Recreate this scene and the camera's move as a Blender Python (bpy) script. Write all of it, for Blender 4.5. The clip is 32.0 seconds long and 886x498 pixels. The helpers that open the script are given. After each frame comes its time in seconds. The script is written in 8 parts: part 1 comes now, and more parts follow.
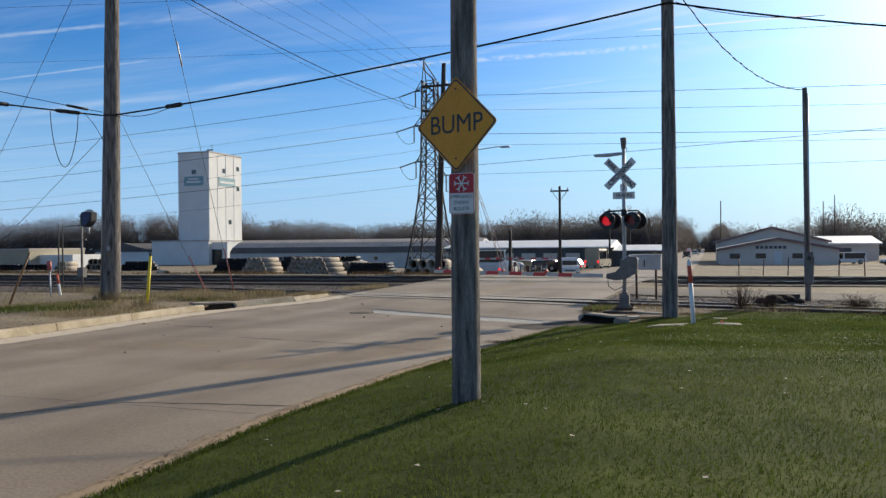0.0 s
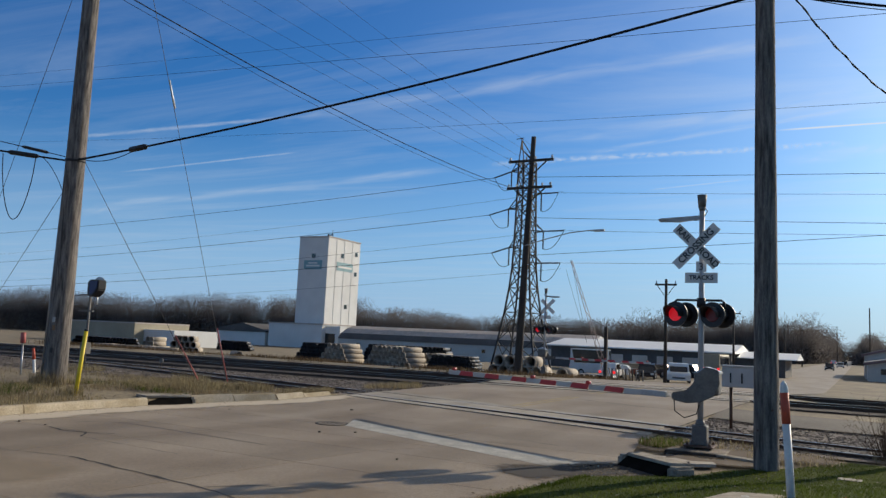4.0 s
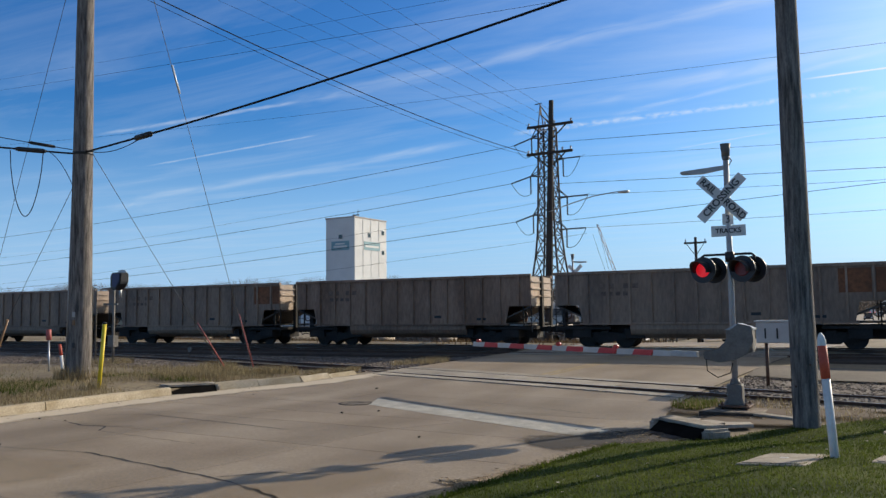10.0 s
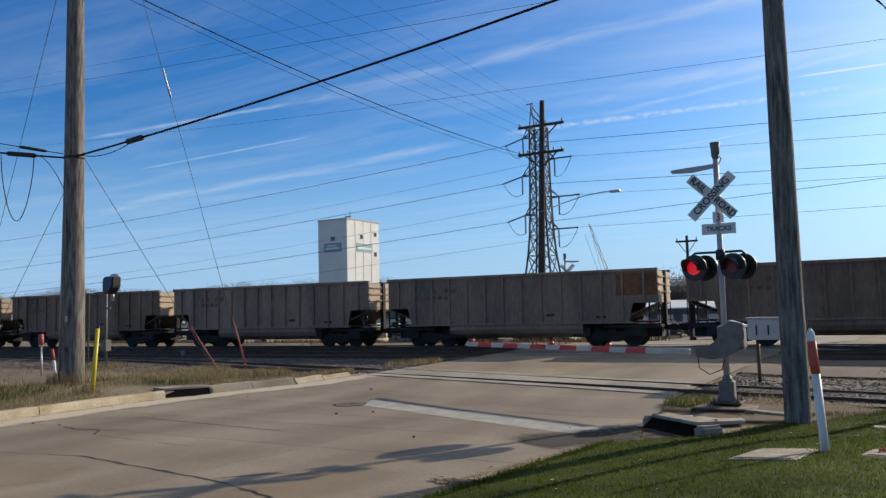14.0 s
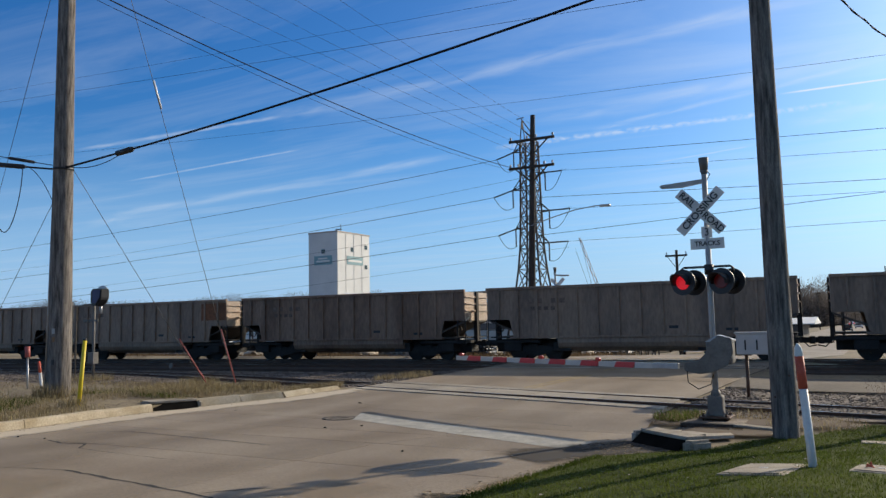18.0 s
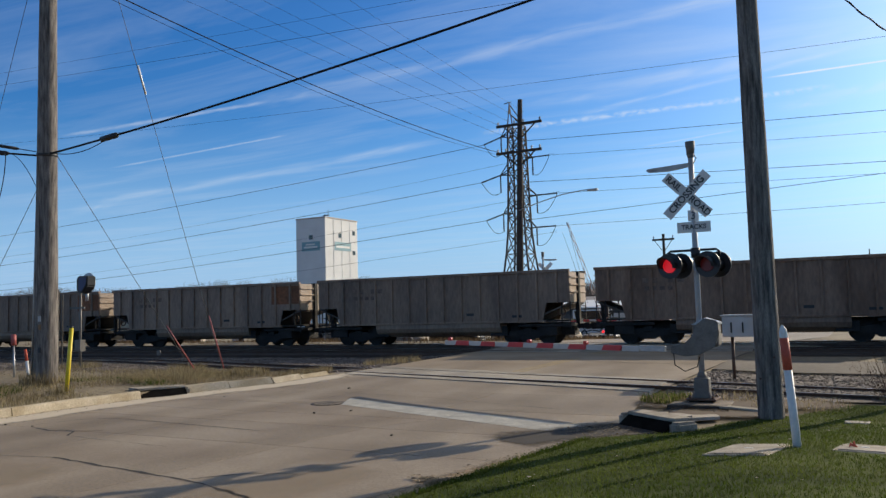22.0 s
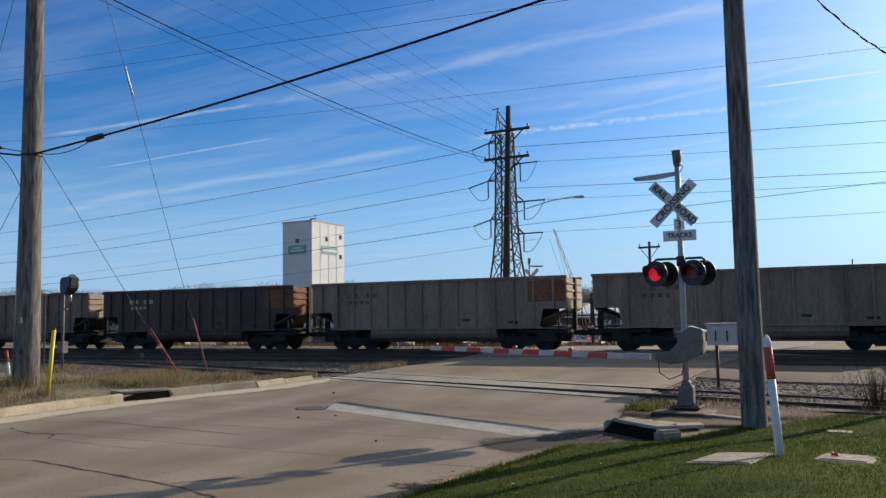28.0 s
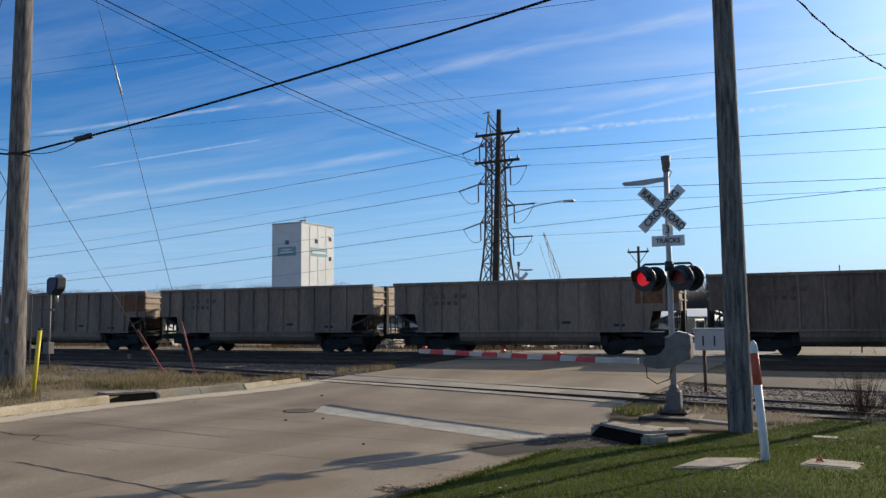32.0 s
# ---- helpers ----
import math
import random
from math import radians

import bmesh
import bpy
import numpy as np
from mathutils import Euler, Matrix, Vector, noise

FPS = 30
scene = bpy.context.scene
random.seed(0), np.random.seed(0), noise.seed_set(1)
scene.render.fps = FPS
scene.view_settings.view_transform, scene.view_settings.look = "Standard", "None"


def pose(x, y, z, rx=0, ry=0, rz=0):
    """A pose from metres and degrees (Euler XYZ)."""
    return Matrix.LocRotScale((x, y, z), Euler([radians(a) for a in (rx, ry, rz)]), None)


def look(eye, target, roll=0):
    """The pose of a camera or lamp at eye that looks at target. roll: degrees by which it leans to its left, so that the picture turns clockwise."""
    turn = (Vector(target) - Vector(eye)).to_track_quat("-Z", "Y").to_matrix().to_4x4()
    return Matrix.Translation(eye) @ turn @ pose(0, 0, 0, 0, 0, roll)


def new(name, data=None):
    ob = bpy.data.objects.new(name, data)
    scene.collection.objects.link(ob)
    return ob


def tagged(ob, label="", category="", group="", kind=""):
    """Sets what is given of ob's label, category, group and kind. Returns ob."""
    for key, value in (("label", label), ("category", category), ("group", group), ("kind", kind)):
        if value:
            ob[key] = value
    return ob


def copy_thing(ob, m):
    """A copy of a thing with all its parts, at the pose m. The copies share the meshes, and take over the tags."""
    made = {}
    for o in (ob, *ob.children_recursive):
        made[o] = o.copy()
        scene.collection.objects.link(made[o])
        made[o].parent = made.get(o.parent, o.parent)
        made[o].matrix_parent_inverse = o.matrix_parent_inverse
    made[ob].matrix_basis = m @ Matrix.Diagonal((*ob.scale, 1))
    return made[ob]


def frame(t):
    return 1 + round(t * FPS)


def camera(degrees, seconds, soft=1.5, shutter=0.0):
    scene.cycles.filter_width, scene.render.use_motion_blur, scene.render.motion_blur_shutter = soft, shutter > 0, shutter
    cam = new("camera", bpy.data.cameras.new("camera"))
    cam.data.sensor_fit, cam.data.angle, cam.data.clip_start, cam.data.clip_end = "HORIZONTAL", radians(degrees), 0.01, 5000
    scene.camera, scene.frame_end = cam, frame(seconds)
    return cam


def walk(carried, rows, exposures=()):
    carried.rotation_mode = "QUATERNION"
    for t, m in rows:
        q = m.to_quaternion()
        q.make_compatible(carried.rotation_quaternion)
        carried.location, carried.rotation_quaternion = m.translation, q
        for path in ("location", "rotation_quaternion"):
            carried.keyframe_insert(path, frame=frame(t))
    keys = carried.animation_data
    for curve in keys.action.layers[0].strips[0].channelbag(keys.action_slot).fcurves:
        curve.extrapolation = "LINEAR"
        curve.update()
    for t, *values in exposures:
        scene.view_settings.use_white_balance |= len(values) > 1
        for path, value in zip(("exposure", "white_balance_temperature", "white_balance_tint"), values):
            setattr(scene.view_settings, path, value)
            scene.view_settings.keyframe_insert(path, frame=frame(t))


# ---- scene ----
cam = camera(59.0, 32.0, soft=1.4)
PATH = [
    (0, (0.411, 0.718, 2.332), (-0.238, 2.609, 2.324), -0.5),
    (0.5, (0.541, 1.835, 2.37), (-0.171, 3.704, 2.411), -1.1),
    (1, (0.687, 2.876, 2.352), (-0.036, 4.736, 2.487), -0.6),
    (1.5, (0.785, 3.998, 2.334), (0.108, 5.875, 2.467), 0.3),
    (2, (1.001, 5.073, 2.297), (0.371, 6.966, 2.442), -0.5),
    (2.5, (0.968, 6.158, 2.335), (0.273, 8.027, 2.483), 1.0),
    (3, (1.03, 7.137, 2.354), (0.265, 8.98, 2.499), 1.7),
    (3.5, (0.92, 8.162, 2.362), (0.038, 9.943, 2.588), 2.7),
    (5.5, (0.802, 9.55, 2.314), (-0.198, 11.272, 2.497), 2.0),
    (6, (0.777, 9.581, 2.317), (-0.256, 11.286, 2.474), 1.3),
    (6.5, (0.782, 9.543, 2.322), (-0.261, 11.243, 2.47), 1.2),
    (7, (0.787, 9.581, 2.308), (-0.251, 11.284, 2.457), 0.7),
    (7.5, (0.796, 9.584, 2.311), (-0.23, 11.293, 2.467), 0.4),
    (8, (0.781, 9.569, 2.325), (-0.246, 11.279, 2.48), 0.1),
    (8.5, (0.797, 9.549, 2.309), (-0.23, 11.259, 2.46), -0.0),
    (9, (0.809, 9.576, 2.31), (-0.201, 11.296, 2.46), -0.5),
    (9.5, (0.829, 9.57, 2.312), (-0.173, 11.294, 2.463), -0.9),
    (10, (0.817, 9.591, 2.324), (-0.187, 11.314, 2.48), -0.8),
    (10.5, (0.828, 9.564, 2.31), (-0.166, 11.292, 2.473), -0.6),
    (11, (0.837, 9.556, 2.311), (-0.148, 11.288, 2.477), -1.0),
    (11.5, (0.837, 9.545, 2.309), (-0.148, 11.277, 2.479), -0.8),
    (12, (0.84, 9.55, 2.318), (-0.145, 11.282, 2.487), -1.0),
    (12.5, (0.854, 9.518, 2.313), (-0.13, 11.251, 2.485), -1.6),
    (13, (0.841, 9.55, 2.321), (-0.146, 11.281, 2.491), -2.0),
    (13.5, (0.834, 9.549, 2.316), (-0.155, 11.28, 2.476), -1.5),
    (14, (0.848, 9.528, 2.309), (-0.139, 11.26, 2.467), -1.4),
    (14.5, (0.862, 9.534, 2.317), (-0.119, 11.27, 2.479), -1.5),
    (16.5, (0.883, 9.516, 2.322), (-0.081, 11.259, 2.497), -1.4),
    (17, (0.871, 9.532, 2.334), (-0.094, 11.274, 2.515), -1.4),
    (17.5, (0.872, 9.544, 2.324), (-0.096, 11.284, 2.511), -1.2),
    (18, (0.867, 9.534, 2.316), (-0.097, 11.275, 2.507), -1.2),
    (18.5, (0.866, 9.514, 2.321), (-0.097, 11.257, 2.51), -1.3),
    (19, (0.866, 9.512, 2.316), (-0.101, 11.253, 2.503), -1.1),
    (19.5, (0.876, 9.499, 2.325), (-0.094, 11.238, 2.511), -1.3),
    (20, (0.873, 9.513, 2.33), (-0.097, 11.252, 2.518), -1.4),
    (20.5, (0.865, 9.518, 2.328), (-0.108, 11.255, 2.515), -1.3),
    (21, (0.873, 9.518, 2.318), (-0.09, 11.262, 2.499), -1.6),
    (21.5, (0.881, 9.529, 2.312), (-0.067, 11.282, 2.477), -2.1),
    (22, (0.873, 9.529, 2.306), (-0.067, 11.288, 2.459), -1.6),
    (22.5, (0.882, 9.531, 2.316), (-0.054, 11.292, 2.462), -1.3),
    (23, (0.884, 9.511, 2.319), (-0.047, 11.276, 2.465), -1.1),
    (23.5, (0.888, 9.546, 2.319), (-0.033, 11.315, 2.467), -1.2),
    (24, (0.889, 9.526, 2.321), (-0.028, 11.297, 2.47), -1.2),
    (24.5, (0.885, 9.529, 2.319), (-0.03, 11.302, 2.471), -1.2),
    (25, (0.888, 9.508, 2.319), (-0.025, 11.281, 2.474), -1.3),
    (25.5, (0.9, 9.527, 2.317), (-0.016, 11.297, 2.474), -1.6),
    (27.5, (0.885, 9.508, 2.324), (-0.022, 11.283, 2.487), -1.4),
    (28, (0.871, 9.533, 2.317), (-0.038, 11.306, 2.482), -1.0),
    (28.5, (0.879, 9.536, 2.32), (-0.03, 11.31, 2.491), -1.1),
    (29, (0.885, 9.547, 2.326), (-0.019, 11.322, 2.506), -1.1),
    (29.5, (0.888, 9.517, 2.328), (-0.015, 11.292, 2.512), -1.0),
    (30, (0.888, 9.528, 2.325), (-0.013, 11.304, 2.506), -1.1),
    (30.5, (0.897, 9.519, 2.317), (-0.004, 11.296, 2.496), -1.4),
    (31, (0.886, 9.522, 2.318), (-0.011, 11.3, 2.496), -1.0),
    (31.5, (0.881, 9.527, 2.323), (-0.012, 11.308, 2.498), -0.7),
    (32, (0.884, 9.539, 2.327), (-0.002, 11.324, 2.499), -0.6),
]
EXPOSURES = ((0, 0.05), (1, -0.12), (3, -0.24), (6, -0.20), (7, -0.03), (9, 0.02), (14, -0.02), (32, -0.05))
walk(cam, [(t, look(e, g, r)) for t, e, g, r in PATH], EXPOSURES)

# ---- world and sun ----
SUN_AZ, SUN_EL = radians(26.0), radians(23.0)      # azimuth from +y towards +x
world = bpy.data.worlds.new("sky")
scene.world = world
world.use_nodes = True
wn, wl = world.node_tree.nodes, world.node_tree.links
wn.clear()
w_out = wn.new("ShaderNodeOutputWorld")
w_bg = wn.new("ShaderNodeBackground")
w_bg.inputs["Strength"].default_value = 0.10
sky = wn.new("ShaderNodeTexSky")
sky.sky_type, sky.sun_disc = "NISHITA", False
sky.sun_elevation, sky.sun_rotation = SUN_EL, SUN_AZ
sky.air_density, sky.dust_density, sky.ozone_density = 1.0, 0.8, 2.0
w_tc = wn.new("ShaderNodeTexCoord")
# thin cirrus: streaks on a flat layer high above
w_sep = wn.new("ShaderNodeSeparateXYZ")
wl.new(w_tc.outputs["Generated"], w_sep.inputs[0])
w_z = wn.new("ShaderNodeMath"); w_z.operation = "MAXIMUM"; w_z.inputs[1].default_value = 0.03
wl.new(w_sep.outputs["Z"], w_z.inputs[0])
w_div = wn.new("ShaderNodeVectorMath"); w_div.operation = "DIVIDE"
w_cmb = wn.new("ShaderNodeCombineXYZ")
for k in "XYZ":
    wl.new(w_z.outputs[0], w_cmb.inputs[k])
wl.new(w_tc.outputs["Generated"], w_div.inputs[0])
wl.new(w_cmb.outputs[0], w_div.inputs[1])
w_rot = wn.new("ShaderNodeMapping")
w_rot.inputs["Rotation"].default_value = (0, 0, radians(-52))
w_rot.inputs["Scale"].default_value = (0.22, 1.0, 1.0)
wl.new(w_div.outputs[0], w_rot.inputs["Vector"])
w_n1 = wn.new("ShaderNodeTexNoise")
w_n1.inputs["Scale"].default_value, w_n1.inputs["Detail"].default_value = 1.9, 9.0
w_n1.inputs["Roughness"].default_value, w_n1.inputs["Distortion"].default_value = 0.62, 0.7
wl.new(w_rot.outputs[0], w_n1.inputs["Vector"])
w_r1 = wn.new("ShaderNodeMapRange")
w_r1.inputs["From Min"].default_value, w_r1.inputs["From Max"].default_value = 0.47, 0.80
w_r1.inputs["To Max"].default_value = 0.24
wl.new(w_n1.outputs["Fac"], w_r1.inputs["Value"])
w_mix = wn.new("ShaderNodeMix"); w_mix.data_type = "RGBA"
wl.new(w_r1.outputs[0], w_mix.inputs["Factor"])
w_hs = wn.new("ShaderNodeHueSaturation")
w_hs.inputs["Saturation"].default_value = 1.35
wl.new(sky.outputs[0], w_hs.inputs["Color"])
w_tint = wn.new("ShaderNodeMix"); w_tint.data_type, w_tint.blend_type = "RGBA", "MULTIPLY"
# the tint of the low clear air fades overhead
w_tf = wn.new("ShaderNodeMapRange"); w_tf.interpolation_type = "SMOOTHSTEP"
w_tf.inputs["From Min"].default_value, w_tf.inputs["From Max"].default_value = 0.40, 0.66
w_tf.inputs["To Min"].default_value, w_tf.inputs["To Max"].default_value = 1.0, 0.0
wl.new(w_sep.outputs["Z"], w_tf.inputs["Value"])
w_tint.inputs["Factor"].default_value = 1.0
w_tint.inputs["B"].default_value = (0.505, 0.91, 1.30, 1)
wl.new(w_hs.outputs[0], w_tint.inputs["A"])
# paler, less blue sky above the view, added for a neutral fill light
w_pale = wn.new("ShaderNodeHueSaturation")
w_pale.inputs["Saturation"].default_value, w_pale.inputs["Value"].default_value = 0.42, 0.85
wl.new(sky.outputs[0], w_pale.inputs["Color"])
w_over = wn.new("ShaderNodeMix"); w_over.data_type = "RGBA"
wl.new(w_tf.outputs[0], w_over.inputs["Factor"])
wl.new(w_pale.outputs[0], w_over.inputs["A"]); wl.new(w_tint.outputs["Result"], w_over.inputs["B"])
# pale haze low over the horizon
w_hz = wn.new("ShaderNodeMapRange"); w_hz.interpolation_type = "SMOOTHSTEP"
w_hz.inputs["From Min"].default_value, w_hz.inputs["From Max"].default_value = 0.0, 0.26
w_hz.inputs["To Min"].default_value, w_hz.inputs["To Max"].default_value = 0.78, 0.0
wl.new(w_sep.outputs["Z"], w_hz.inputs["Value"])
w_haze = wn.new("ShaderNodeMix"); w_haze.data_type = "RGBA"
wl.new(w_hz.outputs[0], w_haze.inputs["Factor"])
wl.new(w_over.outputs["Result"], w_haze.inputs["A"])
w_haze.inputs["B"].default_value = (3.9, 6.1, 9.5, 1)
wl.new(w_haze.outputs["Result"], w_mix.inputs["A"])
w_mix.inputs["B"].default_value = (6.4, 7.4, 8.8, 1)
# white glow of the thin cloud round the sun
w_dot = wn.new("ShaderNodeVectorMath"); w_dot.operation = "DOT_PRODUCT"
w_dot.inputs[1].default_value = (math.sin(SUN_AZ) * math.cos(SUN_EL), math.cos(SUN_AZ) * math.cos(SUN_EL), math.sin(SUN_EL))
wl.new(w_tc.outputs["Generated"], w_dot.inputs[0])
w_pos = wn.new("ShaderNodeMath"); w_pos.operation = "MAXIMUM"; w_pos.inputs[1].default_value = 0.0
wl.new(w_dot.outputs["Value"], w_pos.inputs[0])
w_last = w_mix.outputs["Result"]
for power, amount in ((6.0, 2.9), (30.0, 7.0), (180.0, 45.0)):
    w_pw = wn.new("ShaderNodeMath"); w_pw.operation = "POWER"; w_pw.inputs[1].default_value = power
    wl.new(w_pos.outputs[0], w_pw.inputs[0])
    w_gl = wn.new("ShaderNodeVectorMath"); w_gl.operation = "SCALE"
    w_gl.inputs[0].default_value = (1.0 * amount, 0.95 * amount, 0.86 * amount)
    wl.new(w_pw.outputs[0], w_gl.inputs["Scale"])
    w_ad = wn.new("ShaderNodeVectorMath"); w_ad.operation = "ADD"
    wl.new(w_last, w_ad.inputs[0]); wl.new(w_gl.outputs[0], w_ad.inputs[1])
    w_last = w_ad.outputs[0]
wl.new(w_last, w_bg.inputs["Color"])
wl.new(w_bg.outputs[0], w_out.inputs["Surface"])
sun = new("sun", bpy.data.lights.new("sun", "SUN"))
sun.data.energy, sun.data.angle, sun.data.color = 4.6, radians(0.53), (1.0, 0.86, 0.66)
sun_dir = Vector((math.sin(SUN_AZ) * math.cos(SUN_EL), math.cos(SUN_AZ) * math.cos(SUN_EL), math.sin(SUN_EL)))
sun.matrix_world = look(sun_dir * 500, (0, 0, 0))
scene.view_settings.exposure = 0.0

# ---- materials ----
def mat(name, colour, rough=0.7, metal=0.0, var=0.25, scale=3.0, fine=40.0, bump=0.15, tint=None, stretch=(1, 1, 1), island=0.0, rnd=0.0, emit=None, spec=0.5, thin=0.0):
    """A procedural surface: base colour with broad stains, fine grain and relief."""
    m = bpy.data.materials.new(name)
    m.use_nodes = True
    n, l = m.node_tree.nodes, m.node_tree.links
    b = n["Principled BSDF"]
    b.inputs["Roughness"].default_value, b.inputs["Metallic"].default_value = rough, metal
    b.inputs["Specular IOR Level"].default_value = spec
    tc = n.new("ShaderNodeTexCoord")
    mp = n.new("ShaderNodeMapping")
    mp.inputs["Scale"].default_value = stretch
    l.new(tc.outputs["Object"], mp.inputs["Vector"])
    n1, n2 = n.new("ShaderNodeTexNoise"), n.new("ShaderNodeTexNoise")
    n1.inputs["Scale"].default_value, n1.inputs["Detail"].default_value = scale, 5
    n2.inputs["Scale"].default_value, n2.inputs["Detail"].default_value = fine, 3
    l.new(mp.outputs[0], n1.inputs["Vector"])
    l.new(mp.outputs[0], n2.inputs["Vector"])
    dark = tuple(c * (1 - var) for c in colour)
    lite = tuple(min(1, c * (1 + var)) for c in (tint or colour))
    r1 = n.new("ShaderNodeMapRange")
    r1.inputs["From Min"].default_value, r1.inputs["From Max"].default_value = 0.3, 0.7
    l.new(n1.outputs["Fac"], r1.inputs["Value"])
    mx = n.new("ShaderNodeMix"); mx.data_type = "RGBA"
    l.new(r1.outputs[0], mx.inputs["Factor"])
    mx.inputs["A"].default_value, mx.inputs["B"].default_value = (*dark, 1), (*lite, 1)
    r2 = n.new("ShaderNodeMapRange")
    r2.inputs["From Min"].default_value, r2.inputs["From Max"].default_value = 0.25, 0.75
    r2.inputs["To Min"].default_value, r2.inputs["To Max"].default_value = 1 - var * 0.8, 1 + var * 0.8
    l.new(n2.outputs["Fac"], r2.inputs["Value"])
    last = r2.outputs[0]
    if rnd or island:
        src = n.new("ShaderNodeObjectInfo").outputs["Random"] if rnd else n.new("ShaderNodeNewGeometry").outputs["Random Per Island"]
        r3 = n.new("ShaderNodeMapRange")
        r3.inputs["To Min"].default_value, r3.inputs["To Max"].default_value = 1 - (rnd or island), 1 + (rnd or island)
        l.new(src, r3.inputs["Value"])
        mu = n.new("ShaderNodeMath"); mu.operation = "MULTIPLY"
        l.new(last, mu.inputs[0]); l.new(r3.outputs[0], mu.inputs[1])
        last = mu.outputs[0]
    vm = n.new("ShaderNodeVectorMath"); vm.operation = "SCALE"
    l.new(mx.outputs["Result"], vm.inputs[0]); l.new(last, vm.inputs["Scale"])
    l.new(vm.outputs[0], b.inputs["Base Color"])
    if bump:
        bp = n.new("ShaderNodeBump")
        bp.inputs["Strength"].default_value, bp.inputs["Distance"].default_value = bump, 0.02
        l.new(n2.outputs["Fac"], bp.inputs["Height"])
        l.new(bp.outputs[0], b.inputs["Normal"])
    if thin:
        # thin leaf: part of the light comes through
        tl, ms = n.new("ShaderNodeBsdfTranslucent"), n.new("ShaderNodeMixShader")
        l.new(vm.outputs[0], tl.inputs["Color"])
        ms.inputs["Fac"].default_value = thin
        l.new(b.outputs[0], ms.inputs[1]); l.new(tl.outputs[0], ms.inputs[2])
        l.new(ms.outputs[0], n["Material Output"].inputs["Surface"])
    if emit:
        b.inputs["Emission Color"].default_value, b.inputs["Emission Strength"].default_value = (*emit[0], 1), emit[1]
    return m

M = {}
M["concrete"] = mat("road_concrete", (0.285, 0.216, 0.143), 0.66, var=0.24, scale=0.40, fine=22, bump=0.35, rnd=0.06, tint=(0.272, 0.220, 0.158))
M["gutter"] = mat("gutter_concrete", (0.42, 0.365, 0.295), 0.85, var=0.2, scale=1.2, fine=22, bump=0.25, rnd=0.05)
M["curb"] = mat("curb_concrete", (0.44, 0.35, 0.215), 0.85, var=0.28, scale=1.6, fine=24, bump=0.4, rnd=0.1, tint=(0.40, 0.34, 0.25))
M["curb_grey"] = mat("inlet_concrete", (0.33, 0.285, 0.225), 0.88, var=0.28, scale=2.5, fine=26, bump=0.5)
M["joint"] = mat("joint_tar", (0.05, 0.045, 0.04), 0.9, var=0.3)
M["paint_white"] = mat("worn_white_paint", (0.40, 0.38, 0.33), 0.7, var=0.24, scale=2.5, fine=18, bump=0.1)
M["paint_yellow"] = mat("worn_yellow_line", (0.38, 0.28, 0.12), 0.8, var=0.3, scale=2.5, fine=18, bump=0.1)
M["asphalt"] = mat("asphalt", (0.10, 0.098, 0.092), 0.9, var=0.25, scale=0.6, fine=30, bump=0.3)
M["ground"] = mat("dry_ground", (0.255, 0.195, 0.130), 0.95, var=0.38, scale=0.35, fine=7, bump=0.6, tint=(0.19, 0.155, 0.095))
M["yard"] = mat("yard_gravel", (0.132, 0.113, 0.092), 0.95, var=0.28, scale=0.25, fine=8, bump=0.4)
M["lawn"] = mat("lawn_soil_green", (0.038, 0.060, 0.009), 0.95, var=0.30, scale=0.8, fine=25, bump=0.6, tint=(0.064, 0.078, 0.016), spec=0.1)
M["grass"] = mat("grass_blades", (0.050, 0.086, 0.010), 0.7, var=0.26, scale=0.5, fine=3, bump=0, island=0.3, tint=(0.078, 0.098, 0.020), thin=0.6, spec=0.12)
M["drygrass"] = mat("dry_grass_blades", (0.36, 0.285, 0.175), 0.85, var=0.32, scale=0.6, fine=4, bump=0, island=0.5, tint=(0.23, 0.195, 0.11), thin=0.45, spec=0.1)
# near-black for the track bed: shade of rails and bank is in the colour
M["ballast_dark"] = mat("stained_ballast", (0.026, 0.018, 0.013), 0.95, var=0.45, scale=2.0, fine=16, bump=0.9, island=0.4)
M["ballast"] = mat("ballast_stone", (0.142, 0.116, 0.096), 0.95, var=0.38, scale=2.0, fine=16, bump=0.6, island=0.45)
M["rail"] = mat("rail_steel_rusty", (0.10, 0.055, 0.035), 0.6, 0.3, var=0.3, scale=2, fine=20)
M["railhead"] = mat("rail_head_polished", (0.45, 0.44, 0.43), 0.28, 1.0, var=0.1, scale=4, fine=30, bump=0)
M["tie"] = mat("creosoted_tie", (0.045, 0.035, 0.028), 0.9, var=0.35, scale=3, fine=20, rnd=0.3)
M["pole"] = mat("weathered_pole_wood", (0.108, 0.095, 0.087), 0.92, var=0.52, scale=2.2, fine=20, bump=1.0, stretch=(7, 7, 0.75), tint=(0.195, 0.172, 0.152))
M["poledark"] = mat("creosoted_pole_wood", (0.05, 0.042, 0.036), 0.9, var=0.35, scale=3.0, fine=22, bump=0.6, stretch=(5, 5, 0.35))
M["galv"] = mat("galvanised_steel", (0.42, 0.43, 0.44), 0.45, 0.7, var=0.15, scale=3, fine=30, bump=0.08)
M["alu"] = mat("aluminium_mast_paint", (0.40, 0.40, 0.40), 0.55, 0.3, var=0.12, scale=4, fine=30, bump=0.05)
M["lattice"] = mat("tower_steel_dull", (0.045, 0.045, 0.046), 0.75, 0.2, var=0.2)
M["cable"] = mat("black_cable", (0.018, 0.018, 0.020), 0.85, var=0.1, bump=0, spec=0.1)
M["twig"] = mat("bare_red_brown_twigs", (0.085, 0.052, 0.034), 0.9, var=0.3, scale=2.0, fine=9, bump=0, island=0.4, spec=0.1)
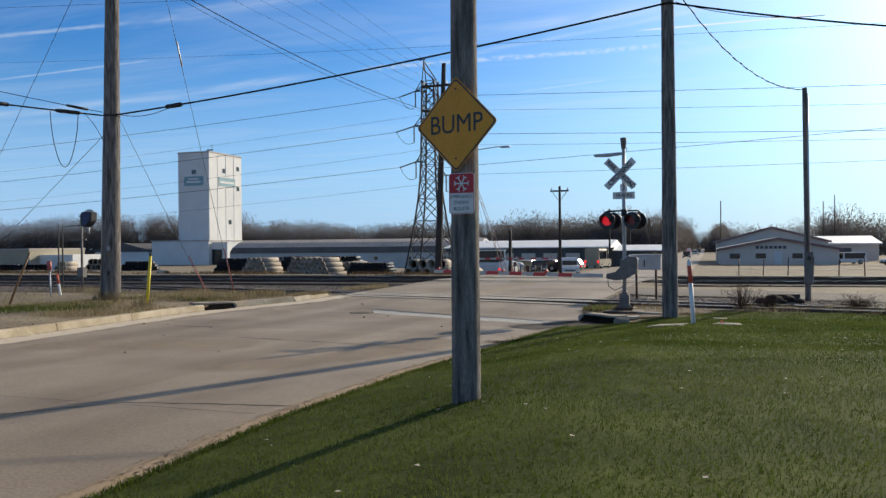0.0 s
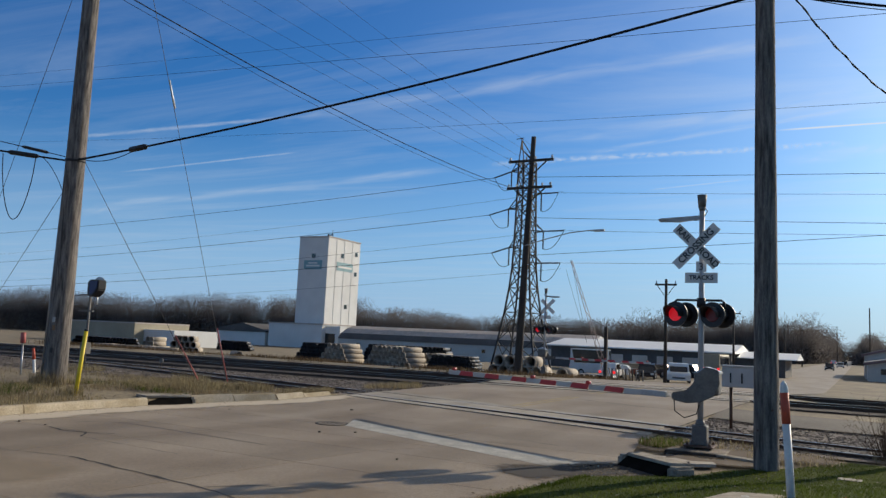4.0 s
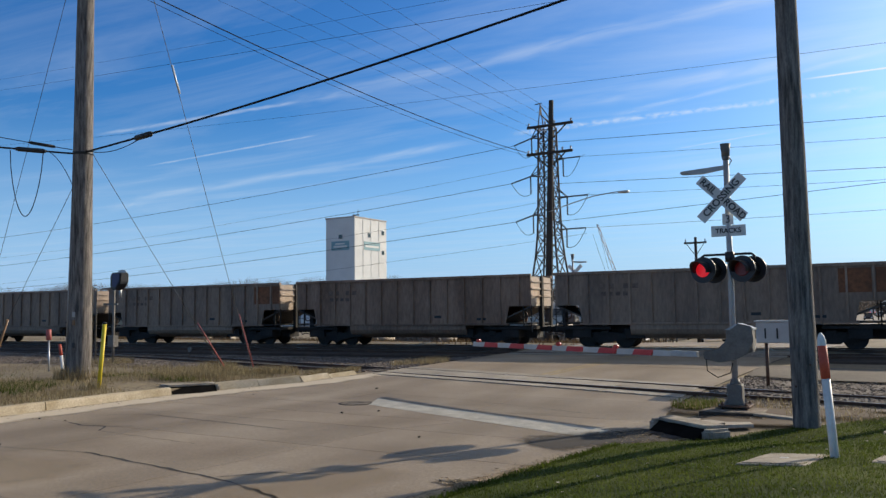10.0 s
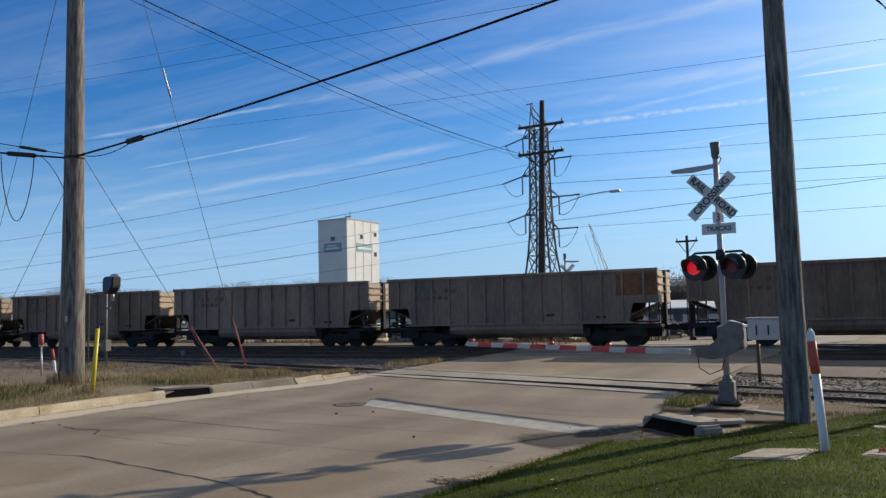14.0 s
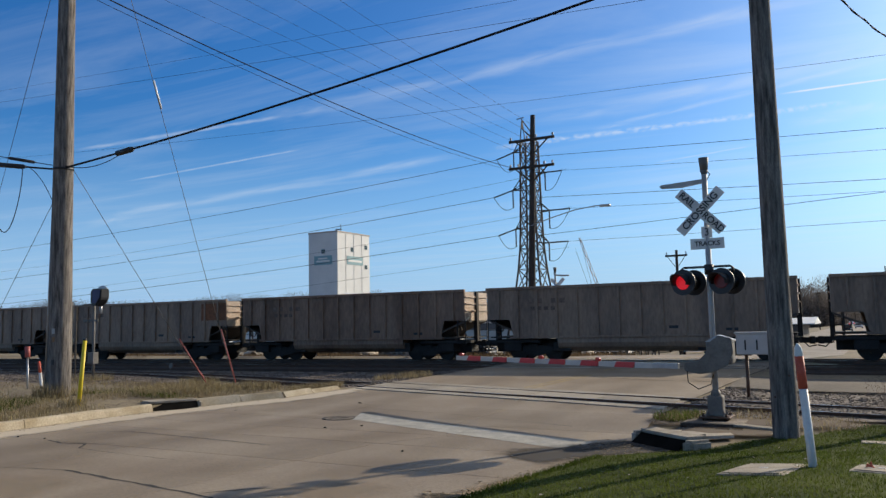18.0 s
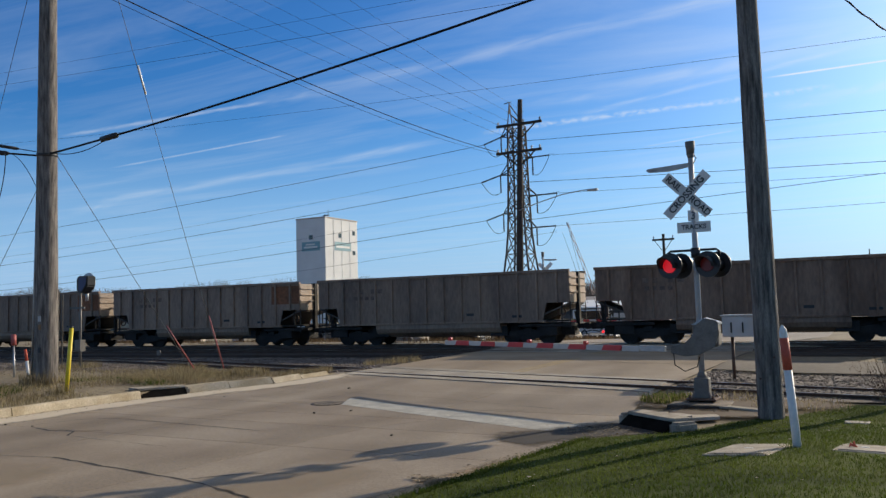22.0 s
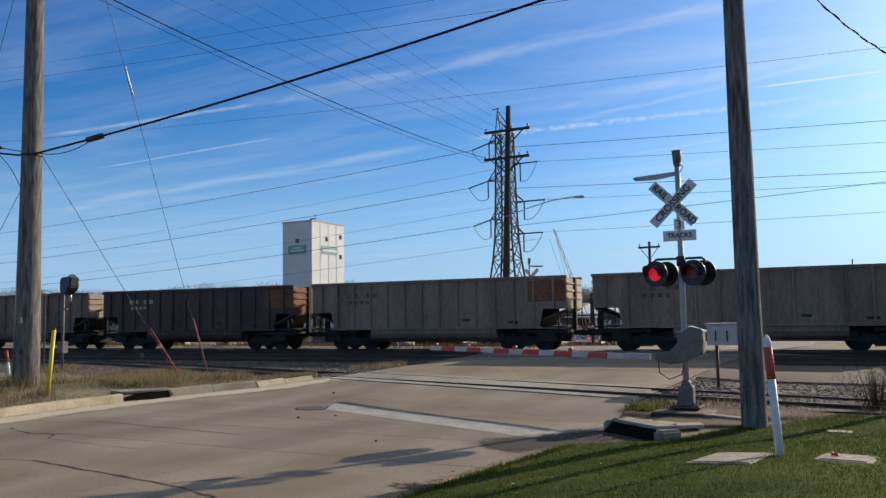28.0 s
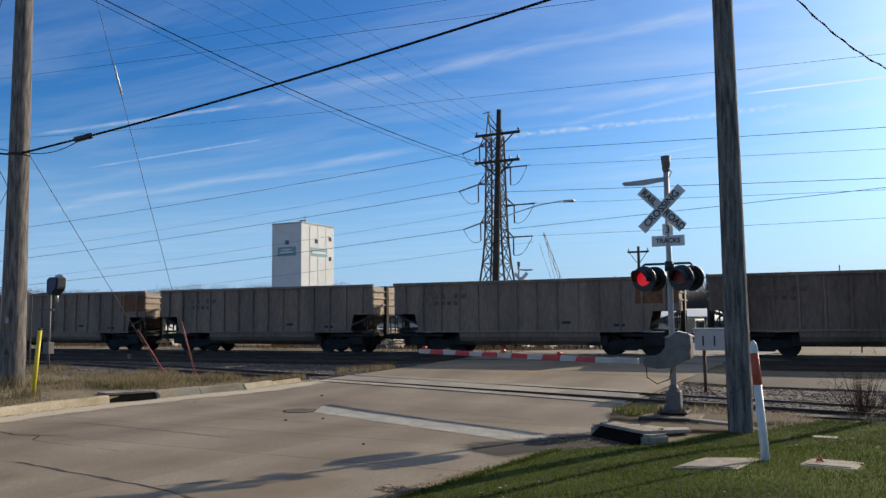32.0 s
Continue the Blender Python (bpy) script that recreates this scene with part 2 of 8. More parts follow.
M["cablelight"] = mat("bare_conductor", (0.03, 0.031, 0.034), 0.7, 0.1, var=0.1, bump=0)
M["black"] = mat("black_paint", (0.016, 0.016, 0.018), 0.45, var=0.2, bump=0.05)
M["white"] = mat("white_sign_sheet", (0.70, 0.69, 0.66), 0.5, var=0.08, scale=3, fine=25, bump=0.03)
M["sign_yellow"] = mat("yellow_sign_sheet", (0.66, 0.28, 0.002), 0.5, var=0.10, scale=4, fine=30, bump=0.03)
M["sign_red"] = mat("red_sign_sheet", (0.50, 0.02, 0.03), 0.5, var=0.1, bump=0.03)
M["arm_white"] = mat("gate_white_stripe", (0.46, 0.45, 0.43), 0.5, var=0.1, bump=0.03)
M["farweed"] = mat("brown_rank_weeds", (0.13, 0.095, 0.055), 0.9, var=0.3, scale=0.1, fine=2, bump=0, island=0.4, tint=(0.12, 0.082, 0.05), thin=0.4, spec=0.05)
M["throat"] = mat("damp_dark_hollow", (0.012, 0.011, 0.010), 1.0, var=0.3, bump=0, spec=0.0)
M["arm_red"] = mat("gate_red_stripe", (0.48, 0.04, 0.045), 0.5, var=0.12, bump=0.03)
M["orange"] = mat("faded_orange_plastic", (0.52, 0.085, 0.045), 0.6, var=0.18, bump=0.03)
M["yellow_tube"] = mat("yellow_plastic_tube", (0.72, 0.55, 0.03), 0.5, var=0.1, bump=0.02)
M["guyred"] = mat("faded_red_guy_guard", (0.40, 0.10, 0.09), 0.6, var=0.2, bump=0.02)
M["lens_on"] = mat("lit_red_lens", (0.6, 0.01, 0.01), 0.3, var=0.05, bump=0, emit=((0.9, 0.015, 0.03), 0.45))
M["lens_dim"] = mat("unlit_red_lens", (0.05, 0.004, 0.004), 0.35, var=0.05, bump=0, emit=((1.0, 0.03, 0.03), 0.012))
M["gatelamp"] = mat("gate_lamp_red", (0.3, 0.03, 0.03), 0.3, var=0.05, bump=0, emit=((1.0, 0.08, 0.06), 0.03))
M["metalwall"] = mat("white_ribbed_cladding", (0.66, 0.66, 0.64), 0.6, var=0.07, scale=0.2, fine=4, bump=0.02)
M["greywall"] = mat("pale_metal_cladding", (0.66, 0.565, 0.475), 0.6, var=0.1, scale=0.2, fine=4, bump=0.03)
M["tanwall"] = mat("tan_block_wall", (0.36, 0.32, 0.23), 0.8, var=0.12, scale=0.3, fine=4)
M["roofgrey"] = mat("old_tar_roof", (0.50, 0.46, 0.41), 0.7, var=0.30, scale=0.25, fine=2, tint=(0.40, 0.34, 0.30))
M["roofdark"] = mat("dark_roof_band", (0.10, 0.094, 0.09), 0.8, var=0.2, scale=0.3, fine=2)
M["roofwhite"] = mat("white_metal_roof", (0.86, 0.85, 0.82), 0.55, 0.35, var=0.06, scale=0.2, fine=3, bump=0.02, spec=0.8)
M["trimred"] = mat("dull_red_trim", (0.22, 0.13, 0.12), 0.6, var=0.15)
M["teal"] = mat("teal_wall_sign", (0.20, 0.36, 0.40), 0.6, var=0.1, bump=0)
M["plastic_pipe"] = mat("black_plastic_pipe", (0.03, 0.03, 0.032), 0.5, var=0.2, scale=2, fine=8, bump=0.1, rnd=0.2)
M["pipe"] = mat("concrete_pipe", (0.33, 0.285, 0.23), 0.8, var=0.25, scale=0.6, fine=6, bump=0.2, rnd=0.2, island=0.0)
M["mech"] = mat("gate_machine_grey", (0.165, 0.152, 0.135), 0.65, 0.2, var=0.2, scale=4, fine=25, bump=0.1)
M["palewall"] = mat("pale_block_wall", (0.50, 0.49, 0.46), 0.7, var=0.1, scale=0.2, fine=4)
M["bark"] = mat("winter_twigs", (0.155, 0.141, 0.134), 0.95, var=0.3, scale=0.03, fine=0.4, bump=0, island=0.4, thin=0.4, spec=0.0, tint=(0.124, 0.113, 0.107))
M["glass"] = mat("dark_glass", (0.012, 0.014, 0.016), 0.12, var=0.1, bump=0, spec=0.8)
M["cabglass"] = mat("grimy_cab_glass", (0.02, 0.02, 0.02), 0.6, var=0.3, bump=0, spec=0.04)
M["tyre"] = mat("tyre_rubber", (0.02, 0.02, 0.02), 0.8, var=0.1)
M["carsilver"] = mat("silver_car_paint", (0.55, 0.56, 0.57), 0.25, 0.5, var=0.05, bump=0)
M["cardark"] = mat("dark_car_paint", (0.03, 0.03, 0.035), 0.25, 0.2, var=0.05, bump=0)
M["carred"] = mat("dull_red_car_paint", (0.15, 0.04, 0.035), 0.3, 0.2, var=0.05, bump=0)
M["carwhite"] = mat("white_truck_paint", (0.72, 0.72, 0.70), 0.3, var=0.05, bump=0)
M["tail"] = mat("tail_lamp", (0.5, 0.01, 0.01), 0.3, var=0.05, bump=0, emit=((1, 0.03, 0.03), 1.5))
M["loco_yellow"] = mat("armour_yellow_dirty", (0.30, 0.165, 0.068), 0.55, var=0.32, scale=0.9, fine=8, bump=0.08, stretch=(1, 1, 0.4), tint=(0.22, 0.115, 0.05))
M["stripe_yellow"] = mat("dirty_yellow_stripe", (0.34, 0.19, 0.03), 0.55, var=0.25, scale=1, fine=8, bump=0)
M["number_red"] = mat("dull_red_numerals", (0.16, 0.025, 0.018), 0.6, var=0.2, bump=0)
M["loco_grey"] = mat("harbour_grey_roof", (0.045, 0.040, 0.036), 0.6, var=0.25, scale=0.9, fine=8, bump=0.08)
M["loco_orange"] = mat("orange_loco_paint_dirty", (0.43, 0.066, 0.020), 0.55, var=0.30, scale=0.9, fine=8, bump=0.08, stretch=(1, 1, 0.4), tint=(0.31, 0.052, 0.020))
M["loco_black"] = mat("loco_black_green", (0.022, 0.023, 0.02), 0.6, var=0.3, scale=0.9, fine=8, bump=0.08)
M["under"] = mat("underframe_grime", (0.022, 0.019, 0.017), 0.85, var=0.4, scale=1.5, fine=12, bump=0.3)
M["flag_red"] = mat("faded_flag_red", (0.27, 0.055, 0.05), 0.6, var=0.25)
M["flag_white"] = mat("faded_flag_white", (0.44, 0.37, 0.30), 0.6, var=0.25)
M["flag_blue"] = mat("faded_flag_blue", (0.030, 0.045, 0.060), 0.6, var=0.25)
M["blue"] = mat("blue_nose_mark", (0.06, 0.08, 0.35), 0.5, var=0.1)
M["headlight"] = mat("loco_headlight", (0.9, 0.85, 0.7), 0.3, var=0, bump=0, emit=((1, 0.9, 0.7), 1.0))
M["car_grey"] = mat("aluminium_gondola_side", (0.275, 0.182, 0.128), 0.6, 0.05, var=0.30, scale=0.9, fine=9, bump=0.12, stretch=(1, 1, 0.3), rnd=0.14, tint=(0.255, 0.168, 0.112))
M["car_brown"] = mat("brown_gondola_side", (0.245, 0.135, 0.080), 0.65, 0.05, var=0.32, scale=0.9, fine=9, bump=0.12, stretch=(1, 1, 0.3), rnd=0.16, tint=(0.235, 0.145, 0.095))
M["car_dark"] = mat("dark_red_gondola_side", (0.095, 0.050, 0.040), 0.65, 0.05, var=0.34, scale=0.9, fine=9, bump=0.12, stretch=(1, 1, 0.25), rnd=0.15)
M["old_concrete"] = mat("dirty_old_concrete", (0.19, 0.155, 0.12), 0.9, var=0.35, scale=3.0, fine=24, bump=0.5)
M["hood_sky_tint"] = mat("blue_black_hood_paint", (0.012, 0.016, 0.085), 0.4, var=0.15, bump=0)
M["stencil"] = mat("worn_dark_stencil", (0.150, 0.098, 0.070), 0.7, var=0.4, scale=3, fine=14, bump=0)
M["rust"] = mat("rust_orange_panel", (0.21, 0.078, 0.03), 0.75, var=0.35, scale=1.2, fine=9, bump=0.15)
# paler than the car sides: sunlight on the ends is put into the colour
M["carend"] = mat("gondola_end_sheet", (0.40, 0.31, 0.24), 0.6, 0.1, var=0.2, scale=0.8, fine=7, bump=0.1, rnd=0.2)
M["coal"] = mat("coal", (0.012, 0.012, 0.013), 0.7, var=0.3, scale=2, fine=9, bump=1.0)
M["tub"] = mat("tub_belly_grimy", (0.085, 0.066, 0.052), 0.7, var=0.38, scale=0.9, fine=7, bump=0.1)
M["faded_white"] = mat("faded_white_stencil", (0.40, 0.38, 0.34), 0.7, var=0.2, bump=0)
M["panel"] = mat("crossing_panel_concrete", (0.33, 0.29, 0.235), 0.85, var=0.25, scale=0.9, fine=16, bump=0.3, rnd=0.15)
M["weedsoil"] = mat("verge_soil", (0.20, 0.155, 0.10), 0.95, var=0.3, scale=0.6, fine=9, bump=0.6)

# ---- small builders ----
def BM():
    return bmesh.new()

def box(bm, x0, x1, y0, y1, z0, z1, bev=0.0):
    r = bmesh.ops.create_cube(bm, size=1.0)
    vs = r["verts"]
    for v in vs:
        v.co = Vector(((x0 + x1) / 2 + v.co.x * (x1 - x0), (y0 + y1) / 2 + v.co.y * (y1 - y0), (z0 + z1) / 2 + v.co.z * (z1 - z0)))
    if bev:
        es = list({e for v in vs for e in v.link_edges})
        bmesh.ops.bevel(bm, geom=es, offset=bev, segments=2, affect="EDGES", profile=0.5)
    return bm

def cyl(bm, p0, p1, r0, r1=None, seg=12, caps=True):
    p0, p1 = Vector(p0), Vector(p1)
    r1 = r0 if r1 is None else r1
    d = (p1 - p0).normalized()
    a = d.orthogonal().normalized()
    b = d.cross(a)
    c0, c1 = [], []
    for i in range(seg):
        t = 2 * math.pi * i / seg
        o = a * math.cos(t) + b * math.sin(t)
        c0.append(bm.verts.new(p0 + o * r0)); c1.append(bm.verts.new(p1 + o * r1))
    for i in range(seg):
        f = bm.faces.new((c0[i], c0[(i + 1) % seg], c1[(i + 1) % seg], c1[i]))
        f.smooth = seg > 6
    if caps:
        bm.faces.new(c0[::-1]); bm.faces.new(c1)
    return bm

def tube(bm, pts, r, seg=6):
    """A round bar swept along a line of points, in one piece."""
    pts = [Vector(p) for p in pts]
    loops, prev = [], None
    for i, p in enumerate(pts):
        d = (pts[min(i + 1, len(pts) - 1)] - pts[max(i - 1, 0)]).normalized()
        if prev is None:
            u = d.orthogonal().normalized()
        else:
            u = (prev - d * prev.dot(d)).normalized()
        prev = u
        v = d.cross(u)
        loops.append([bm.verts.new(p + (u * math.cos(2 * math.pi * k / seg) + v * math.sin(2 * math.pi * k / seg)) * r) for k in range(seg)])
    for A, B in zip(loops[:-1], loops[1:]):
        for k in range(seg):
            f = bm.faces.new((A[k], A[(k + 1) % seg], B[(k + 1) % seg], B[k]))
            f.smooth = True
    bm.faces.new(loops[0][::-1]); bm.faces.new(loops[-1])
    return bm

def lathe(bm, p0, p1, radii, seg=8):
    """A turned body: radii at even steps from p0 to p1."""
    p0, p1 = Vector(p0), Vector(p1)
    d = (p1 - p0).normalized()
    a = d.orthogonal().normalized(); b = d.cross(a)
    L = [[bm.verts.new(p0.lerp(p1, k / (len(radii) - 1)) + (a * math.cos(6.2832 * i / seg) + b * math.sin(6.2832 * i / seg)) * r) for i in range(seg)] for k, r in enumerate(radii)]
    for A, B in zip(L[:-1], L[1:]):
        for i in range(seg):
            bm.faces.new((A[i], A[(i + 1) % seg], B[(i + 1) % seg], B[i]))
    bm.faces.new(L[0][::-1]); bm.faces.new(L[-1])
    return bm

def ring(bm, p0, p1, ro, ri, seg=14):
    """A pipe with a bore from p0 to p1."""
    p0, p1 = Vector(p0), Vector(p1)
    d = (p1 - p0).normalized()
    a = d.orthogonal().normalized(); b = d.cross(a)
    L = [[], [], [], []]
    for i in range(seg):
        t = 2 * math.pi * i / seg
        o = a * math.cos(t) + b * math.sin(t)
        for k, (p, r) in enumerate(((p0, ro), (p1, ro), (p1, ri), (p0, ri))):
            L[k].append(bm.verts.new(p + o * r))
    for i in range(seg):
        j = (i + 1) % seg
        for k in range(4):
            f = bm.faces.new((L[k][i], L[k][j], L[(k + 1) % 4][j], L[(k + 1) % 4][i]))
            f.smooth = True
    return bm

def prism(bm, poly, axis, a, b):
    """Extrudes a 2D outline from a to b along axis 'x', 'y' or 'z'."""
    def at(p, v):
        return {"x": (v, p[0], p[1]), "y": (p[0], v, p[1]), "z": (p[0], p[1], v)}[axis]
    u = [bm.verts.new(at(p, a)) for p in poly]
    w = [bm.verts.new(at(p, b)) for p in poly]
    n = len(poly)
    for i in range(n):
        bm.faces.new((u[i], u[(i + 1) % n], w[(i + 1) % n], w[i]))
    bm.faces.new(u[::-1]); bm.faces.new(w)
    bmesh.ops.recalc_face_normals(bm, faces=bm.faces)
    return bm

def thing(name, loc, label, category, group="", rz=0.0):
    e = new(name)
    e.empty_display_size = 0.2
    e.matrix_basis = pose(*loc, 0, 0, rz)
    return tagged(e, label, category, group)

def node(name, loc, parent):
    """A part that is itself made of pieces."""
    e = new(name)
    e.empty_display_size = 0.1
    e.parent = parent
    e.matrix_basis = pose(*loc)
    return e

def part(name, bm, material, parent=None, label=""):
    me = bpy.data.meshes.new(name)
    bm.to_mesh(me); bm.free()
    me.materials.append(material)
    ob = new(name, me)
    if parent is not None:
        ob.parent = parent
    if label:
        ob["label"] = label
    return ob

def repeat(ob, m, parent=None):
    """Another piece on the same mesh."""
    o = new(ob.name.split(".")[0], ob.data)
    o.matrix_basis = m
    o.parent = parent if parent is not None else ob.parent
    return o

def solo(name, bm, material, label, category, loc=(0, 0, 0), group="", kind="", rz=0.0):
    o = part(name, bm, material)
    o.matrix_basis = pose(*loc, 0, 0, rz)
    return tagged(o, label, category, group, kind)

def raw(name, verts, faces, material, parent=None, smooth=False):
    me = bpy.data.meshes.new(name)
    me.from_pydata(verts, [], faces)
    me.materials.append(material)
    if smooth:
        me.polygons.foreach_set("use_smooth", [True] * len(me.polygons))
    o = new(name, me)
    if parent is not None:
        o.parent = parent
    return o

def text_part(name, body, size, m, material, parent, depth=0.002, label="", bold=0.0):
    """Lettering from the built-in font, turned into a mesh; m places it on its thing."""
    cu = bpy.data.curves.new(name, "FONT")
    cu.offset = size * bold
    cu.body, cu.size, cu.extrude, cu.align_x, cu.align_y = body, size, depth, "CENTER", "CENTER"
    tmp = bpy.data.objects.new(name, cu)
    scene.collection.objects.link(tmp)
    dg = bpy.context.evaluated_depsgraph_get()
    me = bpy.data.meshes.new_from_object(tmp.evaluated_get(dg))
    bpy.data.objects.remove(tmp)
    me.materials.clear(); me.materials.append(material)
    o = new(name, me)
    o.parent = parent
    o.matrix_basis = m
    if label:
        o["label"] = label
    return o

def lerp_list(v, pts):
    if v <= pts[0][0]:
        return pts[0][1]
    for (a, p), (b, q) in zip(pts[:-1], pts[1:]):
        if v <= b:
            return p + (q - p) * (v - a) / (b - a)
    return pts[-1][1]

def smooth01(v):
    v = max(0.0, min(1.0, v))
    return v * v * (3 - 2 * v)

# ---- the lie of the land ----
XR = [(-60, -5.2), (6, -5.0), (10, -5.1), (14, -4.8), (20.5, -3.85), (22.6, -3.5), (23.9, -2.35), (24.4, -2.4), (25.6, -3.5), (27, -3.85), (31, -3.7), (40, -3.2), (55, -1.3), (75, -1.6), (600, -3.0)]
XL = [(-60, -17.2), (16, -17.1), (23, -17.4), (25.6, -17.3), (27.2, -16.6), (29, -15.6), (34, -15.0), (45, -14.2), (56, -13.6), (75, -12.5), (600, -11.0)]
def xr(y): return lerp_list(y, XR)
def xl(y): return lerp_list(y, XL)
PROFILE = [(-100, 0.0), (26, 0.0), (30, 0.14), (34, 0.22), (40, 0.34), (43, 0.42), (49, 0.42), (54, 0.30), (75, -0.55), (130, -0.9), (220, -1.2)]
LAWN = [(-60, 0.75), (12, 0.70), (16, 0.58), (21, 0.33), (25, 0.09), (28, 0.05), (31, 0.0)]
def road_z(y): return lerp_list(y, PROFILE)
def gz(x, y):
    z = road_z(y)
    if x > xr(y):
        z += lerp_list(y, LAWN) * smooth01((x - xr(y) + 0.3) / 4.6) + 0.02
        if 32 < y < 52:
            z -= 0.10 * smooth01((x - xr(y)) / 2.0)
    elif x < xl(y):
        d = xl(y) - x
        if y < 30:
            z += 0.21 + (0.10 * smooth01(d / 3.0) - 0.26 * smooth01((d - 4) / 5)) * (1 - smooth01((y - 25) / 5))
        elif y < 52:
            z += 0.12 * (1 - smooth01((y - 30) / 4)) - 0.12 * smooth01(d / 2.5)
        if y > 52:
            z -= 0.35 * smooth01(d / 8.0) * smooth01((y - 52) / 15) + 1.9 * smooth01(d / 60.0) * smooth01((y - 90) / 120)
    return z

def sheet(name, xs, ys, zf, material, keep=None, kind="structure", label="", category="", parent=None, lift=0.0):
    nx = len(xs)
    vs = [(x, y, zf(x, y) + lift) for y in ys for x in xs]
    fs = []
    for j in range(len(ys) - 1):
        for i in range(nx - 1):
            if keep is None or keep((xs[i] + xs[i + 1]) / 2, (ys[j] + ys[j + 1]) / 2):
                a = j * nx + i
                fs.append((a, a + 1, a + 1 + nx, a + nx))
    o = raw(name, vs, fs, material, parent, smooth=True)
    return tagged(o, label, category, "", kind)

def steps(*spans):
    out = []
    for a, b, d in spans:
        n = max(1, round((b - a) / d))
        out += [a + (b - a) * i / n for i in range(n)]
    return out + [spans[-1][1]]

gxs = steps((-3000, -400, 260), (-400, -80, 20), (-80, -30, 3), (-30, 12, 0.6), (12, 40, 3), (40, 400, 30), (400, 3000, 260))
gys = steps((-1500, -60, 180), (-60, 0, 6), (0, 60, 0.6), (60, 140, 5), (140, 400, 20), (400, 3000, 260))
ground_z = lambda x, y: gz(x, y) - 0.03
ground = sheet("ground", gxs, gys, ground_z, M["ground"], label="dry late autumn ground with gravel and weeds", category="ground")

# the verge ends in a clean step behind the kerb
for v in ground.data.vertices:
    if -30 < v.co.y < 31.4:
        d = v.co.x - xl(v.co.y)
        if -0.6 <= d < 0:
            v.co.x = xl(v.co.y) - 0.17
            v.co.z = ground_z(v.co.x, v.co.y)
        elif 0 <= d < 0.6:
            v.co.x = xl(v.co.y) - 0.13
            v.co.z = road_z(v.co.y) - 0.03

def strip(name, y0, y1, dy, fa, fb, n, material, lift, label, category, zf=gz, kind="structure", parent=None):
    """A ribbon along y between the edges fa(y) and fb(y)."""
    ys = steps((y0, y1, dy))
    vs, fs = [], []
    for y in ys:
        a, b = fa(y), fb(y)
        for i in range(n + 1):
            x = a + (b - a) * i / n
            vs.append((x, y, zf(x, y) + lift))
    for j in range(len(ys) - 1):
        for i in range(n):
            k = j * (n + 1) + i
            fs.append((k, k + 1, k + n + 2, k + n + 1))
    return tagged(raw(name, vs, fs, material, parent, smooth=True), label, category, "", kind)

rz_ = lambda x, y: road_z(y)
road = strip("road", -60, 60, 1.0, lambda y: xl(y), lambda y: xr(y), 6, M["joint"], -0.012, "worn concrete street crossing the railway", "road", rz_)

# slabs of the concrete street, with open joints between them
def slab_mesh(x00, x01, x10, x11, y0, y1, lift=0.012):
    n = max(1, round((y1 - y0) / 1.0))
    vs, fs = [], []
    for j in range(n + 1):
        t = j / n
        y = y0 + (y1 - y0) * t
        a, b = x00 + (x10 - x00) * t, x01 + (x11 - x01) * t
        vs += [(a, y, road_z(y) + lift), (b, y, road_z(y) + lift)]
    m = len(vs)
    vs += [(x, y, z - 0.02) for x, y, z in vs]
    for j in range(n):
        k = 2 * j
        fs.append((k, k + 1, k + 3, k + 2))
        fs.append((k, k + 2, k + 2 + m, k + m)); fs.append((k + 1, k + 1 + m, k + 3 + m, k + 3))
    fs.append((0, m, m + 1, 1)); fs.append((m - 2, m - 1, 2 * m - 1, 2 * m - 2))
    return vs, fs

rows_y = [-30, -24, -18, -12, -6, -1, 4.5, 10.2, 15.6, 20.4, 22.6, 24.0, 25.6, 28.2]
for ya, yb in zip(rows_y[:-1], rows_y[1:]):
    la, lb, ra, rb = xl(ya) + 0.62, xl(yb) + 0.62, xr(ya) - 0.02, xr(yb) - 0.02
    for i in range(3):
        f0, f1 = i / 3, (i + 1) / 3
        g = 0.008
        vs, fs = slab_mesh(la + (ra - la) * f0 + g, la + (ra - la) * f1 - g, lb + (rb - lb) * f0 + g, lb + (rb - lb) * f1 - g, ya + g, yb - g)
        raw("concrete_slab", vs, fs, M["concrete"], road)
    vs, fs = slab_mesh(xl(ya) + 0.005, la - 0.01, xl(yb) + 0.005, lb - 0.01, ya + 0.008, yb - 0.008)
    raw("gutter_slab", vs, fs, M["gutter"], road)
far_deck = strip("road_far", 55.0, 600, 6, lambda y: xl(y), lambda y: xr(y), 4, M["concrete"], 0.014, "pale concrete street running on to the horizon", "road", rz_)
tagged(strip("pavement", 28.2, 55.0, 0.8, lambda y: xl(y), lambda y: xr(y), 6, M["concrete"], 0.012, "concrete deck of the level crossing", "pavement", rz_))

# lawn on the near side
def lawn_left(y): return xr(y) + 0.03 if y < 22.6 else lerp_list(y, [(22.6, xr(22.6) + 0.03), (23.9, -1.95), (25.0, -1.5), (26.0, -0.4), (27.6, 0.6)])
def lawn_mid(y): return xr(y) + 9.0
lawn = strip("lawn", -60, 27.6, 0.5, lawn_left, lawn_mid, 30, M["lawn"], 0.012, "mown green lawn sloping down to the street", "lawn")
strip("lawn_far", -60, 27.6, 3.0, lawn_mid, lambda y: 60.0, 12, M["lawn"], 0.012, "mown green lawn stretching away from the street", "lawn")

